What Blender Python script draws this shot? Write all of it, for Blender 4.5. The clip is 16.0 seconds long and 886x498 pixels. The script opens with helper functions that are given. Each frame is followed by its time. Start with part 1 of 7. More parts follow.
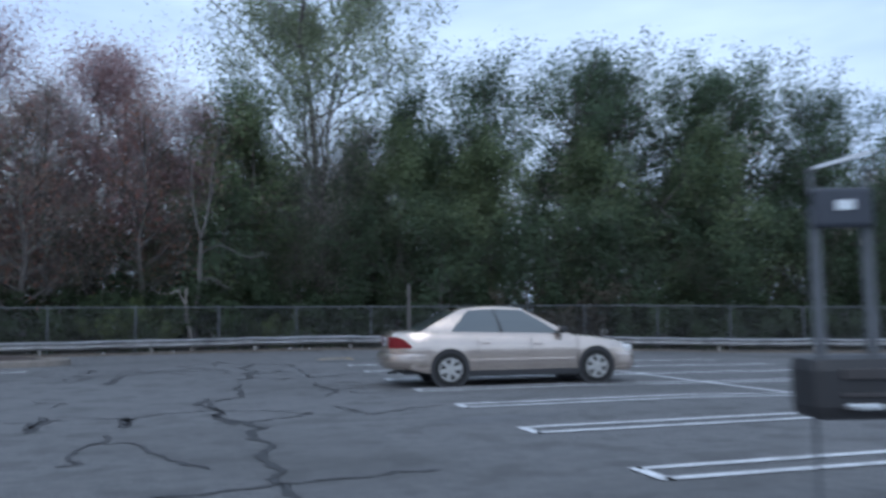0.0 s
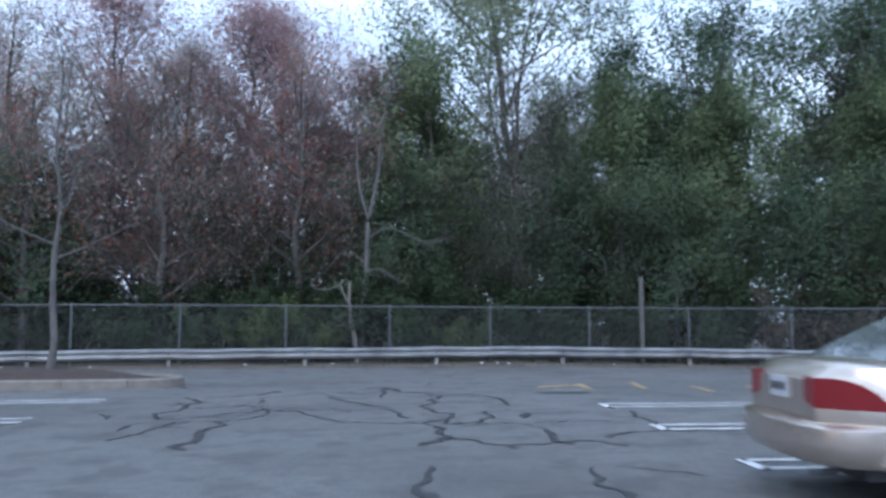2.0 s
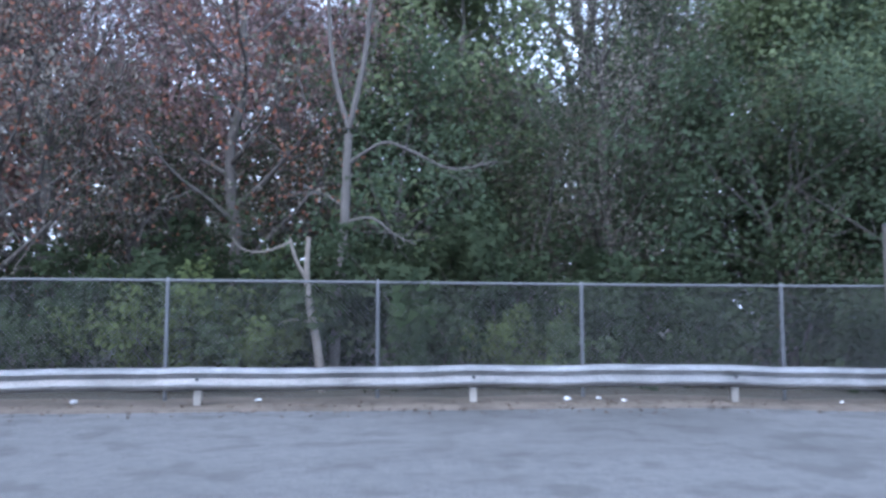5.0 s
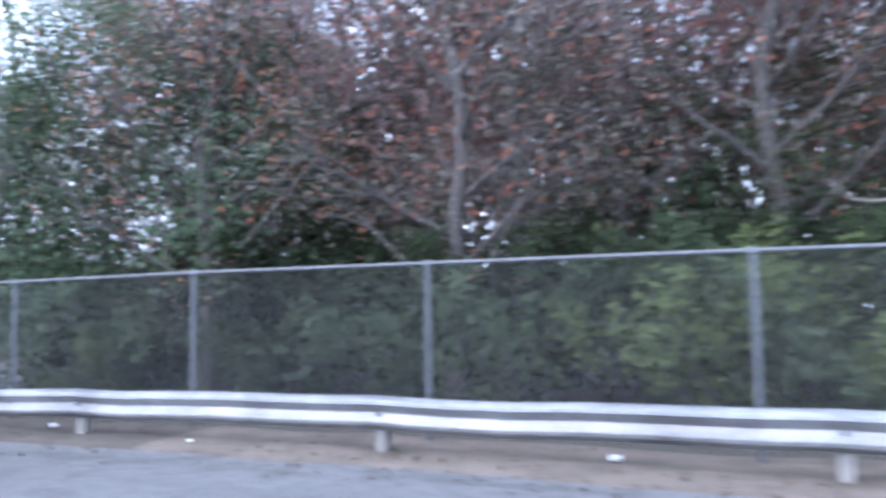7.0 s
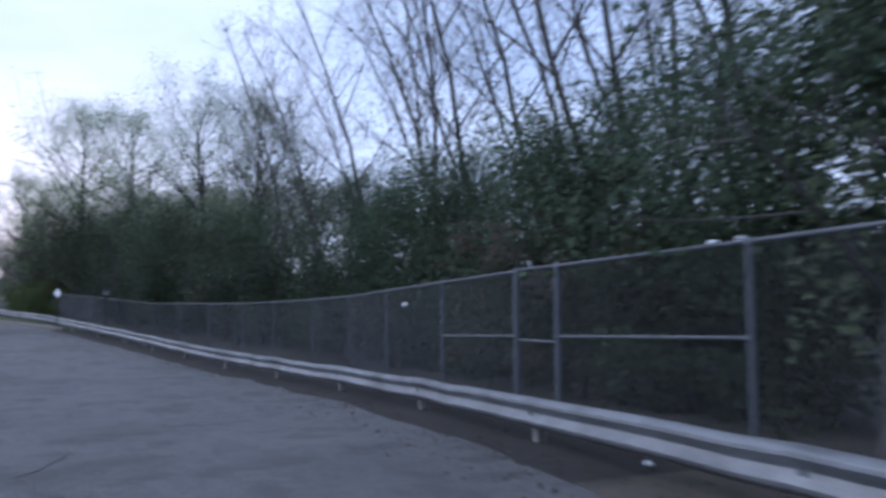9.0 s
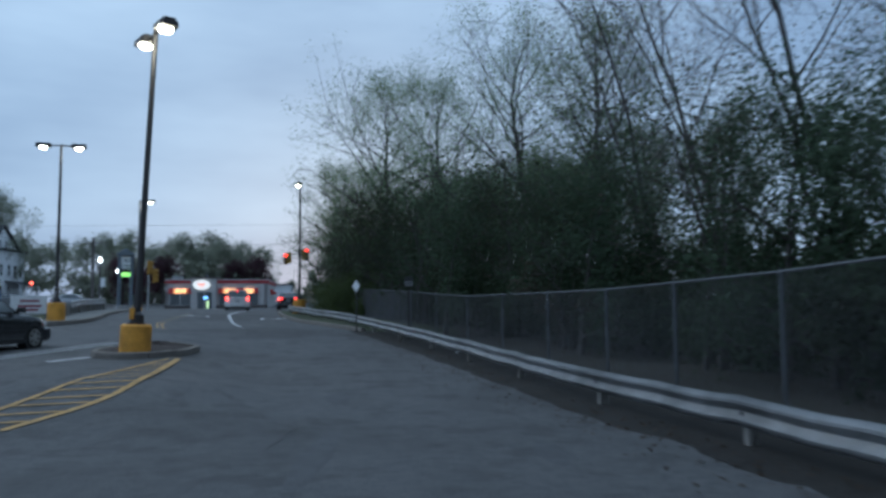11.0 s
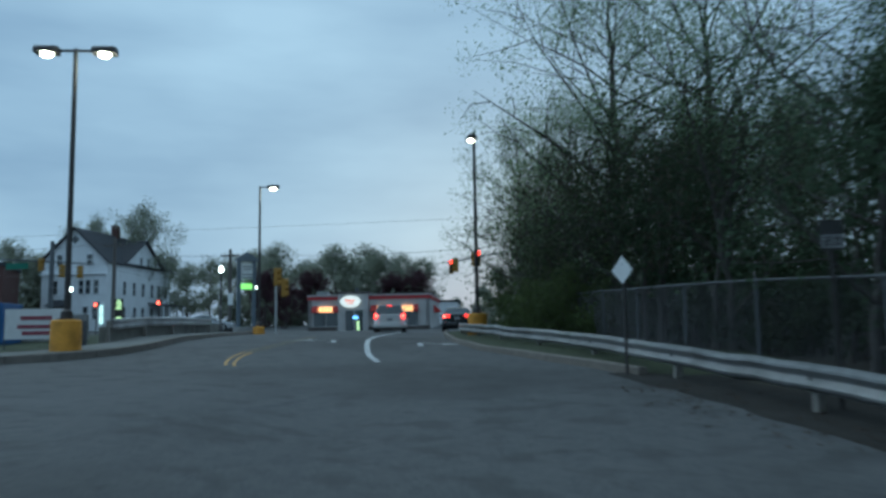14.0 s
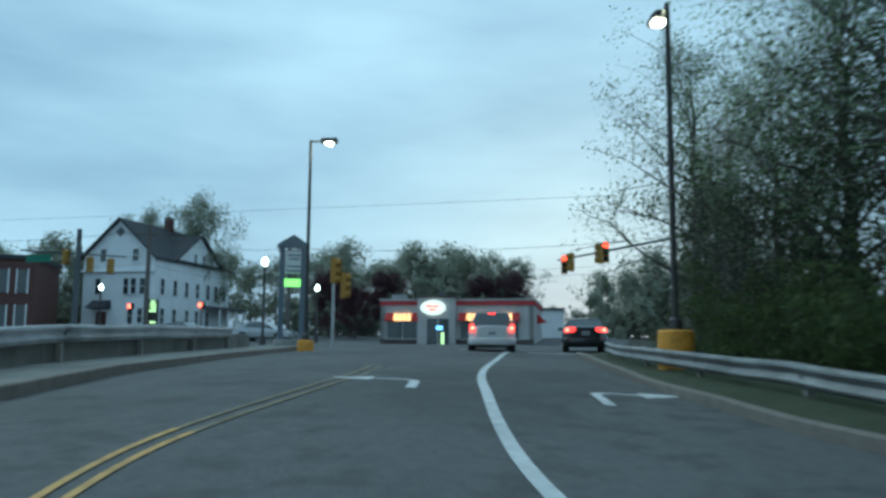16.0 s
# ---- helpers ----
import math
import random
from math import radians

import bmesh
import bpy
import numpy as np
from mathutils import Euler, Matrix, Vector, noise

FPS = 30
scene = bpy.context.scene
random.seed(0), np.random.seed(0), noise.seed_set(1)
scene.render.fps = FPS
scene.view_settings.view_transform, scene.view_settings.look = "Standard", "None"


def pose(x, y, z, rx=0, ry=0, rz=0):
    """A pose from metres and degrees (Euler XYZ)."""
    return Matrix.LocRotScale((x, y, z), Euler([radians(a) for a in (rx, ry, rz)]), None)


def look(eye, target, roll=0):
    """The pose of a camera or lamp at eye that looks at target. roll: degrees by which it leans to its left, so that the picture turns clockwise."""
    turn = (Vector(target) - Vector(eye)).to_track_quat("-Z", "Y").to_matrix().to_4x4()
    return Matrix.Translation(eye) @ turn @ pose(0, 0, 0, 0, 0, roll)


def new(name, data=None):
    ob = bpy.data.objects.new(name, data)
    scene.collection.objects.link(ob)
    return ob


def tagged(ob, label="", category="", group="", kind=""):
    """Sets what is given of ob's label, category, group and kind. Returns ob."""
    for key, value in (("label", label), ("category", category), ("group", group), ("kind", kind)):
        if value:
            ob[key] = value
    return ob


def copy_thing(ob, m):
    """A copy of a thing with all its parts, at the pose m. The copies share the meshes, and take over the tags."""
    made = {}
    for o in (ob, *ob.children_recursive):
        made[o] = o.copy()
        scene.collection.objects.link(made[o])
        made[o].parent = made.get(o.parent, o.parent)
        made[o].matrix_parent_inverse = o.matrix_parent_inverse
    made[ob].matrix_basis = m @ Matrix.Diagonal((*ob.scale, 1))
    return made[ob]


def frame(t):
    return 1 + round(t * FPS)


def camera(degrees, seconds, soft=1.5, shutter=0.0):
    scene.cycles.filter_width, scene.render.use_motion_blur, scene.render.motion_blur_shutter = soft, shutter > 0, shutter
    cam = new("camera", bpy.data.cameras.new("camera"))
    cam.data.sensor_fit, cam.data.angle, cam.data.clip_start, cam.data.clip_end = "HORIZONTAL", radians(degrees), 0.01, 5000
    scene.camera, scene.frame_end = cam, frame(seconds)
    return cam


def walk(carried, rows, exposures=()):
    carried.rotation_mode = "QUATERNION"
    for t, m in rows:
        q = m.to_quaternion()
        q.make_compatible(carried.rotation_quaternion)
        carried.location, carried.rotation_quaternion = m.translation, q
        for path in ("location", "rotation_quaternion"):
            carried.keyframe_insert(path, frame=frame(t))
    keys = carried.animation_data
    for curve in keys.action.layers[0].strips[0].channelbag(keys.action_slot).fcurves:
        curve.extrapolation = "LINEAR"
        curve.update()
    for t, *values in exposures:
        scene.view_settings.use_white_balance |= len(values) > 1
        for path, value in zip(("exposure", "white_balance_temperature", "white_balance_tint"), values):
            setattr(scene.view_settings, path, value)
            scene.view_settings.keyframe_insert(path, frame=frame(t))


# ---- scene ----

# ---------------------------------------------------------------- camera
cam = camera(57.3, 16.0, soft=3.0, shutter=0.5)
# seconds, eye x y z, heading (from +y to the left), pitch, lean to the left
PATH = [
    (0.0, -0.96, 1.67, 1.228, -22.11, 4.81, -0.82),
    (0.5, -0.62, 3.63, 1.229, -17.15, 5.01, -0.78),
    (1.0, -0.35, 5.70, 1.240, -13.79, 5.14, -0.46),
    (1.5, -0.09, 7.98, 1.245, -11.45, 5.19, -0.23),
    (2.0, 0.15, 10.45, 1.265, -10.18, 5.19, -0.12),
    (2.5, 0.48, 12.80, 1.259, -9.58, 5.04, 0.21),
    (3.0, 0.87, 15.20, 1.251, -9.62, 4.98, 0.21),
    (5.5, 2.32, 24.22, 1.249, -5.93, 4.64, -0.25),
    (6.0, 1.85, 25.54, 1.245, 1.03, 4.66, -0.50),
    (6.5, 1.03, 26.81, 1.244, 10.33, 4.68, -0.47),
    (7.0, -0.13, 27.85, 1.248, 21.30, 4.84, -0.72),
    (7.5, -1.39, 28.94, 1.239, 35.23, 4.69, -0.86),
    (8.0, -3.01, 29.94, 1.228, 48.28, 4.71, -1.01),
    (8.5, -5.02, 30.77, 1.236, 59.55, 4.62, -1.32),
    (9.0, -7.41, 31.38, 1.230, 67.72, 4.40, -0.20),
    (9.5, -10.17, 31.88, 1.200, 74.50, 4.42, -0.61),
    (10.0, -13.00, 31.92, 1.144, 80.47, 4.39, -0.64),
    (12.5, -26.00, 30.70, 0.930, 95.59, 5.42, -0.17),
    (13.0, -29.04, 30.05, 0.936, 97.42, 5.58, -0.09),
    (13.5, -32.33, 29.31, 0.956, 98.99, 5.85, -0.14),
    (14.0, -35.54, 28.50, 1.048, 100.09, 6.30, -0.90),
    (14.5, -38.84, 27.63, 1.163, 101.43, 6.38, -0.90),
    (15.0, -41.97, 26.65, 1.282, 102.86, 6.47, -0.26),
    (15.5, -45.26, 25.49, 1.423, 104.28, 6.61, 0.18),
    (16.0, -48.51, 24.30, 1.567, 105.65, 6.95, 0.41),
]
EXPOSURE = [(0.0, 1.15, 5800, 8), (1.5, 1.6, 5800, 8), (2.5, 2.0, 5700, 9), (3.0, 2.24, 5650, 10), (5.5, 2.8, 5700, 14), (7.0, 3.15, 5850, 17), (7.5, 2.75, 5850, 18), (8.0, 2.3, 5650, 18),
            (8.5, 1.6, 5500, 19), (9.0, 1.05, 5600, 17), (9.5, 0.5, 5700, 8), (10.0, 0.1, 5450, 0), (12.5, 0.3, 5400, 0), (13.5, 0.06, 5400, -8), (14.0, 0.08, 5350, -12), (15.0, 0.4, 5350, -18), (16.0, 0.42, 5350, -20)]
walk(cam, [(t, pose(x, y, z, 90 + p, 0, h) @ pose(0, 0, 0, 0, 0, r)) for t, x, y, z, h, p, r in PATH],
     EXPOSURE)

# ---------------------------------------------------------------- light: a dull evening sky
world = bpy.data.worlds.new("evening_sky")
scene.world = world
world.use_nodes = True
wn, wl = world.node_tree.nodes, world.node_tree.links
wn.clear()
sky = wn.new("ShaderNodeTexSky")
sky.sky_type = "NISHITA"
sky.sun_disc = False
sky.sun_elevation = radians(7)
sky.sun_rotation = radians(-95)
sky.air_density, sky.dust_density, sky.ozone_density = 1.6, 2.0, 2.5
cloud = wn.new("ShaderNodeTexNoise")
cloud.inputs["Scale"].default_value = 1.7
cloud.inputs["Detail"].default_value = 5.0
cloud.inputs["Roughness"].default_value = 0.5
flat = wn.new("ShaderNodeMapping")
flat.inputs["Scale"].default_value = (1.0, 1.0, 4.0)
spot = wn.new("ShaderNodeTexCoord")
wl.new(spot.outputs["Generated"], flat.inputs["Vector"])
wl.new(flat.outputs["Vector"], cloud.inputs["Vector"])
ramp = wn.new("ShaderNodeValToRGB")
ramp.color_ramp.elements[0].position, ramp.color_ramp.elements[0].color = 0.36, (3.1, 3.9, 5.4, 1)
ramp.color_ramp.elements[1].position, ramp.color_ramp.elements[1].color = 0.68, (5.4, 6.3, 7.7, 1)
mixs = wn.new("ShaderNodeMix")
mixs.data_type = "RGBA"
mixs.inputs["Factor"].default_value = 0.93
back = wn.new("ShaderNodeBackground")
back.inputs["Strength"].default_value = 0.11
outw = wn.new("ShaderNodeOutputWorld")
wl.new(cloud.outputs["Fac"], ramp.inputs["Fac"])
wl.new(sky.outputs["Color"], mixs.inputs["A"])
wl.new(ramp.outputs["Color"], mixs.inputs["B"])
# the evening sky is brighter to the west
geo = wn.new("ShaderNodeTexCoord")
west = wn.new("ShaderNodeVectorMath")
west.operation = "DOT_PRODUCT"
west.inputs[1].default_value = (-0.93, -0.35, 0.0)
fade = wn.new("ShaderNodeMapRange")
fade.inputs["From Min"].default_value, fade.inputs["From Max"].default_value = -0.9, 0.9
fade.inputs["To Min"].default_value, fade.inputs["To Max"].default_value = 0.76, 0.85
dim = wn.new("ShaderNodeVectorMath")
dim.operation = "SCALE"
wl.new(geo.outputs["Generated"], west.inputs[0])
wl.new(west.outputs["Value"], fade.inputs["Value"])
wl.new(mixs.outputs["Result"], dim.inputs[0])
wl.new(fade.outputs["Result"], dim.inputs["Scale"])
wl.new(dim.outputs["Vector"], back.inputs["Color"])
wl.new(back.outputs["Background"], outw.inputs["Surface"])

sun = new("sun", bpy.data.lights.new("sun", "SUN"))
sun.data.energy, sun.data.angle, sun.data.color = 0.45, radians(45), (1.0, 0.95, 0.9)
sun.matrix_world = look((-18, -34, 40), (0, 0, 0))

# ---------------------------------------------------------------- materials
def material(name, base, rough=0.6, metal=0.0, var=0.25, scale=8.0, fine=90.0, bump=0.0, bscale=60.0, dark=None,
             stain=0.0, stain_scale=0.7, blotch=0.0, blotch_scale=1.0, streak=0.0, emit=None, power=0.0, per_object=0.0, coat=0.0, spec=0.5, transmission=0.0):
    """A surface with variation at two scales, stains and fine relief."""
    m = bpy.data.materials.new(name)
    m.use_nodes = True
    n, l = m.node_tree.nodes, m.node_tree.links
    b = n["Principled BSDF"]
    b.inputs["Roughness"].default_value = rough
    b.inputs["Metallic"].default_value = metal
    b.inputs["Coat Weight"].default_value = coat
    b.inputs["Specular IOR Level"].default_value = spec
    b.inputs["Transmission Weight"].default_value = transmission
    tc = n.new("ShaderNodeTexCoord")
    col = n.new("ShaderNodeRGB")
    col.outputs[0].default_value = (*base, 1)
    out = col.outputs[0]

    def blend(fac, amount, colour, lo=0.35, hi=0.65):
        nonlocal out
        mr = n.new("ShaderNodeMapRange")
        mr.inputs["From Min"].default_value, mr.inputs["From Max"].default_value = lo, hi
        mr.inputs["To Min"].default_value, mr.inputs["To Max"].default_value = 0.0, amount
        l.new(fac, mr.inputs["Value"])
        mx = n.new("ShaderNodeMix")
        mx.data_type = "RGBA"
        l.new(mr.outputs["Result"], mx.inputs["Factor"])
        l.new(out, mx.inputs["A"])
        mx.inputs["B"].default_value = (*colour, 1)
        out = mx.outputs["Result"]

    def noise_tex(s, d=4.0):
        t = n.new("ShaderNodeTexNoise")
        t.inputs["Scale"].default_value, t.inputs["Detail"].default_value = s, d
        l.new(tc.outputs["Object"], t.inputs["Vector"])
        return t.outputs["Fac"]

    if var:
        dk = dark or tuple(c * 0.55 for c in base)
        blend(noise_tex(scale), min(1.0, var * 1.6), dk)
        blend(noise_tex(fine, 2.0), var, tuple(min(1.0, c * 1.45) for c in base))
    if stain:
        blend(noise_tex(stain_scale, 6.0), stain, tuple(c * 0.4 for c in base), 0.48, 0.66)
    if blotch:
        blend(noise_tex(blotch_scale, 8.0), blotch, tuple(c * 0.5 for c in base), 0.52, 0.62)
        blend(noise_tex(blotch_scale * 0.37, 5.0), blotch * 0.6, tuple(c * 1.35 for c in base), 0.55, 0.7)
    if streak:
        mp = n.new("ShaderNodeMapping")
        mp.inputs["Scale"].default_value = (0.22, 1.5, 1.0)
        mp.inputs["Rotation"].default_value = (0, 0, radians(-14))
        l.new(tc.outputs["Object"], mp.inputs["Vector"])
        t = n.new("ShaderNodeTexNoise")
        t.inputs["Scale"].default_value, t.inputs["Detail"].default_value, t.inputs["Distortion"].default_value = 1.0, 6.0, 0.6
        l.new(mp.outputs["Vector"], t.inputs["Vector"])
        blend(t.outputs["Fac"], streak, tuple(c * 0.5 for c in base), 0.5, 0.68)
    if per_object:
        info = n.new("ShaderNodeObjectInfo")
        blend(info.outputs["Random"], per_object, tuple(c * 0.5 for c in base), 0.0, 1.0)
    l.new(out, b.inputs["Base Color"])
    if bump:
        bp = n.new("ShaderNodeBump")
        bp.inputs["Strength"].default_value = bump
        bp.inputs["Distance"].default_value = 0.02
        l.new(noise_tex(bscale, 5.0), bp.inputs["Height"])
        l.new(bp.outputs["Normal"], b.inputs["Normal"])
    if emit:
        b.inputs["Emission Color"].default_value = (*emit, 1)
        b.inputs["Emission Strength"].default_value = power
    return m


def leaf_material(name, base, other):
    """Thin leaves: colour differs from clump to clump, light passes through a little."""
    m = bpy.data.materials.new(name)
    m.use_nodes = True
    n, l = m.node_tree.nodes, m.node_tree.links
    b = n["Principled BSDF"]
    b.inputs["Roughness"].default_value = 0.8
    b.inputs["Specular IOR Level"].default_value = 0.08
    geo = n.new("ShaderNodeNewGeometry")
    tc = n.new("ShaderNodeTexCoord")
    big = n.new("ShaderNodeTexNoise")
    big.inputs["Scale"].default_value = 0.45
    l.new(tc.outputs["Object"], big.inputs["Vector"])
    add = n.new("ShaderNodeMath")
    add.operation = "MULTIPLY_ADD"
    l.new(geo.outputs["Random Per Island"], add.inputs[0])
    add.inputs[1].default_value = 0.28
    l.new(big.outputs["Fac"], add.inputs[2])
    mr = n.new("ShaderNodeMapRange")
    mr.inputs["From Min"].default_value, mr.inputs["From Max"].default_value = 0.4, 1.1
    l.new(add.outputs[0], mr.inputs["Value"])
    mx = n.new("ShaderNodeMix")
    mx.data_type = "RGBA"
    mx.inputs["A"].default_value, mx.inputs["B"].default_value = (*base, 1), (*other, 1)
    l.new(mr.outputs["Result"], mx.inputs["Factor"])
    l.new(mx.outputs["Result"], b.inputs["Base Color"])
    tr = n.new("ShaderNodeBsdfTranslucent")
    l.new(mx.outputs["Result"], tr.inputs["Color"])
    ms = n.new("ShaderNodeMixShader")
    ms.inputs["Fac"].default_value = 0.5
    l.new(b.outputs["BSDF"], ms.inputs[1])
    l.new(tr.outputs["BSDF"], ms.inputs[2])
    l.new(ms.outputs["Shader"], n["Material Output"].inputs["Surface"])
    return m


def glow(name, colour, power, rough=0.4):
    return material(name, tuple(min(0.8, c) for c in colour), rough, var=0.0, emit=colour, power=power)


ASPHALT = material("worn_asphalt", (0.122, 0.121, 0.121), 0.85, spec=0.4, var=0.6, scale=6.5, fine=36, bump=0.9, bscale=75,
                   dark=(0.082, 0.085, 0.089), stain=0.5, stain_scale=0.17, blotch=0.5, blotch_scale=1.7, streak=0.22)
# verge soil with the shade of the trees put into its near-black colour
SHADED_SOIL = material("tree_shaded_verge_soil", (0.024, 0.021, 0.018), 0.95, var=0.6, scale=1.6, fine=30, bump=1.0, bscale=40, dark=(0.017, 0.015, 0.012), stain=0.5, stain_scale=1.3)
FLAKED = material("flaking_yellow_paint", (0.34, 0.245, 0.11), 0.8, var=0.5, scale=5, fine=40, dark=(0.16, 0.13, 0.09), stain=0.7, stain_scale=2.5)
FADED = material("faded_yellow_paint", (0.22, 0.18, 0.10), 0.8, var=0.5, scale=4, fine=40, dark=(0.12, 0.11, 0.09), stain=0.7, stain_scale=1.2)
TAR = material("crack_sealer", (0.022, 0.022, 0.024), 0.55, var=0.3, scale=12)
PATCH = material("dark_asphalt_patch", (0.098, 0.099, 0.103), 0.85, var=0.4, scale=3, fine=70, bump=0.5, bscale=120)
SOIL = material("leaf_litter_soil", (0.044, 0.037, 0.029), 0.95, var=0.6, scale=1.2, fine=25, bump=1.0, bscale=18,
                dark=(0.035, 0.035, 0.022))
GRAVEL = material("sandy_verge", (0.125, 0.10, 0.082), 0.95, var=0.5, scale=2.0, fine=40, bump=1.0, bscale=45,
                  dark=(0.075, 0.065, 0.05), stain=0.5, stain_scale=1.3)
GRASS = material("verge_grass", (0.05, 0.06, 0.028), 0.9, var=0.6, scale=2.5, fine=40, bump=1.0, bscale=60)
MULCH = material("dark_mulch", (0.048, 0.035, 0.03), 0.95, var=0.6, scale=9, fine=45, bump=1.0, bscale=40)
PAINT = material("worn_white_paint", (0.62, 0.63, 0.64), 0.75, var=0.3, scale=6, fine=60, dark=(0.3, 0.3, 0.3), stain=0.5, stain_scale=2.5)
YPAINT = material("worn_yellow_paint", (0.55, 0.33, 0.10), 0.75, var=0.35, scale=5, fine=50, dark=(0.26, 0.19, 0.09), stain=0.5, stain_scale=2.5)
GALV = material("galvanised_steel", (0.52, 0.525, 0.535), 0.4, 0.65, var=0.35, scale=3, fine=35, stain=0.55, stain_scale=1.1, bump=0.15)
GALVPOST = material("weathered_galvanised_post", (0.12, 0.128, 0.14), 0.6, 0.4, var=0.3, scale=5, fine=40, bump=0.15)
# rail posts carry headlight glow in their colour: paler and warmer than the fence posts
RAILPOST = material("headlit_steel_rail_post", (0.30, 0.285, 0.265), 0.7, 0.2, var=0.35, scale=6, fine=40, stain=0.4)
WIRE = material("chain_link_wire", (0.20, 0.207, 0.222), 0.6, 0.3, var=0.2, scale=6)
KERB = material("granite_kerb", (0.22, 0.195, 0.17), 0.85, var=0.4, scale=5, fine=60, bump=0.6, bscale=70, per_object=0.25)
CONCRETE = material("grey_concrete", (0.33, 0.33, 0.33), 0.85, var=0.3, scale=2, fine=40, bump=0.4, bscale=50, stain=0.4)
DRUM = material("yellow_painted_concrete", (0.72, 0.34, 0.045), 0.7, var=0.3, scale=4, fine=30, bump=0.3, stain=0.4, stain_scale=2)
POLE = material("dark_bronze_pole", (0.06, 0.055, 0.055), 0.5, 0.4, var=0.3, scale=4)
BARK = material("grey_brown_bark", (0.115, 0.104, 0.097), 0.95, var=0.5, scale=5, fine=40, bump=1.0, bscale=25)
PALEBARK = material("pale_dead_bark", (0.165, 0.148, 0.132), 0.9, var=0.5, scale=4, fine=30, bump=0.8, bscale=22)
GREYBARK = material("pale_grey_bark", (0.108, 0.1, 0.095), 0.95, var=0.4, scale=5, fine=40, bump=0.8, bscale=25)
DARKBARK = material("dark_wet_bark", (0.092, 0.083, 0.079), 0.95, var=0.4, scale=5, fine=40, bump=1.0, bscale=25)
L_GREEN = leaf_material("deep_green_leaves", (0.070, 0.102, 0.066), (0.145, 0.195, 0.122))
L_MID = leaf_material("spring_green_leaves", (0.14, 0.18, 0.10), (0.26, 0.315, 0.175))
L_PALE = leaf_material("pale_young_leaves", (0.165, 0.20, 0.128), (0.31, 0.34, 0.22))
L_OLIVE = leaf_material("olive_spring_leaves", (0.175, 0.235, 0.135), (0.33, 0.41, 0.24))
L_RED = leaf_material("red_maple_buds", (0.31, 0.205, 0.205), (0.50, 0.35, 0.345))
L_BROWN = leaf_material("brown_olive_buds", (0.25, 0.228, 0.2), (0.41, 0.385, 0.335))
L_RUST = leaf_material("rust_red_new_leaves", (0.36, 0.14, 0.095), (0.48, 0.24, 0.16))
L_BUSH = leaf_material("dark_undergrowth_leaves", (0.038, 0.056, 0.033), (0.09, 0.115, 0.064))
L_LIME = leaf_material("yellow_green_shrub_leaves", (0.085, 0.112, 0.048), (0.145, 0.18, 0.08))
# distance haze is put into this leaf colour: paler and greyer than the near leaves
L_HAZY = leaf_material("haze_paled_far_leaves", (0.26, 0.275, 0.215), (0.42, 0.435, 0.35))
L_UNDER = leaf_material("dull_brown_undergrowth", (0.085, 0.074, 0.058), (0.15, 0.132, 0.10))
L_PLUM = leaf_material("dark_plum_leaves", (0.075, 0.04, 0.05), (0.13, 0.075, 0.085))

# ---------------------------------------------------------------- building helpers
def link(name, bm, mat, smooth=False):
    me = bpy.data.meshes.new(name)
    bm.to_mesh(me)
    bm.free()
    if smooth:
        me.shade_smooth()
        me.set_sharp_from_angle(angle=radians(38))
    me.materials.append(mat)
    return new(name, me)


def part(name, bm, mat, parent, label="", smooth=False):
    """One bmesh as one mesh object under a thing or a part."""
    ob = link(name, bm, mat, smooth)
    ob.parent = parent
    if label:
        ob["label"] = label
    return ob


def thing(name, label, category, group="", kind="", at=(0, 0, 0), turn=0.0):
    ob = new(name)
    ob.empty_display_size = 0.2
    ob.matrix_world = pose(*at, 0, 0, turn)
    return tagged(ob, label, category, group, kind)


def box(bm, size, at=(0, 0, 0), turn=None, bevel=0.0):
    """A box of that size about its centre."""
    b2 = bmesh.new()
    bmesh.ops.create_cube(b2, size=1.0)
    bmesh.ops.scale(b2, vec=size, verts=b2.verts)
    if bevel:
        bmesh.ops.bevel(b2, geom=b2.edges, offset=bevel, segments=2, affect="EDGES", profile=0.6)
    if turn is not None:
        bmesh.ops.transform(b2, matrix=turn, verts=b2.verts)
    bmesh.ops.translate(b2, vec=at, verts=b2.verts)
    merge(bm, b2)
    return bm


def merge(bm, b2):
    tmp = bpy.data.meshes.new("tmp")
    b2.to_mesh(tmp)
    b2.free()
    bm.from_mesh(tmp)
    bpy.data.meshes.remove(tmp)


def boxed(size, at=(0, 0, 0), turn=None, bevel=0.0):
    return box(bmesh.new(), size, at, turn, bevel)


def rod(bm, a, b, r0, r1=None, n=10):
    """A tapered round bar from a to b."""
    a, b = Vector(a), Vector(b)
    r1 = r0 if r1 is None else r1
    q = (b - a).to_track_quat("Z", "Y")
    rings = []
    for p, r in ((a, r0), (b, r1)):
        rings.append([bm.verts.new(p + q @ Vector((r * math.cos(k * math.tau / n), r * math.sin(k * math.tau / n), 0))) for k in range(n)])
    for k in range(n):
        bm.faces.new((rings[0][k], rings[0][(k + 1) % n], rings[1][(k + 1) % n], rings[1][k]))
    bm.faces.new(rings[0][::-1])
    bm.faces.new(rings[1])
    return bm


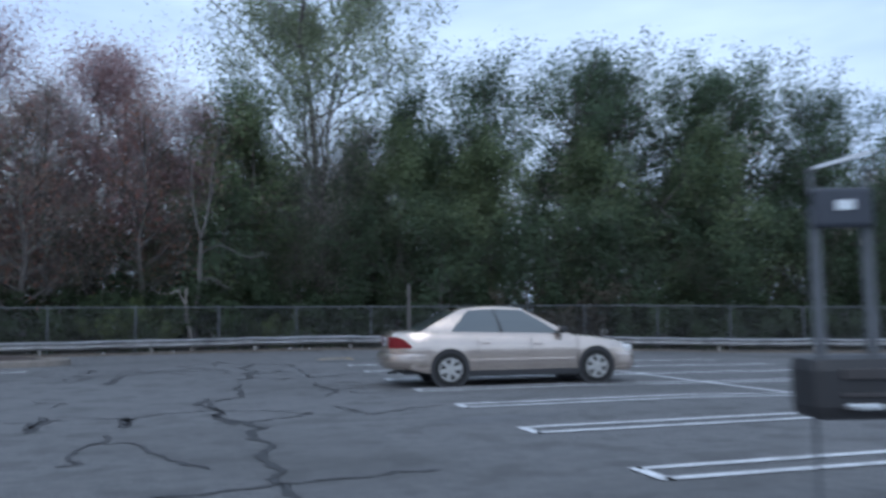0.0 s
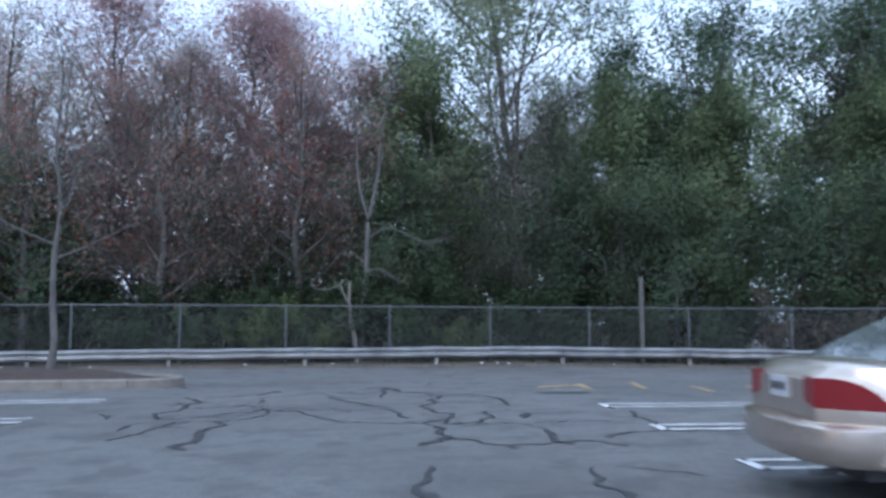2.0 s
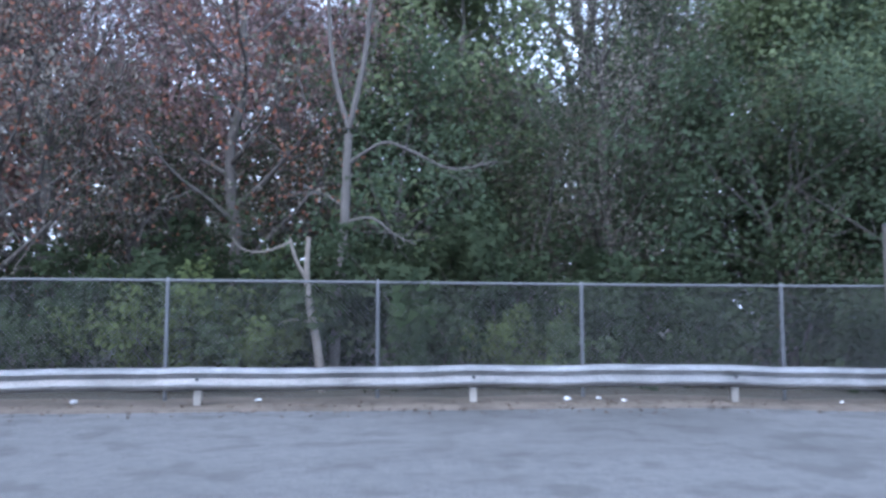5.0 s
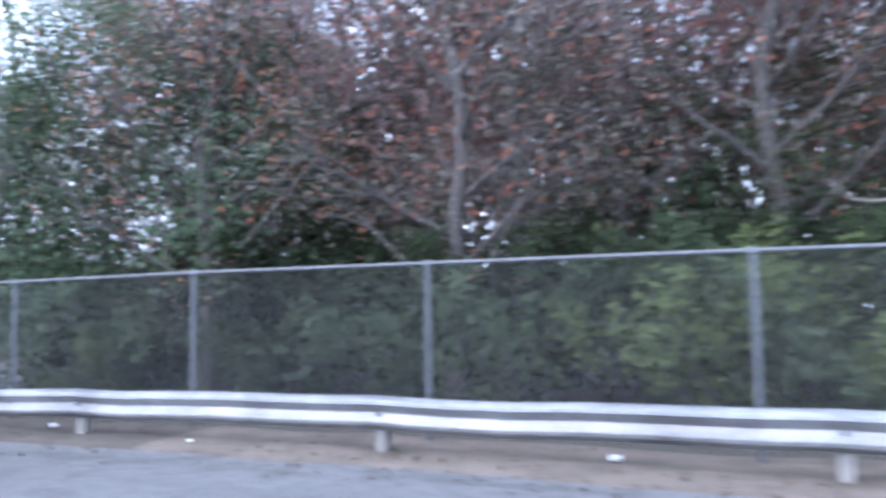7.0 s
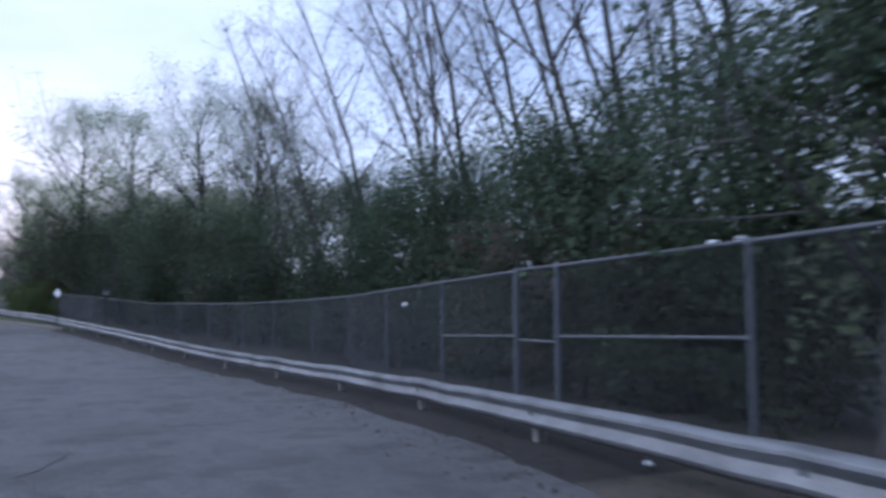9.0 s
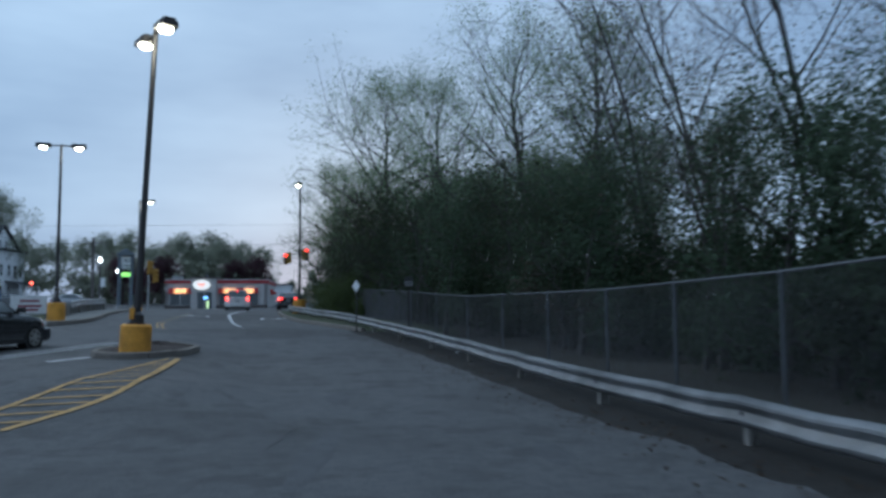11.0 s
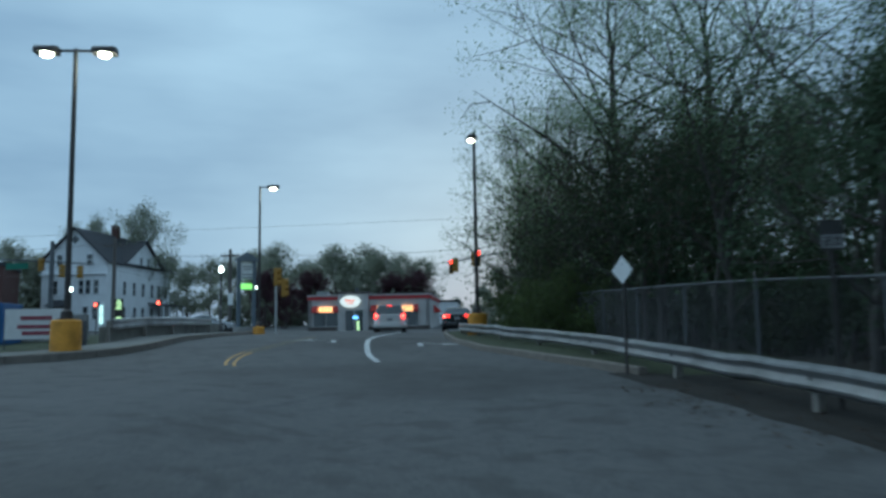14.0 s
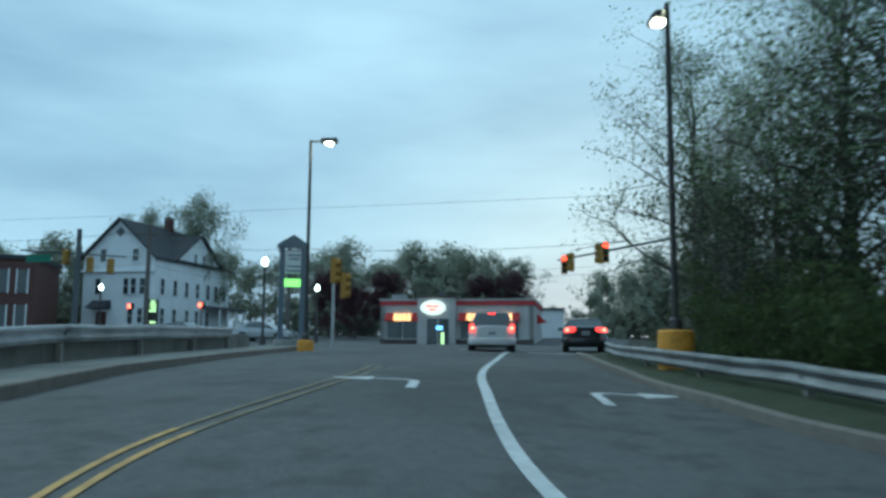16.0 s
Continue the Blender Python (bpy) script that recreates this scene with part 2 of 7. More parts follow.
def lathe(bm, prof, n=24, axis="z", at=(0, 0, 0)):
    """Turns a profile of (radius, height) about an axis."""
    rings = []
    for r, h in prof:
        ring = []
        for k in range(n):
            c, s = r * math.cos(k * math.tau / n), r * math.sin(k * math.tau / n)
            v = {"z": (c, s, h), "y": (c, h, s), "x": (h, c, s)}[axis]
            ring.append(bm.verts.new(Vector(v) + Vector(at)))
        rings.append(ring)
    for a, b in zip(rings, rings[1:]):
        for k in range(n):
            bm.faces.new((a[k], a[(k + 1) % n], b[(k + 1) % n], b[k]))
    bm.faces.new(rings[0][::-1])
    bm.faces.new(rings[-1])
    bmesh.ops.recalc_face_normals(bm, faces=bm.faces)
    return bm


def loft(bm, loops, closed=True, caps=True):
    """Skins a row of loops of points."""
    rows = [[bm.verts.new(p) for p in lp] for lp in loops]
    n = len(rows[0])
    for a, b in zip(rows, rows[1:]):
        for k in range(n if closed else n - 1):
            bm.faces.new((a[k], a[(k + 1) % n], b[(k + 1) % n], b[k]))
    if caps and closed:
        bm.faces.new(rows[0][::-1])
        bm.faces.new(rows[-1])
    bmesh.ops.recalc_face_normals(bm, faces=bm.faces)
    return bm


def raw_mesh(name, verts, quads, mat, parent=None):
    """A mesh from arrays of vertices and four-cornered (or three-cornered) faces."""
    me = bpy.data.meshes.new(name)
    k = quads.shape[1]
    me.vertices.add(len(verts))
    me.vertices.foreach_set("co", np.asarray(verts, np.float32).ravel())
    me.loops.add(quads.size)
    me.loops.foreach_set("vertex_index", quads.astype(np.int32).ravel())
    me.polygons.add(len(quads))
    me.polygons.foreach_set("loop_start", np.arange(0, quads.size, k, dtype=np.int32))
    me.polygons.foreach_set("loop_total", np.full(len(quads), k, np.int32))
    me.materials.append(mat)
    me.update(calc_edges=True)
    me.validate()
    ob = new(name, me)
    if parent:
        ob.parent = parent
    return ob


# the lie of the land: level lot, a slight dip, then a rise to the street
LIE_X = np.array([-400, -130, -112, -98, -85, -75, -66, -60, -55, -50, -45, -40, -35, -30, -25, -20, -15, -10, -5, 7, 9, 12, 15.2, 18.5, 22.5, 27, 45, 300.0])
LIE_Z = np.array([2.9, 2.75, 2.3, 1.66, 1.43, 1.28, 1.13, 0.97, 0.70, 0.40, 0.16, -0.04, -0.21, -0.33, -0.34, -0.29, -0.17, -0.05, 0, 0, -0.05, -0.08, -0.13, -0.24, -0.37, -0.45, -0.6, -0.6])


DRIVE_X, DRIVE_Y = [-48.5, -42, -35.5, -29, -26], [24.3, 26.65, 28.5, 30.05, 30.7]


def lie(x, y=31.0):
    side = min(1.0, max(0.0, (21 - y) / 5)) * min(1.0, max(0.0, (-44 - x) / 6))
    # the lot climbs gently away from the drive beside the lamp island
    bank = min(1.0, max(0.0, (float(np.interp(x, DRIVE_X, DRIVE_Y)) - 0.3 - y) / 1.8)) * float(np.interp(x, [-50, -43, -31, -27], [0, 1, 1, 0]))
    # the far verge of the drive lies a little lower
    fall = min(1.0, max(0.0, (y - 22) / 2)) * float(np.interp(x, [-79, -72, -58, -51], [0, 1, 1, 0]))
    return float(np.interp(x, LIE_X, LIE_Z)) - 0.16 * fall + 0.14 * side + 0.35 * bank


# the guard rail's line, which also bounds the asphalt
RAIL = [(46, 18.8), (33, 24.0), (27, 26.5), (22.5, 28.6), (18.5, 30.6), (15.2, 32.1), (12, 33.3), (8.4, 33.98), (0, 34.45), (-8, 34.95), (-15, 35.45), (-20, 35.6), (-26, 35.0),
        (-33, 33.7), (-40, 32.2), (-47, 30.3), (-53, 28.3), (-60, 25.7), (-66, 23.95), (-71, 22.95), (-78, 21.8)]


def curve_points(ctrl, step):
    """Points at even steps along a smooth line through the control points."""
    pts = [Vector((*p, 0)) if len(p) == 2 else Vector(p) for p in ctrl]
    fine = []
    for i in range(len(pts) - 1):
        p0, p1, p2, p3 = pts[max(i - 1, 0)], pts[i], pts[i + 1], pts[min(i + 2, len(pts) - 1)]
        for k in range(24):
            t = k / 24
            fine.append(0.5 * (2 * p1 + (p2 - p0) * t + (2 * p0 - 5 * p1 + 4 * p2 - p3) * t * t + (3 * p1 - p0 - 3 * p2 + p3) * t ** 3))
    fine.append(pts[-1])
    out, left = [fine[0].copy()], step
    for a, b in zip(fine, fine[1:]):
        d, done = (b - a).length, 0.0
        while d - done >= left:
            done += left
            out.append(a.lerp(b, done / d))
            left = step
        left -= d - done
    return out


def rail_y(x):
    xs = [p[0] for p in RAIL][::-1]
    return float(np.interp(x, xs, [p[1] for p in RAIL][::-1]))


def strip(bm, pts, width, lift, z=None):
    """A flat band along points that follows the land."""
    rows = []
    for i, p in enumerate(pts):
        d = (pts[min(i + 1, len(pts) - 1)] - pts[max(i - 1, 0)])
        s = Vector((-d.y, d.x, 0)).normalized() * (width[i] if isinstance(width, list) else width) / 2
        rows.append([bm.verts.new((q.x, q.y, (lie(q.x, q.y) if z is None else z) + lift)) for q in (p + s, p - s)])
    for a, b in zip(rows, rows[1:]):
        bm.faces.new((a[0], a[1], b[1], b[0]))
    bmesh.ops.recalc_face_normals(bm, faces=bm.faces)
    for f in bm.faces:
        if f.normal.z < 0:
            f.normal_flip()
    return bm


def block_strip(bm, pts, width, low, high, round_top=0.02):
    """A solid band (kerb, verge) along points, following the land."""
    loops = []
    for i, p in enumerate(pts):
        d = (pts[min(i + 1, len(pts) - 1)] - pts[max(i - 1, 0)])
        s = Vector((-d.y, d.x, 0)).normalized() * width / 2
        z = lie(p.x, p.y)
        a, b = p + s, p - s
        u = s.normalized() * round_top
        loops.append([(a.x, a.y, z + low), (a.x, a.y, z + high - round_top), (a.x - u.x, a.y - u.y, z + high),
                      (b.x + u.x, b.y + u.y, z + high), (b.x, b.y, z + high - round_top), (b.x, b.y, z + low)])
    return loft(bm, loops)

# ---------------------------------------------------------------- the land
def sheet(name, xs, ylines, lift, mat, dip=None):
    """A sheet over the x stations, between rows of y given by functions of x."""
    v = [[(x, f(x), lie(x, f(x)) + lift + (dip(x, f(x)) if dip else 0)) for f in ylines] for x in xs]
    n = len(ylines)
    verts = np.array(v).reshape(-1, 3)
    quads = np.array([(i * n + j, i * n + j + 1, (i + 1) * n + j + 1, (i + 1) * n + j) for i in range(len(xs) - 1) for j in range(n - 1)])[:, ::-1]
    ob = raw_mesh(name, verts, quads, mat)
    return ob


XS = sorted({-900, -500, -300, -200, *range(-130, 45, 1), 44.5, 60, 100, 200, 400, 900})
far = [-900, -400, -150, -80, -40, -10, 5, 9, 12, 13.5]
NEAR = [-8 + 0.4 * k for k in range(14)]


def wood_floor(x, y):
    """Uneven forest floor behind the fence."""
    return 0.25 * noise.noise(Vector((x * 0.15, y * 0.15, 0))) * min(1.0, max(0.0, (y - rail_y(x) - 3) / 4)) if -80 < x < 60 else 0.0


tagged(sheet("ground", XS, [(lambda x, a=a: min(a, rail_y(x) - 8.2 - (13.5 - a) * 0.1)) for a in far] + [(lambda x, a=a: rail_y(x) + a) for a in (*NEAR, -1.6, -0.6, 0.5, 1.5, 3, 5, 8, 12, 18, 26, 40, 80, 300, 900)],
             -0.02, SOIL, wood_floor), "brown soil with leaf litter under the trees", "ground", kind="structure")
tagged(sheet("parking_lot", [x for x in XS if -130 <= x <= 60], [(lambda x, a=a: min(a, rail_y(x) - 8.2 - (13.5 - a) * 0.1)) for a in (-70, -40, -20, -5, 5, 9, 12, 13.5)] +
             [(lambda x, a=a: rail_y(x) + a) for a in (*NEAR, -1.6, -0.35)], 0.0, ASPHALT), "worn grey asphalt car park and driveway with sealed cracks", "asphalt", kind="structure")
# middle tone between the sandy verge and the stretch painted dark for tree shade
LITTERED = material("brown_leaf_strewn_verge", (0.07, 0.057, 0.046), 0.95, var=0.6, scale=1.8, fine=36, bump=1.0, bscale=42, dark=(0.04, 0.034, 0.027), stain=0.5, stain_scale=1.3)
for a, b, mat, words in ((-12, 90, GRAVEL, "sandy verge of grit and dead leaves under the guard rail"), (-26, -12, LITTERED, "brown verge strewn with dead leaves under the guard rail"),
                         (-100, -26, SHADED_SOIL, "soil and leaf litter under the guard rail, tree shade in its dark colour")):
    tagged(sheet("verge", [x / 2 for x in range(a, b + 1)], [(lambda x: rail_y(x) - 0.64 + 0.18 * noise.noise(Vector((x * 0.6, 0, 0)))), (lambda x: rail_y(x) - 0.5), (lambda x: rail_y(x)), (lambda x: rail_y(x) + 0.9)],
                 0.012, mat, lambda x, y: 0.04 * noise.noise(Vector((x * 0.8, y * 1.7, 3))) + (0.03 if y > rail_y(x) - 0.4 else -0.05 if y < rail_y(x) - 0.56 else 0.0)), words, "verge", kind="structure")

# ---------------------------------------------------------------- guard rail
def rail_top(x):
    return lie(x) + float(np.interp(x, [-70, -56, -50, -40, -18, -8, 8, 300], [0.62, 0.62, 0.56, 0.54, 0.50, 0.52, 0.56, 0.56]))


def w_beam(bm, pts, tops):
    """The folded W profile along a line; its front looks to the right of the line's run."""
    prof = [(0.0, 0.0), (0.035, -0.012), (0.075, -0.045), (0.08, -0.075), (0.025, -0.125), (0.01, -0.155), (0.025, -0.185),
            (0.08, -0.235), (0.075, -0.265), (0.035, -0.298), (0.0, -0.31)]
    rows = []
    for i, p in enumerate(pts):
        d = (pts[min(i + 1, len(pts) - 1)] - pts[max(i - 1, 0)])
        s = Vector((d.y, -d.x, 0)).normalized()
        rows.append([p + s * a + Vector((0, 0, tops[i] + b)) for a, b in prof])
    front = [[bm.verts.new(q) for q in r] for r in rows]
    for a, b in zip(front, front[1:]):
        for k in range(len(prof) - 1):
            bm.faces.new((a[k], b[k], b[k + 1], a[k + 1]))
    bmesh.ops.solidify(bm, geom=bm.faces[:], thickness=0.004)
    bmesh.ops.recalc_face_normals(bm, faces=bm.faces)
    return bm


def guard_rail(name, ctrl, label, topf, span=3.83, flip=False, anchor=None, base=0.0, seed=3):
    rnd = random.Random(seed)
    root = thing(name, label, "guard rail")
    dense = curve_points(ctrl, span / 24)
    # one post stands at the anchor's x, the others at even spans from it
    off = min(range(len(dense)), key=lambda k: abs(dense[k].x - anchor)) % 24 if anchor is not None else 0
    dense = dense[off::4]
    posts = dense[::6]
    for i in range(0, len(dense) - 6, 6):
        seg = dense[i:i + 7]
        # beams overlap a little and are knocked about
        bend = [0.022 * noise.noise(Vector((p.x * 0.9, p.y * 0.9, seed))) for p in seg]
        tops = [topf(p.x) + 0.6 * bend[k] + 0.014 * noise.noise(Vector((p.x * 1.7, 5, seed))) + (0.014 if k in (0, 6) else 0.0) for k, p in enumerate(seg)]
        lap = (seg[-1] - seg[-2]).normalized() * 0.12
        side = Vector((lap.y, -lap.x, 0)).normalized()
        line = [p + side * (bend[k] + (0.004 if k == 0 else 0)) for k, p in enumerate(seg)]
        line[-1] = line[-1] + lap
        if flip:
            line, tops = line[::-1], tops[::-1]
        part("beam", w_beam(bmesh.new(), line, tops), GALV, root, smooth=True)
    for i, p in enumerate(posts):
        d = dense[min(i * 6 + 1, len(dense) - 1)] - dense[max(i * 6 - 1, 0)]
        a = math.degrees(math.atan2(d.y, d.x)) + (180 if flip else 0)
        m = Matrix.Rotation(radians(a), 4, "Z") @ Matrix.Rotation(radians(rnd.uniform(-3, 3)), 4, "X")
        h = topf(p.x) - 0.03
        z0 = lie(p.x) + base - 0.25
        bm = bmesh.new()
        for dy, sx, sy in ((0.0, 0.10, 0.008), (0.05, 0.008, 0.10), (0.10, 0.10, 0.008)):
            box(bm, (sx if dy != 0.05 else 0.008, sy, h - z0), (0, dy + 0.02, 0))
        bmesh.ops.transform(bm, matrix=Matrix.Translation((p.x, p.y, (h + z0) / 2)) @ m, verts=bm.verts)
        post = part("post", bm, RAILPOST, root)
        bm = boxed((0.05, 0.012, 0.05), bevel=0.01)
        bmesh.ops.transform(bm, matrix=Matrix.Translation((p.x, p.y, topf(p.x) - 0.155)) @ m @ Matrix.Translation((0, -0.03, 0)), verts=bm.verts)
        part("bolt", bm, GALVPOST, post)
    return root


guard_rail("guard_rail", RAIL, "bent galvanised W-beam guard rail on steel posts", rail_top, flip=True, anchor=0.36)

# ---------------------------------------------------------------- chain-link fence
# posts every 3.07 m; a narrow gate stands near x = -16


def fence_line(x):
    return float(np.interp(x, [-72, -66, -58, -50, -44, -35, -27, -21, -16, -12.4, -6.3, -0.2, 6, 9.05, 12.1, 15.18, 18.9, 23, 27.5, 33.5, 46.5],
                           [26.0, 27.2, 29.0, 31.0, 32.9, 35.3, 36.5, 36.3, 36.25, 36.08, 35.65, 35.14, 34.71, 34.42, 33.85, 33.0, 31.5, 29.5, 27.4, 24.9, 19.7]))


def fence_top(x):
    return float(np.interp(x, [-72, -60, -50, -44, -35, -27, -21, -16, -12.4, -6.3, -0.2, 6, 12.4, 18, 23, 27.5, 45], [2.75, 2.35, 1.95, 1.6, 1.5, 1.55, 1.66, 1.76, 1.78, 1.81, 1.78, 1.73, 1.69, 1.65, 1.54, 1.42, 1.25]))


def chain_link(x0, x1, parent, cell=0.075, wire=0.0027):
    """Woven diamonds between two posts, as thin three-sided wires."""
    p0, p1 = Vector((x0, fence_line(x0), 0)), Vector((x1, fence_line(x1), 0))
    w = (p1 - p0).length
    u = (p1 - p0) / w
    nrm = Vector((-u.y, u.x, 0))
    zb0, zt0, zb1, zt1 = lie(x0) + 0.04, fence_top(x0) - 0.02, lie(x1) + 0.04, fence_top(x1) - 0.02
    h = ((zt0 - zb0) + (zt1 - zb1)) / 2
    rows = max(2, int(round(h / cell)))
    segs = []
    n = int(w / cell)
    for k in range(n + rows + 1):
        for sgn in (1, -1):
            a0 = (k - rows) * cell if sgn > 0 else k * cell
            s0, s1, z0, z1 = a0, a0 + sgn * rows * cell, 0.0, rows * cell
            # clip to the span
            lo, hi = 0.0, 1.0
            ds = s1 - s0
            ta, tb = (0 - s0) / ds, (w - s0) / ds
            lo, hi = max(lo, min(ta, tb)), min(hi, max(ta, tb))
            if hi - lo > 0.01:
                segs.append((s0 + ds * lo, z1 * lo, s0 + ds * hi, z1 * hi, sgn))
    V, Q = [], []
    for sa, za, sb, zb, sgn in segs:
        base = len(V)
        for s, z in ((sa, za), (sb, zb)):
            f = s / w
            zz = (zb0 + (zb1 - zb0) * f) + z / (rows * cell) * ((zt0 - zb0) * (1 - f) + (zt1 - zb1) * f)
            c = p0 + u * s + nrm * (0.003 * sgn) + Vector((0, 0, zz))
            V += [c + u * wire, c - u * wire * 0.5 + nrm * wire, c - u * wire * 0.5 - nrm * wire]
        Q += [(base + i, base + (i + 1) % 3, base + 3 + (i + 1) % 3, base + 3 + i) for i in range(3)]
    return raw_mesh("mesh", np.array([tuple(v) for v in V]), np.array(Q), WIRE, parent)


def fence_post(x, parent, r=0.03, top=None, name="post"):
    y = fence_line(x)
    t = fence_top(x) if top is None else top
    bm = rod(bmesh.new(), (x, y, lie(x) - 0.3), (x, y, t - 0.02), r, n=10)
    lathe(bm, [(r + 0.008, t - 0.03), (r + 0.008, t + 0.0), (r * 0.7, t + 0.03), (0.008, t + 0.045)], 10, at=(x, y, 0))
    return part(name, bm, GALVPOST, parent, smooth=True)


fence = thing("chain_link_fence", "grey galvanised chain-link fence along the edge of the woods", "fence")
xs_f = [-0.17 + 3.07 * k for k in range(3, -5, -1)] + [-15.72]
while xs_f[0] < 43:
    # equal strides along the bending line
    x = xs_f[0]
    xs_f.insert(0, x + 3.07 / math.hypot(1, (fence_line(x + 1.5) - fence_line(x)) / 1.5))
gate_x = [-15.72, -16.81]
xs_g = [-16.81, -19.4] + [-19.4 - 3.0 * k for k in range(1, 18)]
for x in xs_f + xs_g:
    fence_post(x, fence, 0.042 if x in gate_x else 0.03)
for run in (xs_f, xs_g):
    for a, b in zip(run, run[1:]):
        part("top_rail", rod(bmesh.new(), (a, fence_line(a), fence_top(a)), (b, fence_line(b), fence_top(b)), 0.021, n=8), GALVPOST, fence, smooth=True)
        chain_link(a, b, fence)
for a, b in ((xs_f[-2], xs_f[-1]), (xs_g[0], xs_g[1])):
    za, zb = lie(a) + 1.12, lie(b) + 1.12
    part("brace_rail", rod(bmesh.new(), (a, fence_line(a), za), (b, fence_line(b), zb), 0.019, n=8), GALVPOST, fence, smooth=True)
gate = thing("gate", "narrow galvanised chain-link gate, shut", "gate")
a, b = gate_x
for z in (fence_top(a), lie(a) + 1.05, lie(a) + 0.12):
    part("gate_rail", rod(bmesh.new(), (a - 0.06, fence_line(a), z), (b + 0.06, fence_line(b), z), 0.019, n=8), GALVPOST, gate, smooth=True)
chain_link(a, b, gate)
lone = thing("timber_post", "tall weathered grey timber post behind the guard rail", "post", at=(10.6, 34.05, -0.3))
bm = boxed((0.115, 0.11, 2.93), (0, 0, 1.465), bevel=0.012)
part("shaft", bm, GREYBARK, lone)
part("cap", boxed((0.125, 0.12, 0.02), (0, 0, 2.94)), GALVPOST, lone)

# ---------------------------------------------------------------- dead leaves and grit along the verge
LITTERLEAF = leaf_material("dead_brown_leaves", (0.06, 0.044, 0.034), (0.15, 0.115, 0.085))
rng = np.random.default_rng(3)
V, Q = [], []
for k in range(5200):
    x = rng.uniform(-48, 30)
    d = rng.normal(-0.55, 0.35)
    y = rail_y(x) + min(1.6, d if rng.random() < 0.8 else rng.uniform(-1.5, 1.2))
    c = np.array([x, y, lie(x, y) + 0.02 + (0.03 if y > rail_y(x) - 0.5 else 0.0)])
    a, s = rng.uniform(0, math.tau), rng.uniform(0.012, 0.04)
    u, w = np.array([math.cos(a), math.sin(a), rng.normal(0, 0.25)]) * s, np.array([-math.sin(a), math.cos(a), rng.normal(0, 0.25)]) * s * 0.6
    V += [c - u, c + w, c + u, c - w]
    Q.append((4 * k, 4 * k + 1, 4 * k + 2, 4 * k + 3))
tagged(raw_mesh("leaf_litter", np.array(V), np.array(Q), LITTERLEAF), "scattered dead brown leaves and grit along the verge", "leaf litter", kind="stuff")

# ---------------------------------------------------------------- trees
def tubes(segs, n):
    """Tapered tubes (a, b, ra, rb) as arrays."""
    A = np.array([s[0] for s in segs]); B = np.array([s[1] for s in segs])
    ra = np.array([s[2] for s in segs])[:, None]; rb = np.array([s[3] for s in segs])[:, None]
    d = B - A
    d /= np.maximum(np.linalg.norm(d, axis=1, keepdims=True), 1e-6)
    ref = np.where(np.abs(d[:, 2:3]) > 0.9, np.array([[1.0, 0, 0]]), np.array([[0, 0, 1.0]]))
    u = np.cross(d, ref); u /= np.linalg.norm(u, axis=1, keepdims=True)
    w = np.cross(d, u)
    rows = []
    for P, r in ((A, ra), (B, rb)):
        for k in range(n):
            c, s = math.cos(k * math.tau / n), math.sin(k * math.tau / n)
            rows.append(P + r * (c * u + s * w))
    V = np.stack(rows, 1).reshape(-1, 3)
    i = (np.arange(len(segs)) * 2 * n)[:, None]
    q = [np.concatenate([i + k, i + (k + 1) % n, i + n + (k + 1) % n, i + n + k], 1) for k in range(n)]
    return V, np.stack(q, 1).reshape(-1, 4)


def join_tubes(groups):
    V, Q, o = [], [], 0
    for segs, n in groups:
        if segs:
            v, q = tubes(segs, n)
            V.append(v); Q.append(q + o)
            o += len(v)
    return np.concatenate(V), np.concatenate(Q)


def leaves(rng, centres, count, spread, size):
    """Small folded leaves scattered round the given points."""
    c = centres[rng.integers(0, len(centres), count)]
    p = c + np.clip(rng.normal(0, 1, (count, 3)), -1.2, 1.2) * spread * 0.8
    # blades lie roughly square to the way out of the crown, so that clumps shade as one
    mid = p.mean(0)
    out = (p - mid) * np.array([1, 1, 0.6])
    out /= np.maximum(np.linalg.norm(out, axis=1, keepdims=True), 0.3)
    nrm = out * 0.75 + np.array([0, 0, 0.55]) + rng.normal(0, 0.5, (count, 3))
    nrm /= np.linalg.norm(nrm, axis=1, keepdims=True)
    a = rng.normal(0, 1, (count, 3)); a -= (a * nrm).sum(1, keepdims=True) * nrm; a /= np.linalg.norm(a, axis=1, keepdims=True)
    b = np.cross(nrm, a)
    s = size * rng.uniform(0.5, 1.5, (count, 1))
    V = np.stack([p - a * s, p + a * s * 0.6 + b * s * 0.6, p + a * s * 0.6 - b * s * 0.6], 1).reshape(-1, 3)
    i = (np.arange(count) * 3)[:, None]
    return V, np.concatenate([i, i + 1, i + 2], 1)


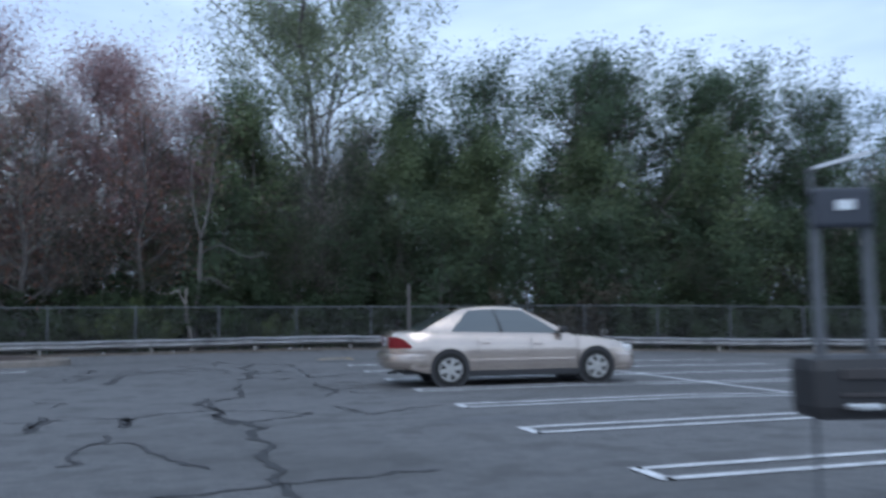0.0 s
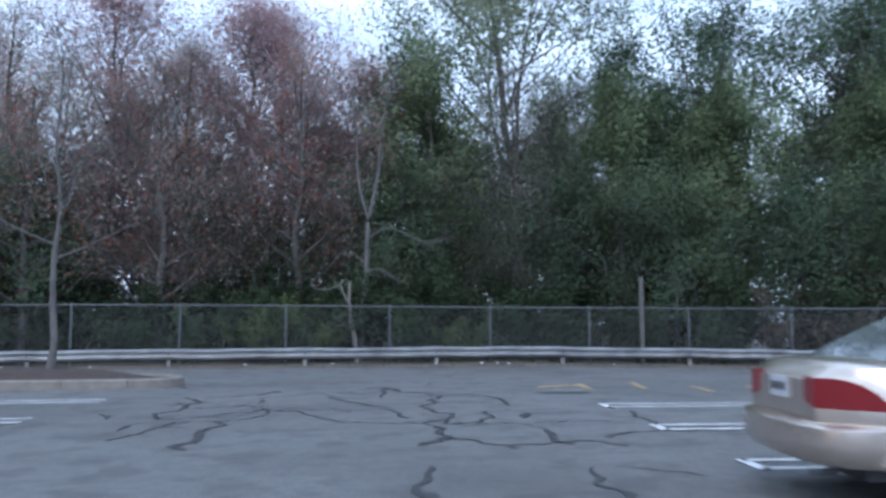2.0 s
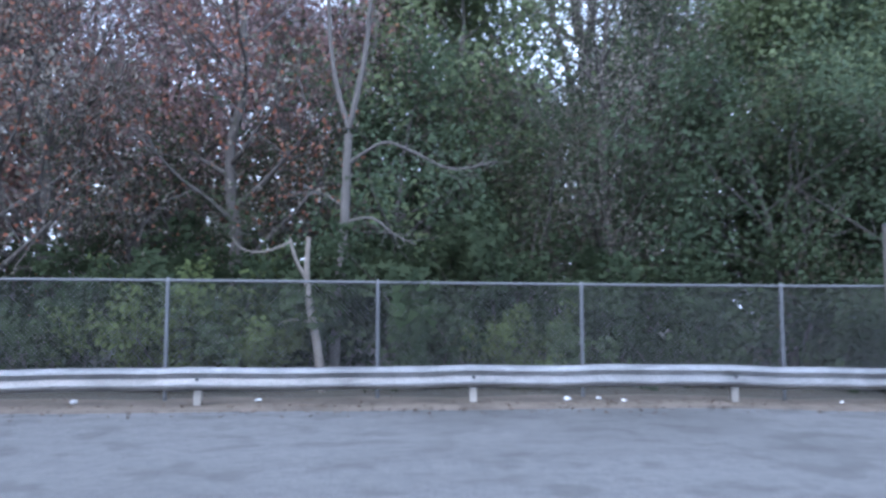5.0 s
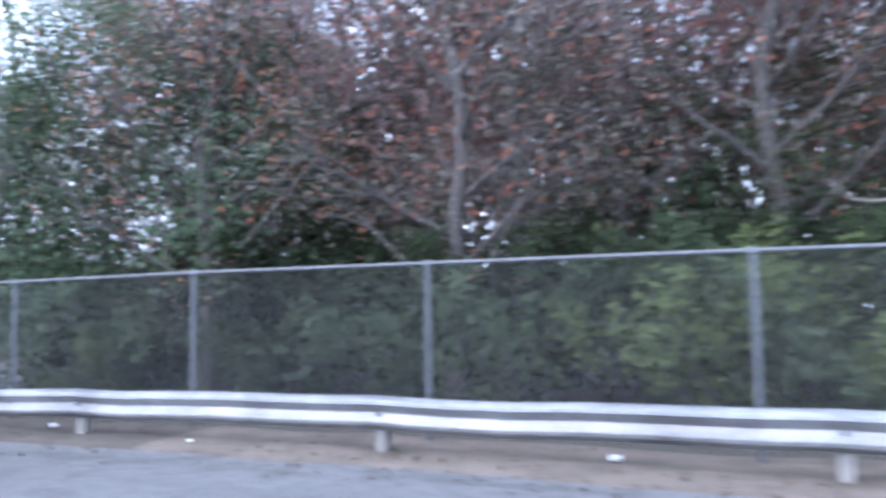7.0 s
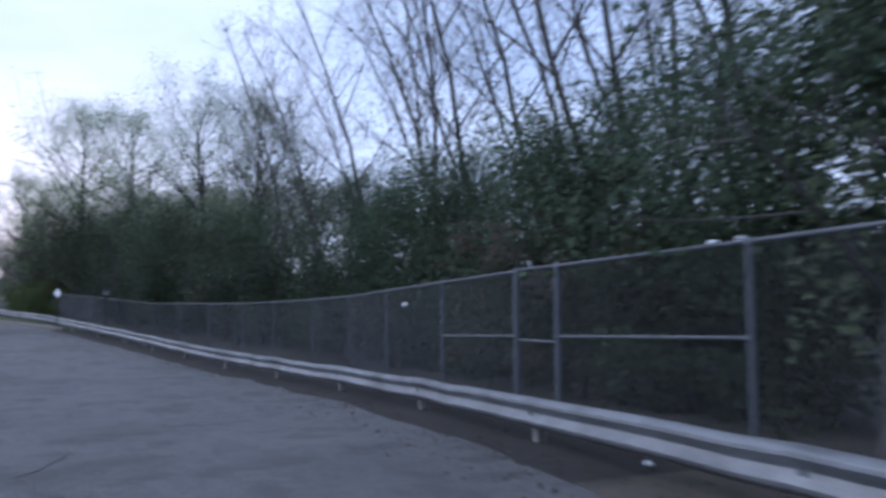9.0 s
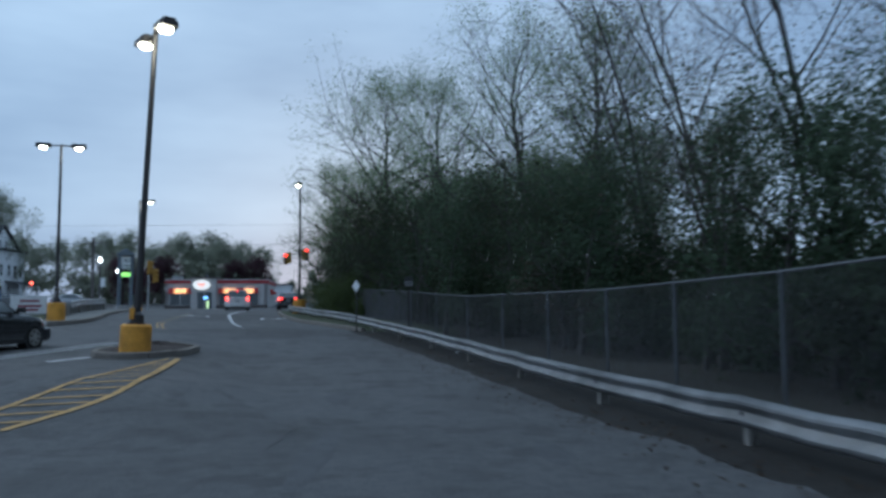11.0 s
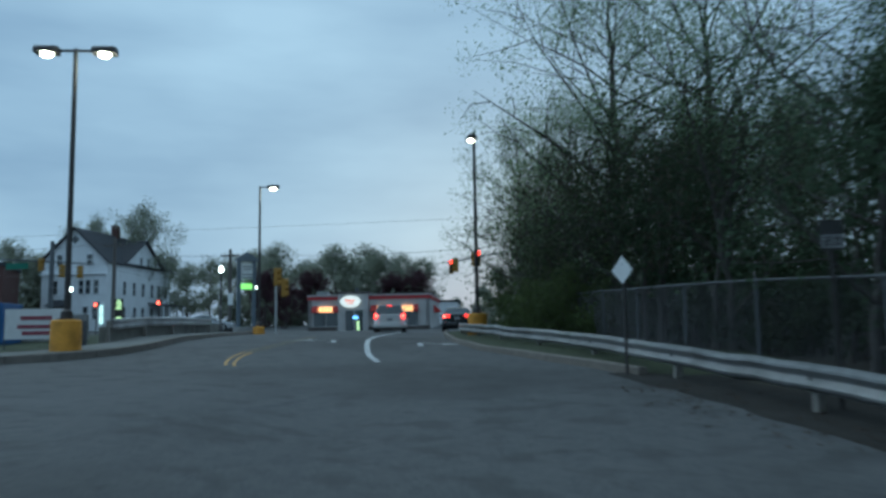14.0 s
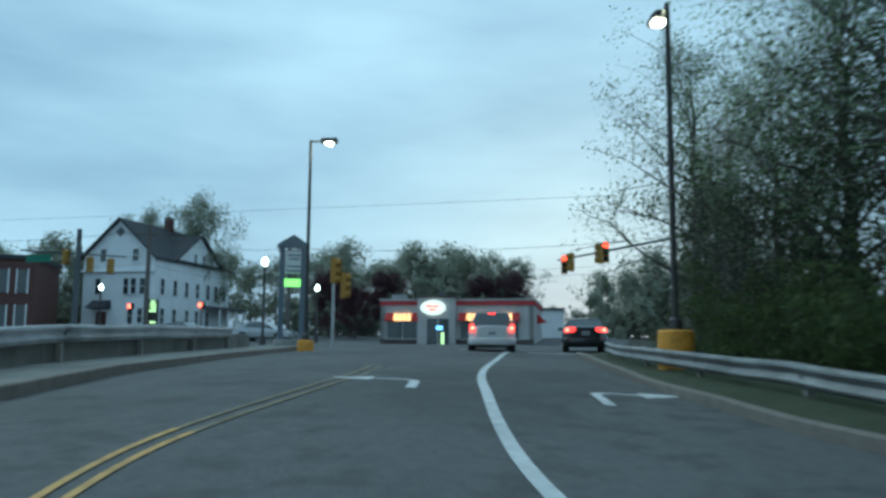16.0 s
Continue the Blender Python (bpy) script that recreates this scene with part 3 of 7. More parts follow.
def grow(rng, height, spread, base=0.3, limbs=14, lift=0.5, sub=6, twigs=5, r0=0.18, stems=1, wander=0.05, lean=(0, 0)):
    """A skeleton: trunk, limbs, branches and twigs, and the places where leaves sit."""
    big, mid, thin, tips = [], [], [], []
    for st in range(stems):
        k = 11
        off = np.array([rng.normal(0, 0.35), rng.normal(0, 0.35), 0]) * (stems > 1)
        fan = rng.normal(0, 0.10, 2) * (stems > 1)
        hh = height * (1 if st == 0 else rng.uniform(0.75, 0.97))
        tr = [off]
        for i in range(1, k + 1):
            f = i / k
            tr.append(off + np.array([(lean[0] + fan[0]) * hh * f * f + rng.normal(0, wander) * hh * 0.12, (lean[1] + fan[1]) * hh * f * f + rng.normal(0, wander) * hh * 0.12, hh * f]))
        rr = r0 * (1 if st == 0 else 0.75)
        rad = [rr * (1.25 if i == 0 else 1) * (1 - 0.92 * (i / k) ** 0.9) + 0.008 for i in range(k + 1)]
        for i in range(k):
            big.append((tr[i], tr[i + 1], rad[i], rad[i + 1]))
        n_l = max(3, int(limbs / stems))
        for j in range(n_l):
            f = base + (1 - base) * (j + rng.uniform(0, 1)) / n_l * 0.98
            i = min(k - 1, int(f * k))
            t0 = tr[i] + (tr[i + 1] - tr[i]) * (f * k - i)
            az = j * 2.4 + rng.uniform(-0.6, 0.6)
            g = (f - base) / (1 - base)
            prof = math.sin(math.pi * min(1, 0.22 + 0.78 * g)) ** 0.7 if base < 0.6 else 1 - 0.5 * g
            L = spread * rng.uniform(0.55, 1.1) * max(0.28, prof)
            up = lift * rng.uniform(0.6, 1.4) + 0.5 * g
            d = np.array([math.cos(az), math.sin(az), up]); d /= np.linalg.norm(d)
            lr = max(0.012, rad[i] * 0.5)
            pts = [t0]
            for s in range(1, 5):
                d = d + rng.normal(0, 0.13, 3) + np.array([0, 0, 0.06]); d /= np.linalg.norm(d)
                pts.append(pts[-1] + d * L / 4)
            for s in range(4):
                mid.append((pts[s], pts[s + 1], lr * (1 - s * 0.22), lr * (1 - (s + 1) * 0.22)))
            for m in range(sub):
                g2 = rng.uniform(0.25, 1.0)
                s = min(3, int(g2 * 4))
                q0 = pts[s] + (pts[s + 1] - pts[s]) * (g2 * 4 - s)
                e = d * 0.5 + rng.normal(0, 0.65, 3) + np.array([0, 0, 0.35]); e /= np.linalg.norm(e)
                L2 = L * rng.uniform(0.22, 0.5) + 0.25
                q1 = q0 + e * L2 * 0.5 + rng.normal(0, 0.05, 3)
                q2 = q1 + (e + rng.normal(0, 0.25, 3)) * L2 * 0.5
                br = max(0.007, lr * 0.32)
                thin += [(q0, q1, br, br * 0.7), (q1, q2, br * 0.7, br * 0.35)]
                tips += [q1, q2, q2]
                for w in range(twigs):
                    h0 = q0 + (q2 - q0) * rng.uniform(0.2, 1.0)
                    e2 = e * 0.6 + rng.normal(0, 0.6, 3) + np.array([0, 0, 0.25])
                    h1 = h0 + e2 * L2 * rng.uniform(0.25, 0.5)
                    thin.append((h0, h1, br * 0.45, br * 0.2))
                    tips.append(h1)
    return big, mid, thin, np.array(tips)


def tree(seed, label, bark, leaf, height, spread, count, size, fuzz, extra=None, **kw):
    rng = np.random.default_rng(seed)
    root = thing("tree", label, "tree")
    big, mid, thin, tips = grow(rng, height, spread, **kw)
    V, Q = join_tubes([(big, 9), (mid, 5), (thin, 3)])
    raw_mesh("trunk", V, Q, bark, root).data.shade_smooth()
    if count:
        V, Q = leaves(rng, tips, int(count * 2.0), fuzz, size * 0.575)
        tagged(raw_mesh("crown", V, Q, leaf, root), kind="stuff")
    if extra:
        mat, n2, s2 = extra
        V, Q = leaves(rng, tips, int(n2 * 2.0), fuzz, s2 * 0.575)
        tagged(raw_mesh("new_growth", V, Q, mat, root), kind="stuff")
    root.location = (0, 0, -500)
    return root


def place(ob, x, y, turn, scale=1.0, sink=0.1):
    c = copy_thing(ob, Matrix.Translation((x, y, lie(x, y) - sink)) @ Matrix.Rotation(radians(turn), 4, "Z") @ Matrix.Diagonal((scale, scale, scale, 1)))
    return c


KINDS = {
    "green": tree(11, "dense deep green broadleaf tree at the wood's edge", BARK, L_GREEN, 13.0, 4.4, 9500, 0.15, 0.55, base=0.12, limbs=22, sub=6, twigs=1, r0=0.2),
    "green2": tree(12, "tall deep green broadleaf tree with a broad rounded crown", BARK, L_GREEN, 14.0, 7.4, 14500, 0.15, 0.5, base=0.12, limbs=34, sub=7, twigs=1, r0=0.26, lift=0.42),
    "mid": tree(13, "fresh green young broadleaf tree", BARK, L_MID, 11.5, 3.8, 7500, 0.14, 0.6, base=0.15, limbs=20, sub=6, twigs=1, r0=0.16),
    "pale": tree(14, "tall spreading tree with pale sparse young leaves", BARK, L_PALE, 19.0, 9.4, 19000, 0.15, 0.6, base=0.34, limbs=36, sub=7, twigs=3, r0=0.24, stems=3, lift=0.62),
    "red": tree(15, "red maple in dull crimson bud", DARKBARK, L_RED, 13.5, 5.0, 12500, 0.11, 0.75, base=0.16, limbs=24, sub=7, twigs=3, r0=0.2, lift=0.7),
    "brown": tree(16, "twiggy brown tree coming into bud", DARKBARK, L_BROWN, 12.0, 4.2, 7500, 0.07, 0.6, base=0.12, limbs=24, sub=8, twigs=4, r0=0.17, lift=0.7),
    "rust": tree(17, "dark-stemmed tree with rust red new leaves", DARKBARK, L_BROWN, 11.0, 4.2, 2800, 0.075, 0.55, extra=(L_RUST, 1900, 0.085), base=0.12, limbs=22, sub=8, twigs=4, r0=0.19),
    "bare": tree(18, "tall bare leaning tree with dark twigs", DARKBARK, L_BROWN, 15.5, 4.6, 1300, 0.07, 0.3, base=0.28, limbs=26, sub=8, twigs=5, r0=0.11, stems=2, lift=1.1, lean=(-0.08, -0.16)),
    "olive": tree(19, "open olive-green tree with fine young leaves and dark limbs", DARKBARK, L_MID, 12.5, 5.0, 5000, 0.11, 0.42, extra=(L_PALE, 2500, 0.1), base=0.14, limbs=24, sub=7, twigs=3, r0=0.24, lift=0.6),
    "arching": tree(29, "broad olive-green tree with dark arching limbs over the fence", DARKBARK, L_OLIVE, 13.0, 7.0, 11500, 0.074, 0.5, base=0.14, limbs=26, sub=8, twigs=1, r0=0.26, lift=0.55, wander=0.12),
    "full": tree(33, "full olive-green tree with fine young leaves beside the drive", DARKBARK, L_OLIVE, 12.0, 6.4, 15500, 0.082, 0.5, base=0.1, limbs=34, sub=8, twigs=0, r0=0.22, lift=0.5),
    "plum": tree(21, "dark plum-leaved ornamental tree", DARKBARK, L_PLUM, 7.0, 3.6, 4500, 0.2, 0.42, base=0.15, limbs=18, sub=6, twigs=0, r0=0.14),
    "lot": tree(22, "thin pale-barked tree in a planting island, barely budding", GREYBARK, L_BROWN, 6.8, 2.9, 500, 0.06, 0.22, extra=(L_PALE, 400, 0.05), base=0.3, limbs=14, sub=7, twigs=4, r0=0.068, lift=0.3),
    "back": tree(23, "dusky olive-brown tree deep in the wood", DARKBARK, L_BROWN, 11.0, 4.8, 2100, 0.3, 0.62, extra=(L_GREEN, 1200, 0.28), base=0.08, limbs=20, sub=5, twigs=0, r0=0.18),
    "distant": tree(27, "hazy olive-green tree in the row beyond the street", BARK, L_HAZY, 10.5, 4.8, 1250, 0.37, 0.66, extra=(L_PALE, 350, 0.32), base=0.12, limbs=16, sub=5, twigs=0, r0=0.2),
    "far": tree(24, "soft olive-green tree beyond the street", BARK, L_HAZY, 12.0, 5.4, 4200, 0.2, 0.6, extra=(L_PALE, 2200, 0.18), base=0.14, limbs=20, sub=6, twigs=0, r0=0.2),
    "under": tree(25, "low spreading dark green understorey tree behind the fence", DARKBARK, L_BUSH, 5.6, 3.0, 3600, 0.078, 0.5, extra=(L_UNDER, 1400, 0.075), base=0.06, limbs=20, sub=6, twigs=0, r0=0.08, stems=3, lift=0.5),
    "hedge": tree(26, "rounded dark green hedge-like tree above the fence", DARKBARK, L_GREEN, 5.8, 3.2, 7200, 0.095, 0.46, extra=(L_BUSH, 1400, 0.09), base=0.05, limbs=22, sub=6, twigs=1, r0=0.1, stems=2, lift=0.4),
}


def bush(seed, label, leaf, w, h, count, size):
    rng = np.random.default_rng(seed)
    root = thing("shrub", label, "shrub")
    segs, tips = [], []
    for k in range(18):
        p = np.array([rng.normal(0, w * 0.16), rng.normal(0, w * 0.16), 0.0])
        d = np.array([rng.normal(0, 0.55), rng.normal(0, 0.55), 1.0])
        for s in range(4):
            q = p + d / np.linalg.norm(d) * h * 0.27 * rng.uniform(0.6, 1.2)
            segs.append((p, q, 0.016 - 0.003 * s, 0.013 - 0.003 * s))
            d = d + rng.normal(0, 0.35, 3) + np.array([p[0], p[1], 0]) * 0.25
            p = q
            tips += [q] * (s + 1)
            for t in range(1):
                e = q + rng.normal(0, 0.28, 3) * h * 0.4
                segs.append((q, e, 0.005, 0.002))
                tips.append(e)
    V, Q = tubes(segs, 3)
    tagged(raw_mesh("stem", V, Q, DARKBARK, root), kind="stuff")
    t = np.array(tips); t[:, 2] = np.maximum(t[:, 2], 0.15)
    V, Q = leaves(rng, t, int(count * 1.15), 0.22, size * 0.74)
    tagged(raw_mesh("foliage", V, Q, leaf, root), kind="stuff")
    root.location = (0, 0, -500)
    return root


# haze here is only the pale leaf colour
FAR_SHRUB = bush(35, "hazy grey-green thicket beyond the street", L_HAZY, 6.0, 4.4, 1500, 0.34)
BUSH = [bush(31, "dense dark undergrowth shrub behind the fence", L_BUSH, 3.4, 2.6, 4200, 0.11),
        bush(32, "tangled dark green shrub in the undergrowth", L_BUSH, 3.0, 2.2, 3600, 0.11),
        bush(33, "bright yellow-green shrub in new leaf", L_LIME, 2.6, 2.4, 3000, 0.09),
        bush(34, "brown twiggy undergrowth shrub", L_UNDER, 3.2, 2.8, 2600, 0.10)]

# kind, x, y, turn, scale
WOOD = [
    ("red", -6.8, 42.5, 20, 1.05), ("red", -1.8, 43.0, 130, 0.98), ("brown", -10.0, 41, 0, 1.05), ("brown", -3.8, 40.6, 77, 0.95), ("red", -12.5, 45.5, 250, 0.95),
    ("rust", 0.2, 40.4, 40, 1.0), ("rust", -4.6, 39.8, 200, 0.95), ("mid", 5.4, 43.0, 10, 1.05), ("brown", 3.7, 45.6, 210, 0.9), ("hedge", 4.2, 41.6, 0, 1.15), ("hedge", 11.0, 40.6, 90, 1.2), ("green", 10.8, 44.2, 300, 0.8), ("red", 2.6, 43.8, 300, 0.86), ("red", -0.6, 46.0, 210, 1.06), ("green", 14.6, 46.0, 140, 1.05),
    ("green", 4.8, 45.5, 60, 1.0), ("pale", 9.6, 46.5, 0, 1.15), ("brown", 8.6, 41.2, 150, 0.95), ("brown", 12.0, 43.8, 260, 0.95), ("back", 12.5, 51.0, 20, 0.95), ("back", 7.5, 52.0, 120, 0.95), ("mid", 15.6, 40.6, 300, 0.8), ("mid", 12.5, 41.5, 200, 0.92),
    ("brown", 14.2, 46.5, 30, 0.95), ("green2", 23.3, 43.2, 0, 1.06), ("green2", 28.0, 43.6, 80, 1.0), ("green2", 18.2, 45.4, 190, 1.04), ("mid", 16.4, 40.4, 110, 0.9), ("green2", 24.0, 47.0, 10, 1.08), ("green2", 31.5, 46.0, 230, 1.08), ("hedge", 13.6, 38.6, 0, 1.0), ("hedge", 17.4, 38.2, 70, 1.1), ("hedge", 21.2, 38.6, 20, 1.1), ("hedge", 25.0, 38.9, 150, 1.1), ("hedge", 29.0, 39.0, 220, 1.1), ("hedge", 33.5, 39.2, 300, 1.1), ("hedge", 38.0, 39.2, 40, 1.1), ("mid", 21.0, 40.0, 90, 0.9), ("mid", 26.0, 39.6, 200, 0.95),
    ("green2", 33.0, 41.5, 140, 0.92), ("green", 37.5, 40.5, 250, 0.95), ("brown", 38.5, 41.5, 10, 0.95), ("bare", 41.5, 43.0, 90, 0.9), ("green", 46, 40, 20, 0.9),
    ("mid", -12.8, 41.0, 45, 0.8), ("mid", -10.6, 43.4, 20, 0.66), ("hedge", -9.4, 40.4, 60, 1.1), ("rust", -8.6, 38.9, 100, 0.85), ("bare", -14.5, 41.5, 0, 0.95), ("bare", -18.0, 42.0, 15, 1.0), ("bare", -21.5, 41.0, -20, 1.0),
    ("bare", -25.5, 42.0, 5, 0.95), ("bare", -19.9, 41.0, 12, 0.9), ("bare", -27.4, 41.0, 24, 0.95), ("bare", -31.4, 41.8, -10, 0.9), ("bare", -23.2, 44.5, 40, 1.0), ("hedge", -12.2, 39.2, 10, 1.1), ("hedge", -15.4, 40.6, 120, 0.95), ("hedge", -17.6, 40.0, 220, 0.9), ("hedge", -19.8, 40.3, 20, 0.88), ("hedge", -21.8, 40.0, 320, 0.86), ("hedge", -23.8, 40.4, 200, 0.88),
    ("hedge", -25.8, 40.0, 80, 0.88), ("hedge", -27.8, 39.7, 260, 0.86), ("hedge", -29.8, 39.3, 180, 0.88), ("hedge", -32.4, 38.6, 300, 0.9), ("under", -35.6, 38.0, 30, 1.0),
    ("bare", -29.5, 40.5, 60, 0.85), ("bare", -33.5, 40.0, 10, 0.85), ("bare", -37.0, 39.0, -30, 0.8), ("bare", -41.0, 38.6, 30, 0.8),
    ("under", -42.0, 35.8, 0, 0.8), ("bare", -48.5, 36.8, 200, 0.85), ("under", -46.5, 34.6, 90, 1.1), ("olive", -45.0, 37.6, 60, 0.84), ("hedge", -40.2, 37.0, 40, 0.85), ("hedge", -43.8, 36.4, 140, 0.85), ("arching", -51.8, 35.6, 170, 0.92), ("under", -52.5, 36.4, 70, 1.0),
    ("under", -51.5, 33.4, 60, 0.85), ("olive", -76.5, 25.2, 10, 0.8),
    ("under", -55.2, 31.6, 60, 1.1), ("under", -58.6, 30.4, 160, 1.1), ("full", -63.6, 29.6, 30, 1.03), ("full", -61.2, 32.4, 200, 1.0), ("full", -66.9, 28.0, 140, 0.7), ("under", -61.8, 29.4, 60, 1.1), ("under", -64.6, 28.4, 260, 1.1),
    ("brown", -68.5, 28.2, 0, 0.72), ("brown", -70.5, 27.0, 140, 0.66), ("brown", -74.0, 26.2, 60, 0.6), ("under", -67.5, 27.2, 200, 1.0), ("under", -71.0, 26.2, 10, 0.9), ("pale", -70.0, 34.5, 180, 0.5),
    ("hedge", -48.2, 33.6, 40, 0.9), ("hedge", -60.0, 30.6, 240, 0.9),
    ("olive", -64.0, 35.5, 10, 0.55), ("brown", -9.0, 44.5, 60, 0.95), ("brown", -12.0, 46.8, 160, 0.9), ("back", -7.0, 48.0, 80, 0.95), ("back", -12.5, 50.0, 180, 0.85), ("red", -4.5, 46.0, 90, 0.9), ("brown", 0.5, 46.0, 200, 0.9), ("green", 14.8, 43.0, 20, 0.85),
]
for kind, x, y, turn, s in WOOD:
    near = max(0.0, 34.3 - 0.065 * (x - 12) - fence_line(x)) if x > 12 else 0.0
    place(KINDS[kind], x + 0.3 * near, y - near * 0.85, turn, s)
rnd = random.Random(5)
for k in range(21):
    x = 50 - k * 4.3 + rnd.uniform(-1.5, 1.5)
    y = fence_line(max(-72, x)) + rnd.uniform(12, 22)
    place(KINDS["back" if x > -12 else "distant"], x, y, rnd.uniform(0, 360), rnd.uniform(0.85, 1.1) * (0.95 if x > 16 else 0.88 if x > -12 else 0.45))
for k in range(17):
    x = 46 - 4.0 * k
    place(KINDS["distant"], x, fence_line(x) + 25 + (k % 3) * 2.5, k * 73, 0.72, 0.9)
for x, y, s in ((-46, 42.5, 0.6), (-51, 41, 0.62), (-56, 39.5, 0.6), (-61, 38, 0.64), (-66, 36, 0.62), (-70.5, 32.5, 0.6)):
    place(KINDS["far"], x, y, x * 31, s)
for k in range(12):
    x = 44 - k * 4.7 + rnd.uniform(-0.8, 0.8)
    y = fence_line(x) + rnd.uniform(4.4, 6.4)
    place(KINDS["under"], x, y, rnd.uniform(0, 360), rnd.uniform(0.85, 1.15))
for k in range(48):
    x = 46 - k * 2.45 + rnd.uniform(-0.7, 0.7)
    y = fence_line(max(-72, x)) + rnd.uniform(2.8, 4.3)
    place(rnd.choice([BUSH[0], BUSH[0], BUSH[1], BUSH[3]]), x, y, rnd.uniform(0, 360), rnd.uniform(0.8, 1.25))
for k in range(17):
    x = 43 - k * 3.4
    place(BUSH[(k + 1) % 2], x, fence_line(x) + 5.2 + (k % 3) * 0.6, k * 83, 1.25)
for k in range(10):
    x = -19 - k * 2.4
    place(BUSH[k % 2], x, fence_line(x) + 4.6 + (k % 3) * 0.5, k * 57, 1.2)
for x, d, s in ((-0.6, 2.4, 0.9), (0.8, 2.9, 0.8), (-10.8, 3.0, 0.7), (5.5, 2.4, 0.6)):
    place(BUSH[2], x, fence_line(x) + d, x * 50, s)

for k, x in enumerate((-60.4, -62.6, -64.9, -67.3, -69.8)):
    place(BUSH[2], x, fence_line(x) - 0.45, k * 71, 0.95)

# ---------------------------------------------------------------- painted marks
def painted(name, pieces, mat, label, cat, lift=0.012):
    """One painted mark: bands given as (points, width)."""
    bm = bmesh.new()
    for pts, w in pieces:
        b2 = bmesh.new()
        dense = []
        for a, b in zip(pts, pts[1:]):
            a, b = Vector((*a[:2], 0)), Vector((*b[:2], 0))
            n = max(1, int((b - a).length / 0.8))
            dense += [a.lerp(b, k / n) for k in range(n)]
        dense.append(Vector((*pts[-1][:2], 0)))
        strip(b2, dense, w, lift)
        merge(bm, b2)
    return tagged(link(name, bm, mat), label, cat)


# stalls lie at 7 degrees to the walls; each divider is a white hairpin
SU, SV = Vector((0.9925, -0.122, 0)), Vector((0.122, 0.9925, 0))
tip0 = Vector((3.2, 9.52, 0))


def hairpin(tip, length, gap=0.42, group="hairpin stall lines"):
    a, b = tip + SV * gap / 2, tip - SV * gap / 2
    pieces = [([a, a + SU * length], 0.1), ([b, b + SU * length], 0.1), ([a + SV * 0.05, b - SV * 0.05], 0.11)]
    return tagged(painted("stall_line", pieces, PAINT, "worn white double stall line on asphalt", "road marking"), group=group)


for k in range(-4, 6):
    hairpin(tip0 + SV * 2.575 * k, 5.4)
for k in range(-4, 6):
    t = tip0 + SV * 2.575 * k + SU * 5.6
    hairpin(t, 5.2)
tagged(painted("stall_line", [([tip0 + SU * 5.5 - SV * 13, tip0 + SU * 5.5 + SV * 14], 0.11)], PAINT, "worn white line down the middle of the stalls", "road marking"))
for a, b in (((-9.5, 21.9), (-3.3, 21.75)), ((-9.5, 24.6), (-2.95, 24.4)), ((-9.5, 19.2), (-3.7, 19.05))):
    painted("stall_line", [([a, b], 0.1), ([(a[0], a[1] + 0.42), (b[0], b[1] + 0.42)], 0.1)], PAINT, "worn white double stall line beside the planting island", "road marking")
# worn yellow hatching at the end of the stalls
for a, b in (((5.85, 26.5), (5.55, 24.9)), ((7.08, 26.72), (6.69, 25.18)), ((7.95, 25.75), (7.7, 24.44)), ((9.2, 25.8), (8.9, 24.4))):
    painted("hatch_line", [([a, b], 0.13)], FLAKED, "flaking yellow hatch line on asphalt", "road marking")
painted("stall_line", [([(-34.6, 24.25), (-35.74, 24.63)], 0.2)], PAINT, "short wide white line beside the lamp island", "road marking")

# the entrance drive: double yellow, lane line and turn arrows
YEL = [(-52.1, 20.75), (-53.0, 20.35), (-54.6, 19.85), (-56.7, 19.5), (-59.5, 19.2), (-62.1, 18.8), (-65.5, 18.0)]
for off, a, b, paint in ((0.0, 0, 6, YPAINT), (0.26, 0, 6, YPAINT), (0.0, 6, 60, FADED), (0.26, 6, 60, FADED)):
    pts = [p + Vector((0.35, 0.93, 0)) * off for p in curve_points(YEL, 0.6)][a:b + 1]
    painted("centre_line", [(pts, 0.072)], paint, "worn double yellow centre line", "road marking")
LANE = [(-53.2, 23.85), (-55.5, 23.0), (-59.35, 21.9), (-64.1, 20.75), (-71, 19.6), (-76.5, 18.7), (-80, 18.2)]
painted("lane_line", [(curve_points(LANE, 0.7), 0.15)], PAINT, "solid white lane line curving to the street", "road marking")
painted("stop_line", [([(-80.5, 16.0), (-79.2, 22.0)], 0.4)], PAINT, "worn white stop line", "road marking")


def turn_arrow(at, turn, hand):
    """A turn arrow; hand 1 bends to the left of the way, -1 to the right."""
    bm = bmesh.new()
    stem = [Vector((0, -1.1 + 0.2 * k, 0)) for k in range(7)]
    bend = [Vector((-hand * (0.45 - 0.45 * math.cos(a)), 0.1 + 0.45 * math.sin(a), 0)) for a in [i * math.pi / 16 for i in range(1, 9)]]
    line = stem + bend + [Vector((-hand * 0.75, 0.55, 0))]
    m = Matrix.Translation((*at, 0)) @ Matrix.Rotation(radians(turn), 4, "Z")
    strip(bm, [m @ p for p in line], 0.16, 0.012)
    head = [m @ Vector(p) for p in ((-hand * 0.75, 0.95, 0), (-hand * 0.75, 0.15, 0), (-hand * 1.45, 0.55, 0))]
    f = bm.faces.new([bm.verts.new((p.x, p.y, lie(p.x, p.y) + 0.013)) for p in head])
    bm.normal_update()
    if f.normal.z < 0:
        f.normal_flip()
    tagged(link("turn_arrow", bm, PAINT), "worn white painted turn arrow on grey asphalt", "road marking", "lane arrows")


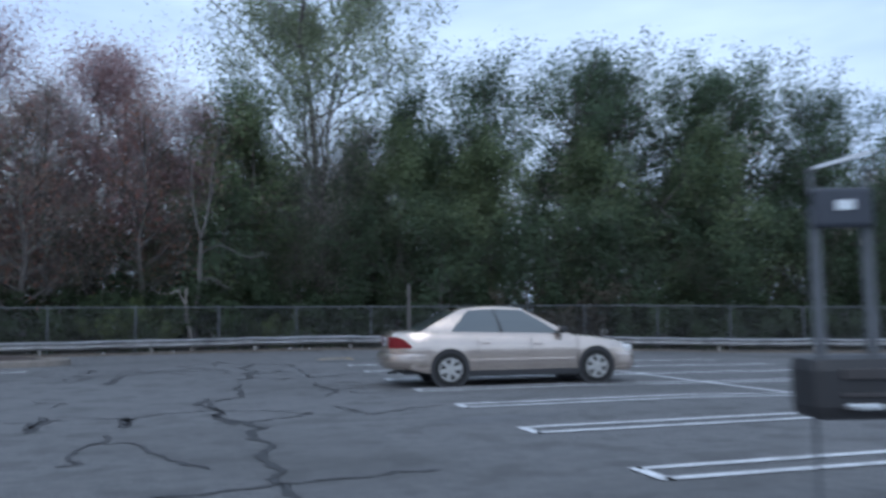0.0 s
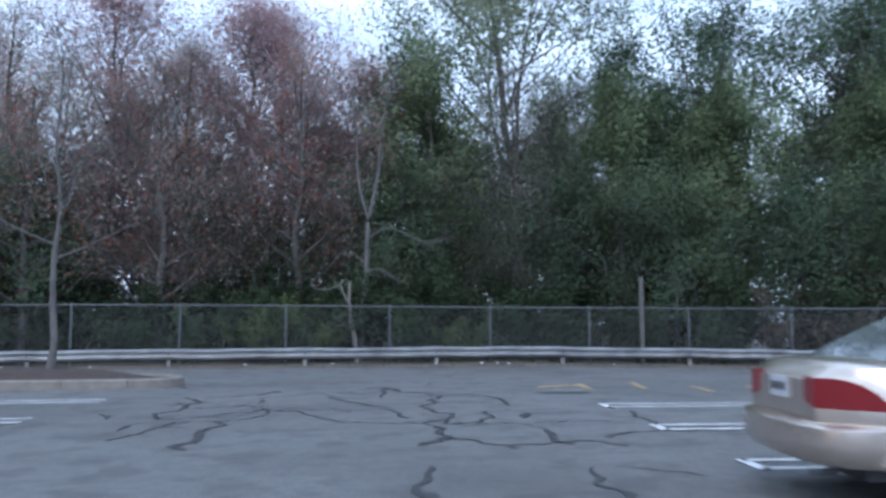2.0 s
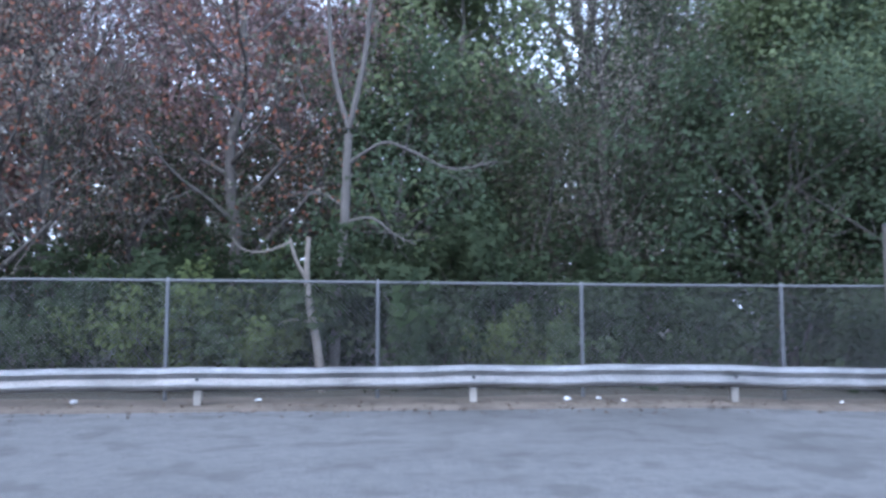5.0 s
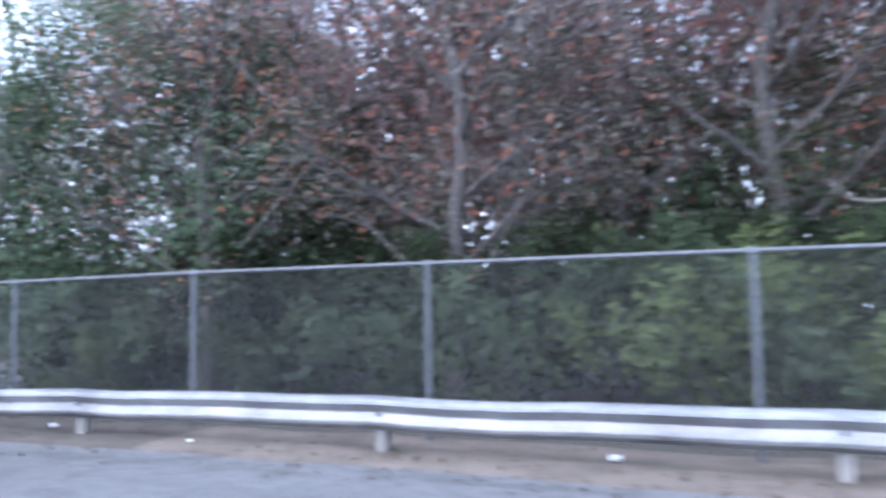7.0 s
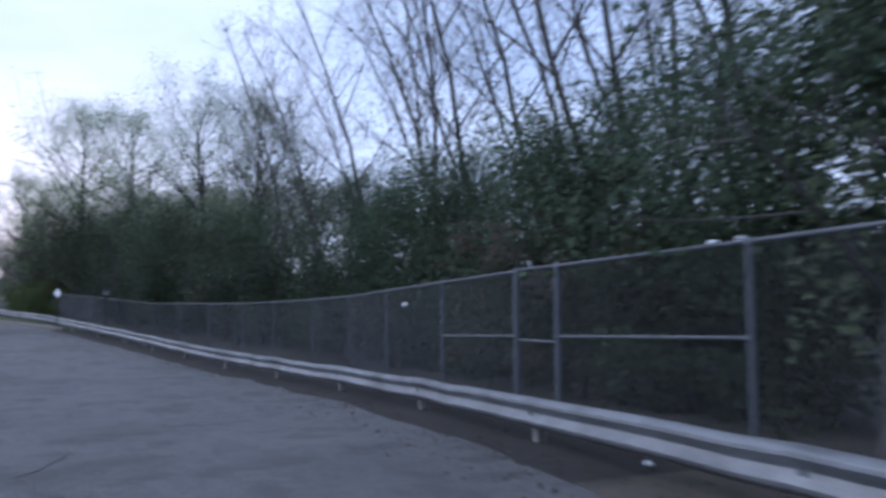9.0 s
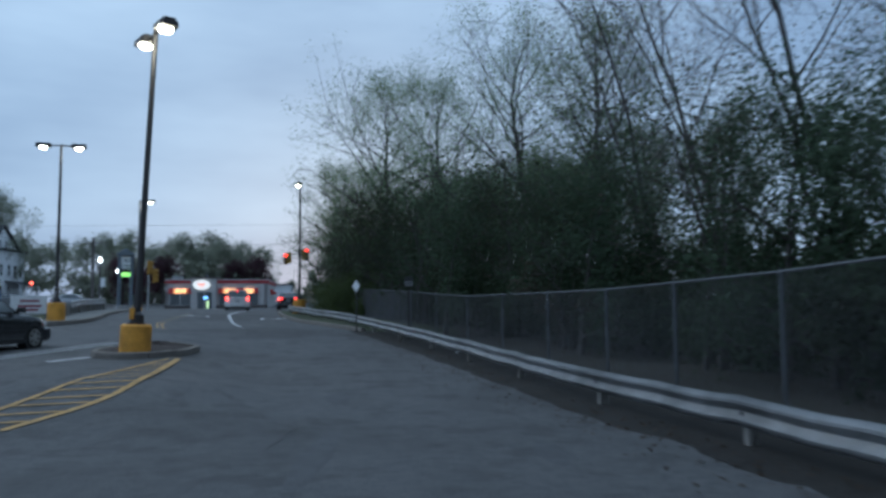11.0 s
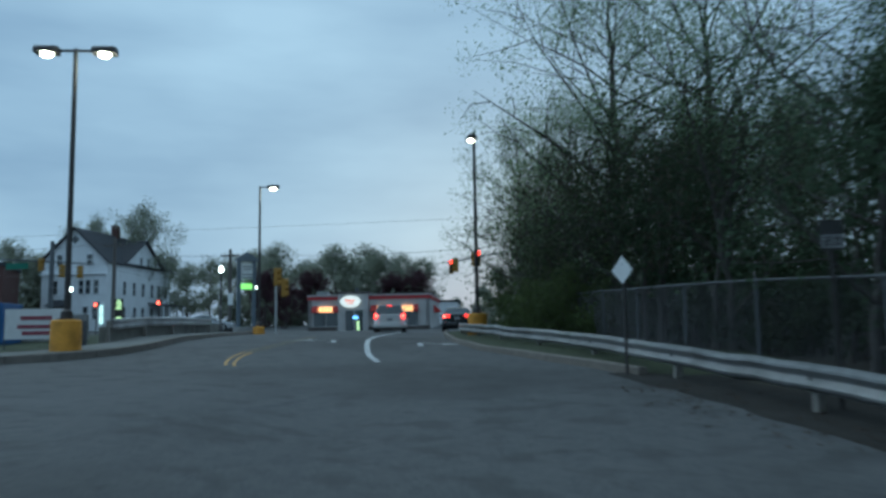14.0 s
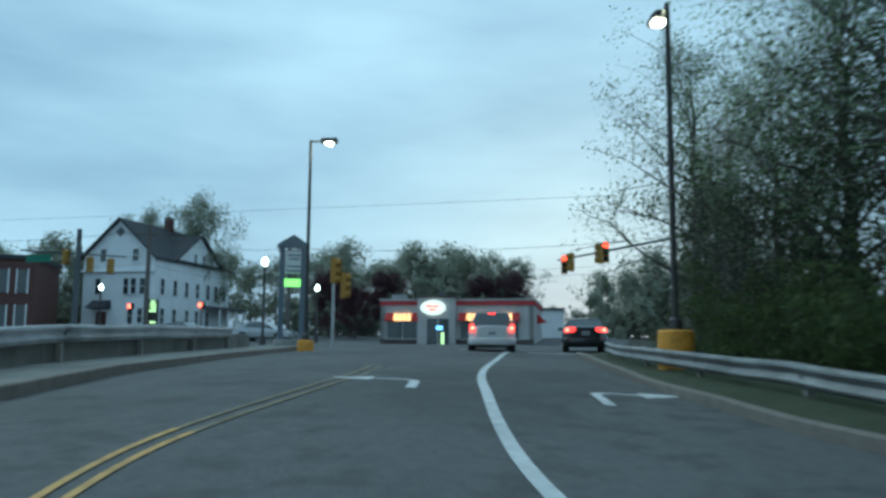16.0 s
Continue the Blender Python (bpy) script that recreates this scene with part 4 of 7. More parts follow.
turn_arrow((-61.0, 20.35), 104, 1)
turn_arrow((-60.6, 23.25), 104, -1)
for k, (a, b) in enumerate((((-40.6, 23.25), (-35.2, 22.4)), ((-41.0, 20.4), (-35.6, 19.55)), ((-41.4, 17.6), (-36.0, 16.75)))):
    painted("stall_line", [([a, b], 0.11), ([(a[0] + 0.1, a[1] + 0.4), (b[0] + 0.1, b[1] + 0.4)], 0.11)], PAINT, "white double stall line by the lamp island", "road marking")

# yellow hatched corner before the lamp island
HO = [(-27.7, 26.9), (-29.3, 27.3), (-31.15, 27.3), (-33.1, 27.0), (-34.2, 26.8), (-35.6, 26.52)]
HI = [(-27.7, 26.2), (-32.4, 26.4), (-34.2, 26.42), (-35.3, 26.46)]
painted("hatch_outline", [(curve_points(HO, 0.5), 0.11), (curve_points(HI, 0.5), 0.085)], YPAINT, "yellow outline of a hatched no-parking corner", "road marking")
ho, hi = curve_points(HO, 0.1), curve_points(HI, 0.1)
for k in range(12):
    x = -28.2 - 0.55 * k
    p = min(ho, key=lambda q: abs(q.x - x))
    q = min(hi, key=lambda w: abs(w.x - (x + 0.25)))
    painted("hatch_line", [([p, q], 0.075)], YPAINT, "yellow hatch line of a no-parking corner", "road marking")

# ---------------------------------------------------------------- sealed cracks
def crack(ctrl, w=0.05, seed=0, rough=0.16):
    """A jagged tar-filled crack that wanders about the line of its ends."""
    rng = random.Random(seed)
    pts = [Vector((*p, 0)) for p in ctrl]
    for lev in range(3):
        out = []
        for a, b in zip(pts, pts[1:]):
            d = b - a
            n = Vector((-d.y, d.x, 0))
            out += [a, a.lerp(b, rng.uniform(0.4, 0.6)) + n * rng.uniform(-rough, rough)]
        pts = out + [pts[-1]]
    widths = [w * rng.uniform(0.45, 1.25) * (1.7 if rng.random() < 0.12 else 1) for _ in pts]
    widths[0] = widths[-1] = w * 0.3
    return strip(bmesh.new(), pts, widths, 0.008)


def seal(ctrl, w=0.05, seed=0):
    return tagged(link("sealed_crack", crack(ctrl, w, seed), TAR), "black tar-sealed crack in worn asphalt", "crack", "sealed cracks")


# long cracks run down the aisle, with hairlines across and thick tar at the joints
seal([(2.75, 15.07), (2.78, 14.8), (2.93, 14.55), (3.22, 14.33), (3.42, 14.4), (3.72, 14.52)], 0.03, 61)
seal([(2.07, 15.55), (2.52, 15.59), (3.1, 15.54), (3.17, 15.29)], 0.025, 62)
seal([(2.67, 15.94), (3.1, 15.78), (3.32, 15.53), (3.5, 14.98)], 0.025, 63)
seal([(2.88, 17.31), (3.2, 17.12), (3.48, 16.78)], 0.025, 64)
seal([(-1.67, 24.94), (-1.5, 23.54), (-1.42, 23.2)], 0.08, 1)
seal([(-1.45, 23.25), (-1.66, 22.67), (-1.72, 22.05), (-1.65, 21.75)], 0.05, 2)
seal([(-1.65, 21.75), (-0.95, 21.94), (-0.81, 22.41), (-0.4, 22.54), (0.25, 22.3), (0.29, 21.93), (0.61, 21.31), (0.69, 21.08)], 0.04, 3)
seal([(0.69, 21.08), (1.6, 20.84), (1.73, 20.64), (1.84, 20.3)], 0.035, 4)
seal([(1.85, 20.36), (1.75, 19.74), (1.77, 19.28)], 0.1, 5)
seal([(1.78, 19.33), (1.57, 19.09), (1.41, 18.88)], 0.11, 6)
seal([(-1.89, 19.88), (-1.73, 20.17), (-1.6, 20.51), (-1.52, 20.92), (-1.37, 21.38)], 0.055, 7)
seal([(-1.51, 20.89), (-1.12, 20.83)], 0.04, 8)
seal([(-1.91, 20.67), (-1.91, 21.18)], 0.07, 9)
seal([(-1.91, 21.18), (-1.8, 21.4), (-0.86, 21.38)], 0.025, 10)
seal([(-0.93, 19.02), (-1.1, 19.28), (-1.05, 19.4), (-0.92, 19.53), (-0.91, 20.0), (-0.89, 20.64)], 0.11, 11)
seal([(-0.89, 20.64), (-0.76, 20.91), (-0.7, 21.0), (-0.87, 21.45)], 0.07, 12)
seal([(-0.86, 21.38), (-0.42, 21.62), (-0.28, 21.97), (-0.23, 22.47), (-0.38, 23.11), (-0.72, 23.43)], 0.04, 13)
seal([(-0.44, 22.5), (-0.26, 22.82)], 0.09, 14)
seal([(-1.4, 23.09), (-0.77, 23.33), (-0.63, 23.6), (-0.39, 24.55)], 0.03, 15)
seal([(-0.93, 24.91), (-0.49, 25.25), (-0.17, 26.16)], 0.04, 16)
seal([(-0.07, 22.45), (0.03, 22.94), (0.23, 23.13)], 0.04, 17)
seal([(0.69, 24.4), (0.94, 23.82), (1.18, 23.35), (1.26, 22.99), (1.51, 22.73)], 0.05, 18)
seal([(1.47, 26.43), (1.88, 26.28), (1.59, 24.21)], 0.07, 19)
seal([(1.89, 26.38), (1.92, 25.43), (2.57, 24.84), (3.12, 24.61), (3.46, 23.96)], 0.04, 20)
seal([(3.46, 23.96), (3.49, 23.48), (3.38, 22.7)], 0.07, 21)
seal([(0.82, 22.42), (1.42, 22.48), (1.51, 22.08)], 0.04, 22)
seal([(1.51, 22.08), (1.59, 21.93), (1.63, 21.29)], 0.07, 23)
seal([(2.56, 24.53), (2.25, 23.64), (2.29, 23.2), (2.0, 22.77), (2.02, 22.45), (2.12, 21.85), (2.3, 21.65), (1.96, 20.97), (1.75, 20.71)], 0.06, 24)
seal([(2.29, 23.2), (2.69, 23.33), (3.02, 23.47), (3.99, 23.82)], 0.03, 25)
seal([(2.1, 20.95), (2.01, 20.64), (2.46, 20.64), (2.66, 21.06), (2.79, 21.32), (2.74, 21.63), (2.93, 21.97)], 0.055, 26)
seal([(2.93, 21.97), (3.22, 22.03), (3.96, 22.18)], 0.025, 27)
seal([(2.02, 20.57), (2.77, 20.53), (2.96, 20.4), (3.08, 19.82)], 0.03, 28)
seal([(3.08, 19.82), (3.03, 19.42), (2.93, 19.11), (2.89, 18.82), (3.0, 18.66)], 0.09, 29)
seal([(1.78, 19.33), (2.0, 19.2), (2.13, 18.83), (2.32, 18.72), (2.67, 18.71), (3.09, 18.86), (3.35, 18.82), (3.52, 18.44)], 0.05, 30)
seal([(2.32, 18.72), (2.37, 18.48)], 0.06, 31)
seal([(3.35, 21.59), (3.15, 20.99)], 0.1, 32)
seal([(3.36, 21.63), (3.78, 21.53), (4.09, 21.81)], 0.03, 33)
seal([(3.14, 20.61), (3.3, 20.42), (3.85, 20.62), (4.16, 20.5)], 0.035, 34)
seal([(4.86, 21.61), (4.64, 20.97), (4.61, 20.33), (4.63, 20.06)], 0.05, 35)
seal([(3.54, 19.02), (3.79, 19.3), (4.18, 19.46), (4.72, 19.3)], 0.05, 36)
seal([(0.47, 15.16), (0.35, 13.43), (0.3, 12.51), (0.54, 11.52), (0.67, 11.12), (0.4, 10.43), (0.49, 9.75), (0.3, 9.2), (0.29, 8.67), (0.25, 8.16), (0.23, 7.81), (0.25, 7.34)], 0.09, 37)
seal([(-0.77, 12.97), (-0.76, 12.04)], 0.11, 39)
seal([(-1.0, 11.39), (-1.18, 10.61), (-1.32, 9.79), (-1.19, 9.48), (-1.41, 9.44)], 0.055, 40)
seal([(-1.15, 10.68), (-0.83, 10.64), (-0.64, 9.96), (-0.5, 9.38), (-0.21, 8.73)], 0.055, 41)
seal([(-0.72, 7.81), (-0.18, 7.8), (0.23, 7.86), (0.75, 7.84), (1.16, 7.96), (1.53, 7.86)], 0.05, 42)
seal([(-1.86, 13.56), (-1.79, 12.32), (-1.85, 11.94)], 0.1, 43)
seal([(2.03, 13.04), (2.06, 11.74), (2.79, 12.29), (3.33, 12.31)], 0.045, 44)
seal([(1.34, 17.65), (1.11, 16.28), (1.0, 15.02), (0.41, 14.5), (0.4, 13.45), (0.39, 13.07), (0.26, 12.69), (0.26, 12.19), (0.35, 11.83), (0.4, 11.58)], 0.08, 47)
seal([(0.36, 13.24), (0.0, 13.19), (-0.48, 12.98), (-0.74, 12.79), (-1.52, 13.02), (-2.27, 13.16)], 0.04, 48)
seal([(0.42, 13.12), (0.73, 12.97), (1.17, 12.64), (1.53, 12.31)], 0.04, 49)
seal([(0.54, 11.71), (0.87, 11.9), (1.51, 12.27)], 0.05, 50)
seal([(-0.74, 12.79), (-0.83, 12.5), (-0.83, 12.17), (-0.85, 11.93)], 0.12, 51)
seal([(-1.55, 13.08), (-1.84, 12.91), (-1.84, 12.57), (-1.84, 12.22)], 0.12, 52)
seal([(-1.77, 14.76), (-1.58, 15.33), (-2.1, 15.82)], 0.04, 53)
seal([(2.72, 17.37), (2.53, 16.08), (2.57, 15.21), (2.19, 14.5)], 0.06, 54)
for k in range(16):
    r = random.Random(500 + k)
    x, y = r.uniform(-3.2, 5.0), r.uniform(21, 28)
    a = r.uniform(0, math.tau)
    p, q = Vector((x, y)), Vector((x + math.cos(a) * 0.5, y + math.sin(a) * 0.5))
    seal([p, q, q + Vector((math.cos(a + 0.8), math.sin(a + 0.8))) * 0.4], r.uniform(0.02, 0.045), 600 + k)
# the drive: fine cracks and dark worn patches
for k in range(7):
    r = random.Random(300 + k)
    x = -14 - k * 3.0 + r.uniform(-1, 1)
    y = rail_y(x) - r.uniform(1.6, 9.0)
    seal([(x, y), (x - r.uniform(0.8, 2.2), y + r.uniform(-1.2, 1.2)), (x - r.uniform(2, 3.6), y + r.uniform(-1.6, 1.6))], 0.028, 400 + k)


def patch(x, y, w, h, seed):
    """A dark worn or mended blotch with a ragged rim."""
    bm = bmesh.new()
    rim = []
    for k in range(26):
        a = k * math.tau / 26
        f = 1 + 0.35 * noise.noise(Vector((math.cos(a) * 1.4, math.sin(a) * 1.4, seed)))
        px, py = x + w * f * math.cos(a), y + h * f * math.sin(a)
        rim.append(bm.verts.new((px, py, lie(px, py) + 0.0025)))
    c = bm.verts.new((x, y, lie(x, y) + 0.0025))
    for k in range(26):
        bm.faces.new((c, rim[k], rim[(k + 1) % 26]))
    tagged(link("asphalt_patch", bm, PATCH), "dark worn blotch in grey asphalt", "patch")


for x, y, w, h, s in ((3.4, 10.6, 0.9, 0.35, 2), (-45.5, 24.6, 1.2, 0.10, 7), (-31.5, 30.4, 0.8, 0.25, 11), (-26.3, 30.7, 1.6, 0.16, 12), (-21.0, 31.0, 0.9, 0.2, 13), (-22.8, 33.4, 1.3, 0.22, 14),
                      (-26.3, 33.0, 0.7, 0.14, 15), (-20.2, 33.7, 0.8, 0.2, 16), (-12.8, 34.3, 0.35, 0.05, 17), (-10.2, 33.5, 0.2, 0.04, 18), (-16.0, 32.6, 1.1, 0.2, 19), (-17.5, 30.2, 1.0, 0.12, 20)):
    patch(x, y, w, h, s)

# ---------------------------------------------------------------- kerbed islands
def island(name, outline, label, mulch_h=0.12, crown=0.08, kerb=0.14):
    """A planting bed ringed by kerb stones."""
    root = thing(name, label, "traffic island")
    pts = curve_points(outline + [outline[0]], 0.12)[:-1]
    n = len(pts)
    c = sum(pts, Vector()) / n
    bm = bmesh.new()
    ring = [[bm.verts.new((p.lerp(c, f).x, p.lerp(c, f).y, lie(p.x, p.y) + z)) for p in pts] for f, z in ((0.03, 0.06), (0.10, mulch_h - 0.02), (0.4, mulch_h + crown * 0.7), (0.75, mulch_h + crown))]
    for a, b in zip(ring, ring[1:]):
        for k in range(n):
            bm.faces.new((a[k], a[(k + 1) % n], b[(k + 1) % n], b[k]))
    bm.faces.new(ring[-1])
    bmesh.ops.recalc_face_normals(bm, faces=bm.faces)
    part("mulch", bm, MULCH, root, "dark brown bark mulch")
    step = 10
    for k in range(0, n, step):
        seg = [pts[(k + j) % n] for j in range(min(step, n - k) + 1)]
        seg[0] = seg[0].lerp(seg[1], 0.04)
        seg[-1] = seg[-1].lerp(seg[-2], 0.04)
        part("kerbstone", block_strip(bmesh.new(), seg, 0.15, -0.1, kerb, 0.025), KERB, root)
    return root


island("planting_island", [(-2.15, 27.75), (-2.6, 27.2), (-4.4, 27.15), (-7.0, 27.5), (-9.0, 27.8), (-9.4, 29.0), (-8.6, 29.8), (-5.0, 29.5), (-2.8, 28.8)],
       "planting island with granite kerb and dark mulch", 0.17, 0.2, 0.19)
place(KINDS["lot"], -4.75, 28.1, 30, 1.0, -0.25)
island("lamp_island", [(-38.85, 26.0), (-37.5, 26.2), (-36.1, 26.32), (-35.4, 25.95), (-35.3, 25.3), (-36.0, 24.6), (-37.4, 24.6), (-38.5, 25.3)],
       "kerbed mulch island round a car park lamp")

# a broken-out hollow at the end of the stalls, with a heaved lip and scraps of yellow paint
# the shadow beside the heaved lip is painted with this dark colour
LIP_SHADOW = material("shadow_dark_broken_asphalt", (0.03, 0.03, 0.031), 0.9, var=0.5, scale=9, fine=40, bump=1.0, bscale=40)
hollow = thing("pothole", "broken-out dark hollow in asphalt with scraps of yellow paint", "pothole", at=(4.88, 24.62, 0), turn=-3)


def ragged(w, h, lift, bulge, seed, at=(0, 0)):
    """A low ragged mound or sunken scrap of that half-size."""
    bm = bmesh.new()
    rings = []
    for f, z in ((1.0, 0.004), (0.72, lift * 0.7), (0.35, lift)):
        ring = []
        for k in range(22):
            a = k * math.tau / 22
            g = f * (1 + bulge * noise.noise(Vector((math.cos(a) * 1.8, math.sin(a) * 1.8, seed))))
            ring.append(bm.verts.new((at[0] + w * g * math.cos(a), at[1] + h * g * math.sin(a), max(0.003, z + 0.02 * lift * noise.noise(Vector((a, f * 3, seed)))))))
        rings.append(ring)
    for a, b in zip(rings, rings[1:]):
        for k in range(22):
            bm.faces.new((a[k], a[(k + 1) % 22], b[(k + 1) % 22], b[k]))
    bm.faces.new(rings[-1])
    bmesh.ops.recalc_face_normals(bm, faces=bm.faces)
    return bm


# nearly flat dark sheet drawn as the lip's shadow
part("hollow", ragged(0.52, 0.17, 0.006, 0.5, 3), LIP_SHADOW, hollow, "broken hollow, a flat sheet coloured as the lip's shadow")
part("lip", ragged(0.62, 0.34, 0.045, 0.4, 5, (0.15, 0.55)), ASPHALT, hollow, "heaved lip of old asphalt")
part("stain", ragged(0.55, 0.2, 0.004, 0.5, 9, (1.0, 0.15)), PATCH, hollow, "dark stain beside the hollow")
for x, y, w, h, tn in ((0.08, 1.25, 0.30, 0.06, 20), (0.55, 1.45, 0.26, 0.05, -10)):
    bm = ragged(w, h, 0.02, 0.5, x * 7)
    bmesh.ops.transform(bm, matrix=Matrix.Translation((x, y, 0.012)) @ Matrix.Rotation(radians(tn), 4, "Z"), verts=bm.verts)
    part("paint_scrap", bm, FLAKED, hollow, "scrap of flaking yellow paint")

# ---------------------------------------------------------------- kerbs and pavement of the drive
PAVE = material("dirty_concrete_pavement", (0.19, 0.19, 0.18), 0.9, var=0.35, scale=1.5, fine=40, bump=0.4, bscale=50, stain=0.5)


def kerb_run(name, ctrl, label, w=0.16, h=0.15, low=-0.15):
    root = thing(name, label, "kerb", kind="structure")
    pts = curve_points(ctrl, 0.3)
    for k in range(0, len(pts) - 1, 7):
        seg = pts[k:k + 8]
        if len(seg) > 1:
            seg = [p.copy() for p in seg]
            seg[-1] = seg[-1].lerp(seg[-2], 0.05)
            part("kerbstone", block_strip(bmesh.new(), seg, w, low, h), KERB, root)
    return root


KR = [(-49.5, 29.35), (-52, 28.15), (-55, 26.85), (-58.5, 25.4), (-62, 24.3), (-66, 23.3), (-70, 22.45), (-77, 21.2)]
kerb_run("kerb_1", KR, "weathered granite kerb along the drive")
grass_r = curve_points(KR, 0.5)
bm = bmesh.new()
rows = []
for i, p in enumerate(grass_r):
    d = Vector((0.37, 0.93, 0))
    rise = min(1.0, i / 8)
    rows.append([bm.verts.new((q.x, q.y, lie(q.x) + 0.02 + rise * (0.105 + 0.03 * noise.noise(q * 1.5) + (0.1 if k else 0)))) for k, q in enumerate((p + d * 0.06, p + d * 1.0, p + d * 2.6, p + d * 4.0))])
for a, b in zip(rows, rows[1:]):
    for k in range(3):
        bm.faces.new((a[k], b[k], b[k + 1], a[k + 1]))
bmesh.ops.recalc_face_normals(bm, faces=bm.faces)
tagged(link("grass_verge", bm, GRASS), "dull green grass strip behind the kerb", "grass", kind="structure")

KL = [(-50.2, 9.5), (-50.6, 12.0), (-51.3, 14.3), (-52.6, 15.95), (-54.4, 16.6), (-56.6, 16.35), (-59.0, 15.75), (-62.5, 14.85), (-66.5, 13.8), (-71, 12.5), (-76, 10.9), (-80, 9.2)]
kerb_run("kerb_2", KL, "granite kerb along the pavement")
bm = bmesh.new()
rows = []
for i, p in enumerate(curve_points(KL, 0.5)):
    pts = curve_points(KL, 0.5)
    d = pts[min(i + 1, len(pts) - 1)] - pts[max(i - 1, 0)]
    s = Vector((d.y, -d.x, 0)).normalized() * (-1)
    s = s if s.dot(Vector((-0.4, -0.9, 0))) > 0 or p.y < 14 else -s
    if p.y < 15 and p.x > -53:
        s = Vector((-1, -0.15, 0))
    rows.append([bm.verts.new((q.x, q.y, lie(q.x, q.y) + 0.14)) for q in (p + s * 0.06, p + s * 1.5)])
for a, b in zip(rows, rows[1:]):
    bm.faces.new((a[0], b[0], b[1], a[1]))
bmesh.ops.recalc_face_normals(bm, faces=bm.faces)
tagged(link("pavement", bm, PAVE), "grey concrete pavement beside the drive", "pavement", kind="structure")
bm = bmesh.new()
rows = [[bm.verts.new((x, y, lie(x, y) + 0.10 + 0.05 * noise.noise(Vector((x, y, 0)) * 0.5))) for y in (-12, -4, 2, 6, ymax)] for x, ymax in
        ((-52.0, 11.5), (-53.5, 14.2), (-56, 15.1), (-60, 14.3), (-64, 13.1), (-70, 11.3), (-76, 9.5), (-79, 8.2))]
for a, b in zip(rows, rows[1:]):
    for k in range(4):
        bm.faces.new((a[k], b[k], b[k + 1], a[k + 1]))
bmesh.ops.recalc_face_normals(bm, faces=bm.faces)
tagged(link("grass_bank", bm, GRASS), "dull grass bank behind the pavement", "grass", kind="structure")

# guard rail along the pavement, on dark timber posts
RL = [(-57.0, 14.9), (-59.2, 14.3), (-62.5, 13.4), (-66.5, 12.3), (-71, 11.0), (-75.2, 9.7)]


def rail_top_2(x):
    return lie(x, 14) + 0.14 + 0.66


guard_rail("guard_rail", RL, "galvanised W-beam guard rail beside the pavement", rail_top_2, span=3.81, flip=False, base=0.1, seed=9)

WALLC = material("weathered_low_wall_concrete", (0.19, 0.185, 0.17), 0.9, var=0.4, scale=2, fine=35, bump=0.5, bscale=40, stain=0.6)
base_wall = thing("retaining_wall", "low weathered concrete wall under the pavement guard rail", "wall")
wpts = [p + Vector((-0.08, -0.3, 0)) for p in curve_points(RL, 0.4)]
for k in range(0, len(wpts) - 1, 8):
    seg = [p.copy() for p in wpts[k:k + 9]]
    if len(seg) > 1:
        seg[-1] = seg[-1].lerp(seg[-2], 0.04)
        part("block", block_strip(bmesh.new(), seg, 0.22, -0.1, 0.58, 0.02), WALLC, base_wall)

# ---------------------------------------------------------------- lamps
LAMP = glow("lamp_glow", (1.0, 0.88, 0.64), 24.0)
GLOBE = glow("globe_glow", (1.0, 0.97, 0.88), 9.0)


def lamp_head(parent, m):
    """A shoebox head on a short arm, lit from a bowed lens beneath."""
    arm = boxed((0.5, 0.06, 0.06), (0.25, 0, 0), bevel=0.01)
    bmesh.ops.transform(arm, matrix=m, verts=arm.verts)
    part("arm", arm, POLE, parent)
    hd = bmesh.new()
    loft(hd, [[(x, y * s, z) for y, z in ((-0.2, -0.08), (-0.2, 0.02), (-0.14, 0.09), (0.14, 0.09), (0.2, 0.02), (0.2, -0.08))] for x, s in ((0.42, 0.7), (0.5, 1), (0.95, 1), (1.02, 0.75))])
    bmesh.ops.transform(hd, matrix=m, verts=hd.verts)
    head = part("head", hd, POLE, parent)
    ln = bmesh.new()
    lathe(ln, [(0.16, -0.08), (0.155, -0.11), (0.12, -0.15), (0.05, -0.175)], 16, at=(0.72, 0, 0))
    bmesh.ops.transform(ln, matrix=m, verts=ln.verts)
    part("lens", ln, LAMP, head, "glowing warm lamp lens", smooth=True)


def lot_lamp(x, y, top, drum, heads, label, drum_h=0.75, drum_r=0.36, r=0.075):
    z = lie(x, y) + drum
    root = thing("street_lamp", label, "street lamp", "car park lamps", at=(x, y, z))
    h = top - z
    bm = bmesh.new()
    lathe(bm, [(drum_r * 1.02, -0.2), (drum_r, drum_h - 0.04), (drum_r - 0.04, drum_h)], 28)
    part("base", bm, DRUM, root, "yellow painted concrete footing", smooth=False)
    part("base_plate", boxed((0.3, 0.3, 0.03), (0, 0, drum_h + 0.015)), POLE, root)
    part("base_cover", lathe(bmesh.new(), [(0.15, drum_h + 0.03), (0.14, drum_h + 0.2), (r, drum_h + 0.26)], 14), POLE, root, smooth=True)
    part("pole", rod(bmesh.new(), (0, 0, drum_h + 0.03), (0, 0, h), r, r * 0.72, 14), POLE, root, smooth=True)
    for a in heads:
        lamp_head(root, Matrix.Translation((0, 0, h - 0.05)) @ Matrix.Rotation(radians(a), 4, "Z"))
    li = bpy.data.lights.new("lamp_light", "POINT")
    li.energy, li.color, li.shadow_soft_size = 60, (1.0, 0.86, 0.62), 0.2
    lo = new("lamp_light", li)
    a = radians(heads[0])
    lo.location = (x + 0.72 * math.cos(a), y + 0.72 * math.sin(a), top - 0.35)
    return root


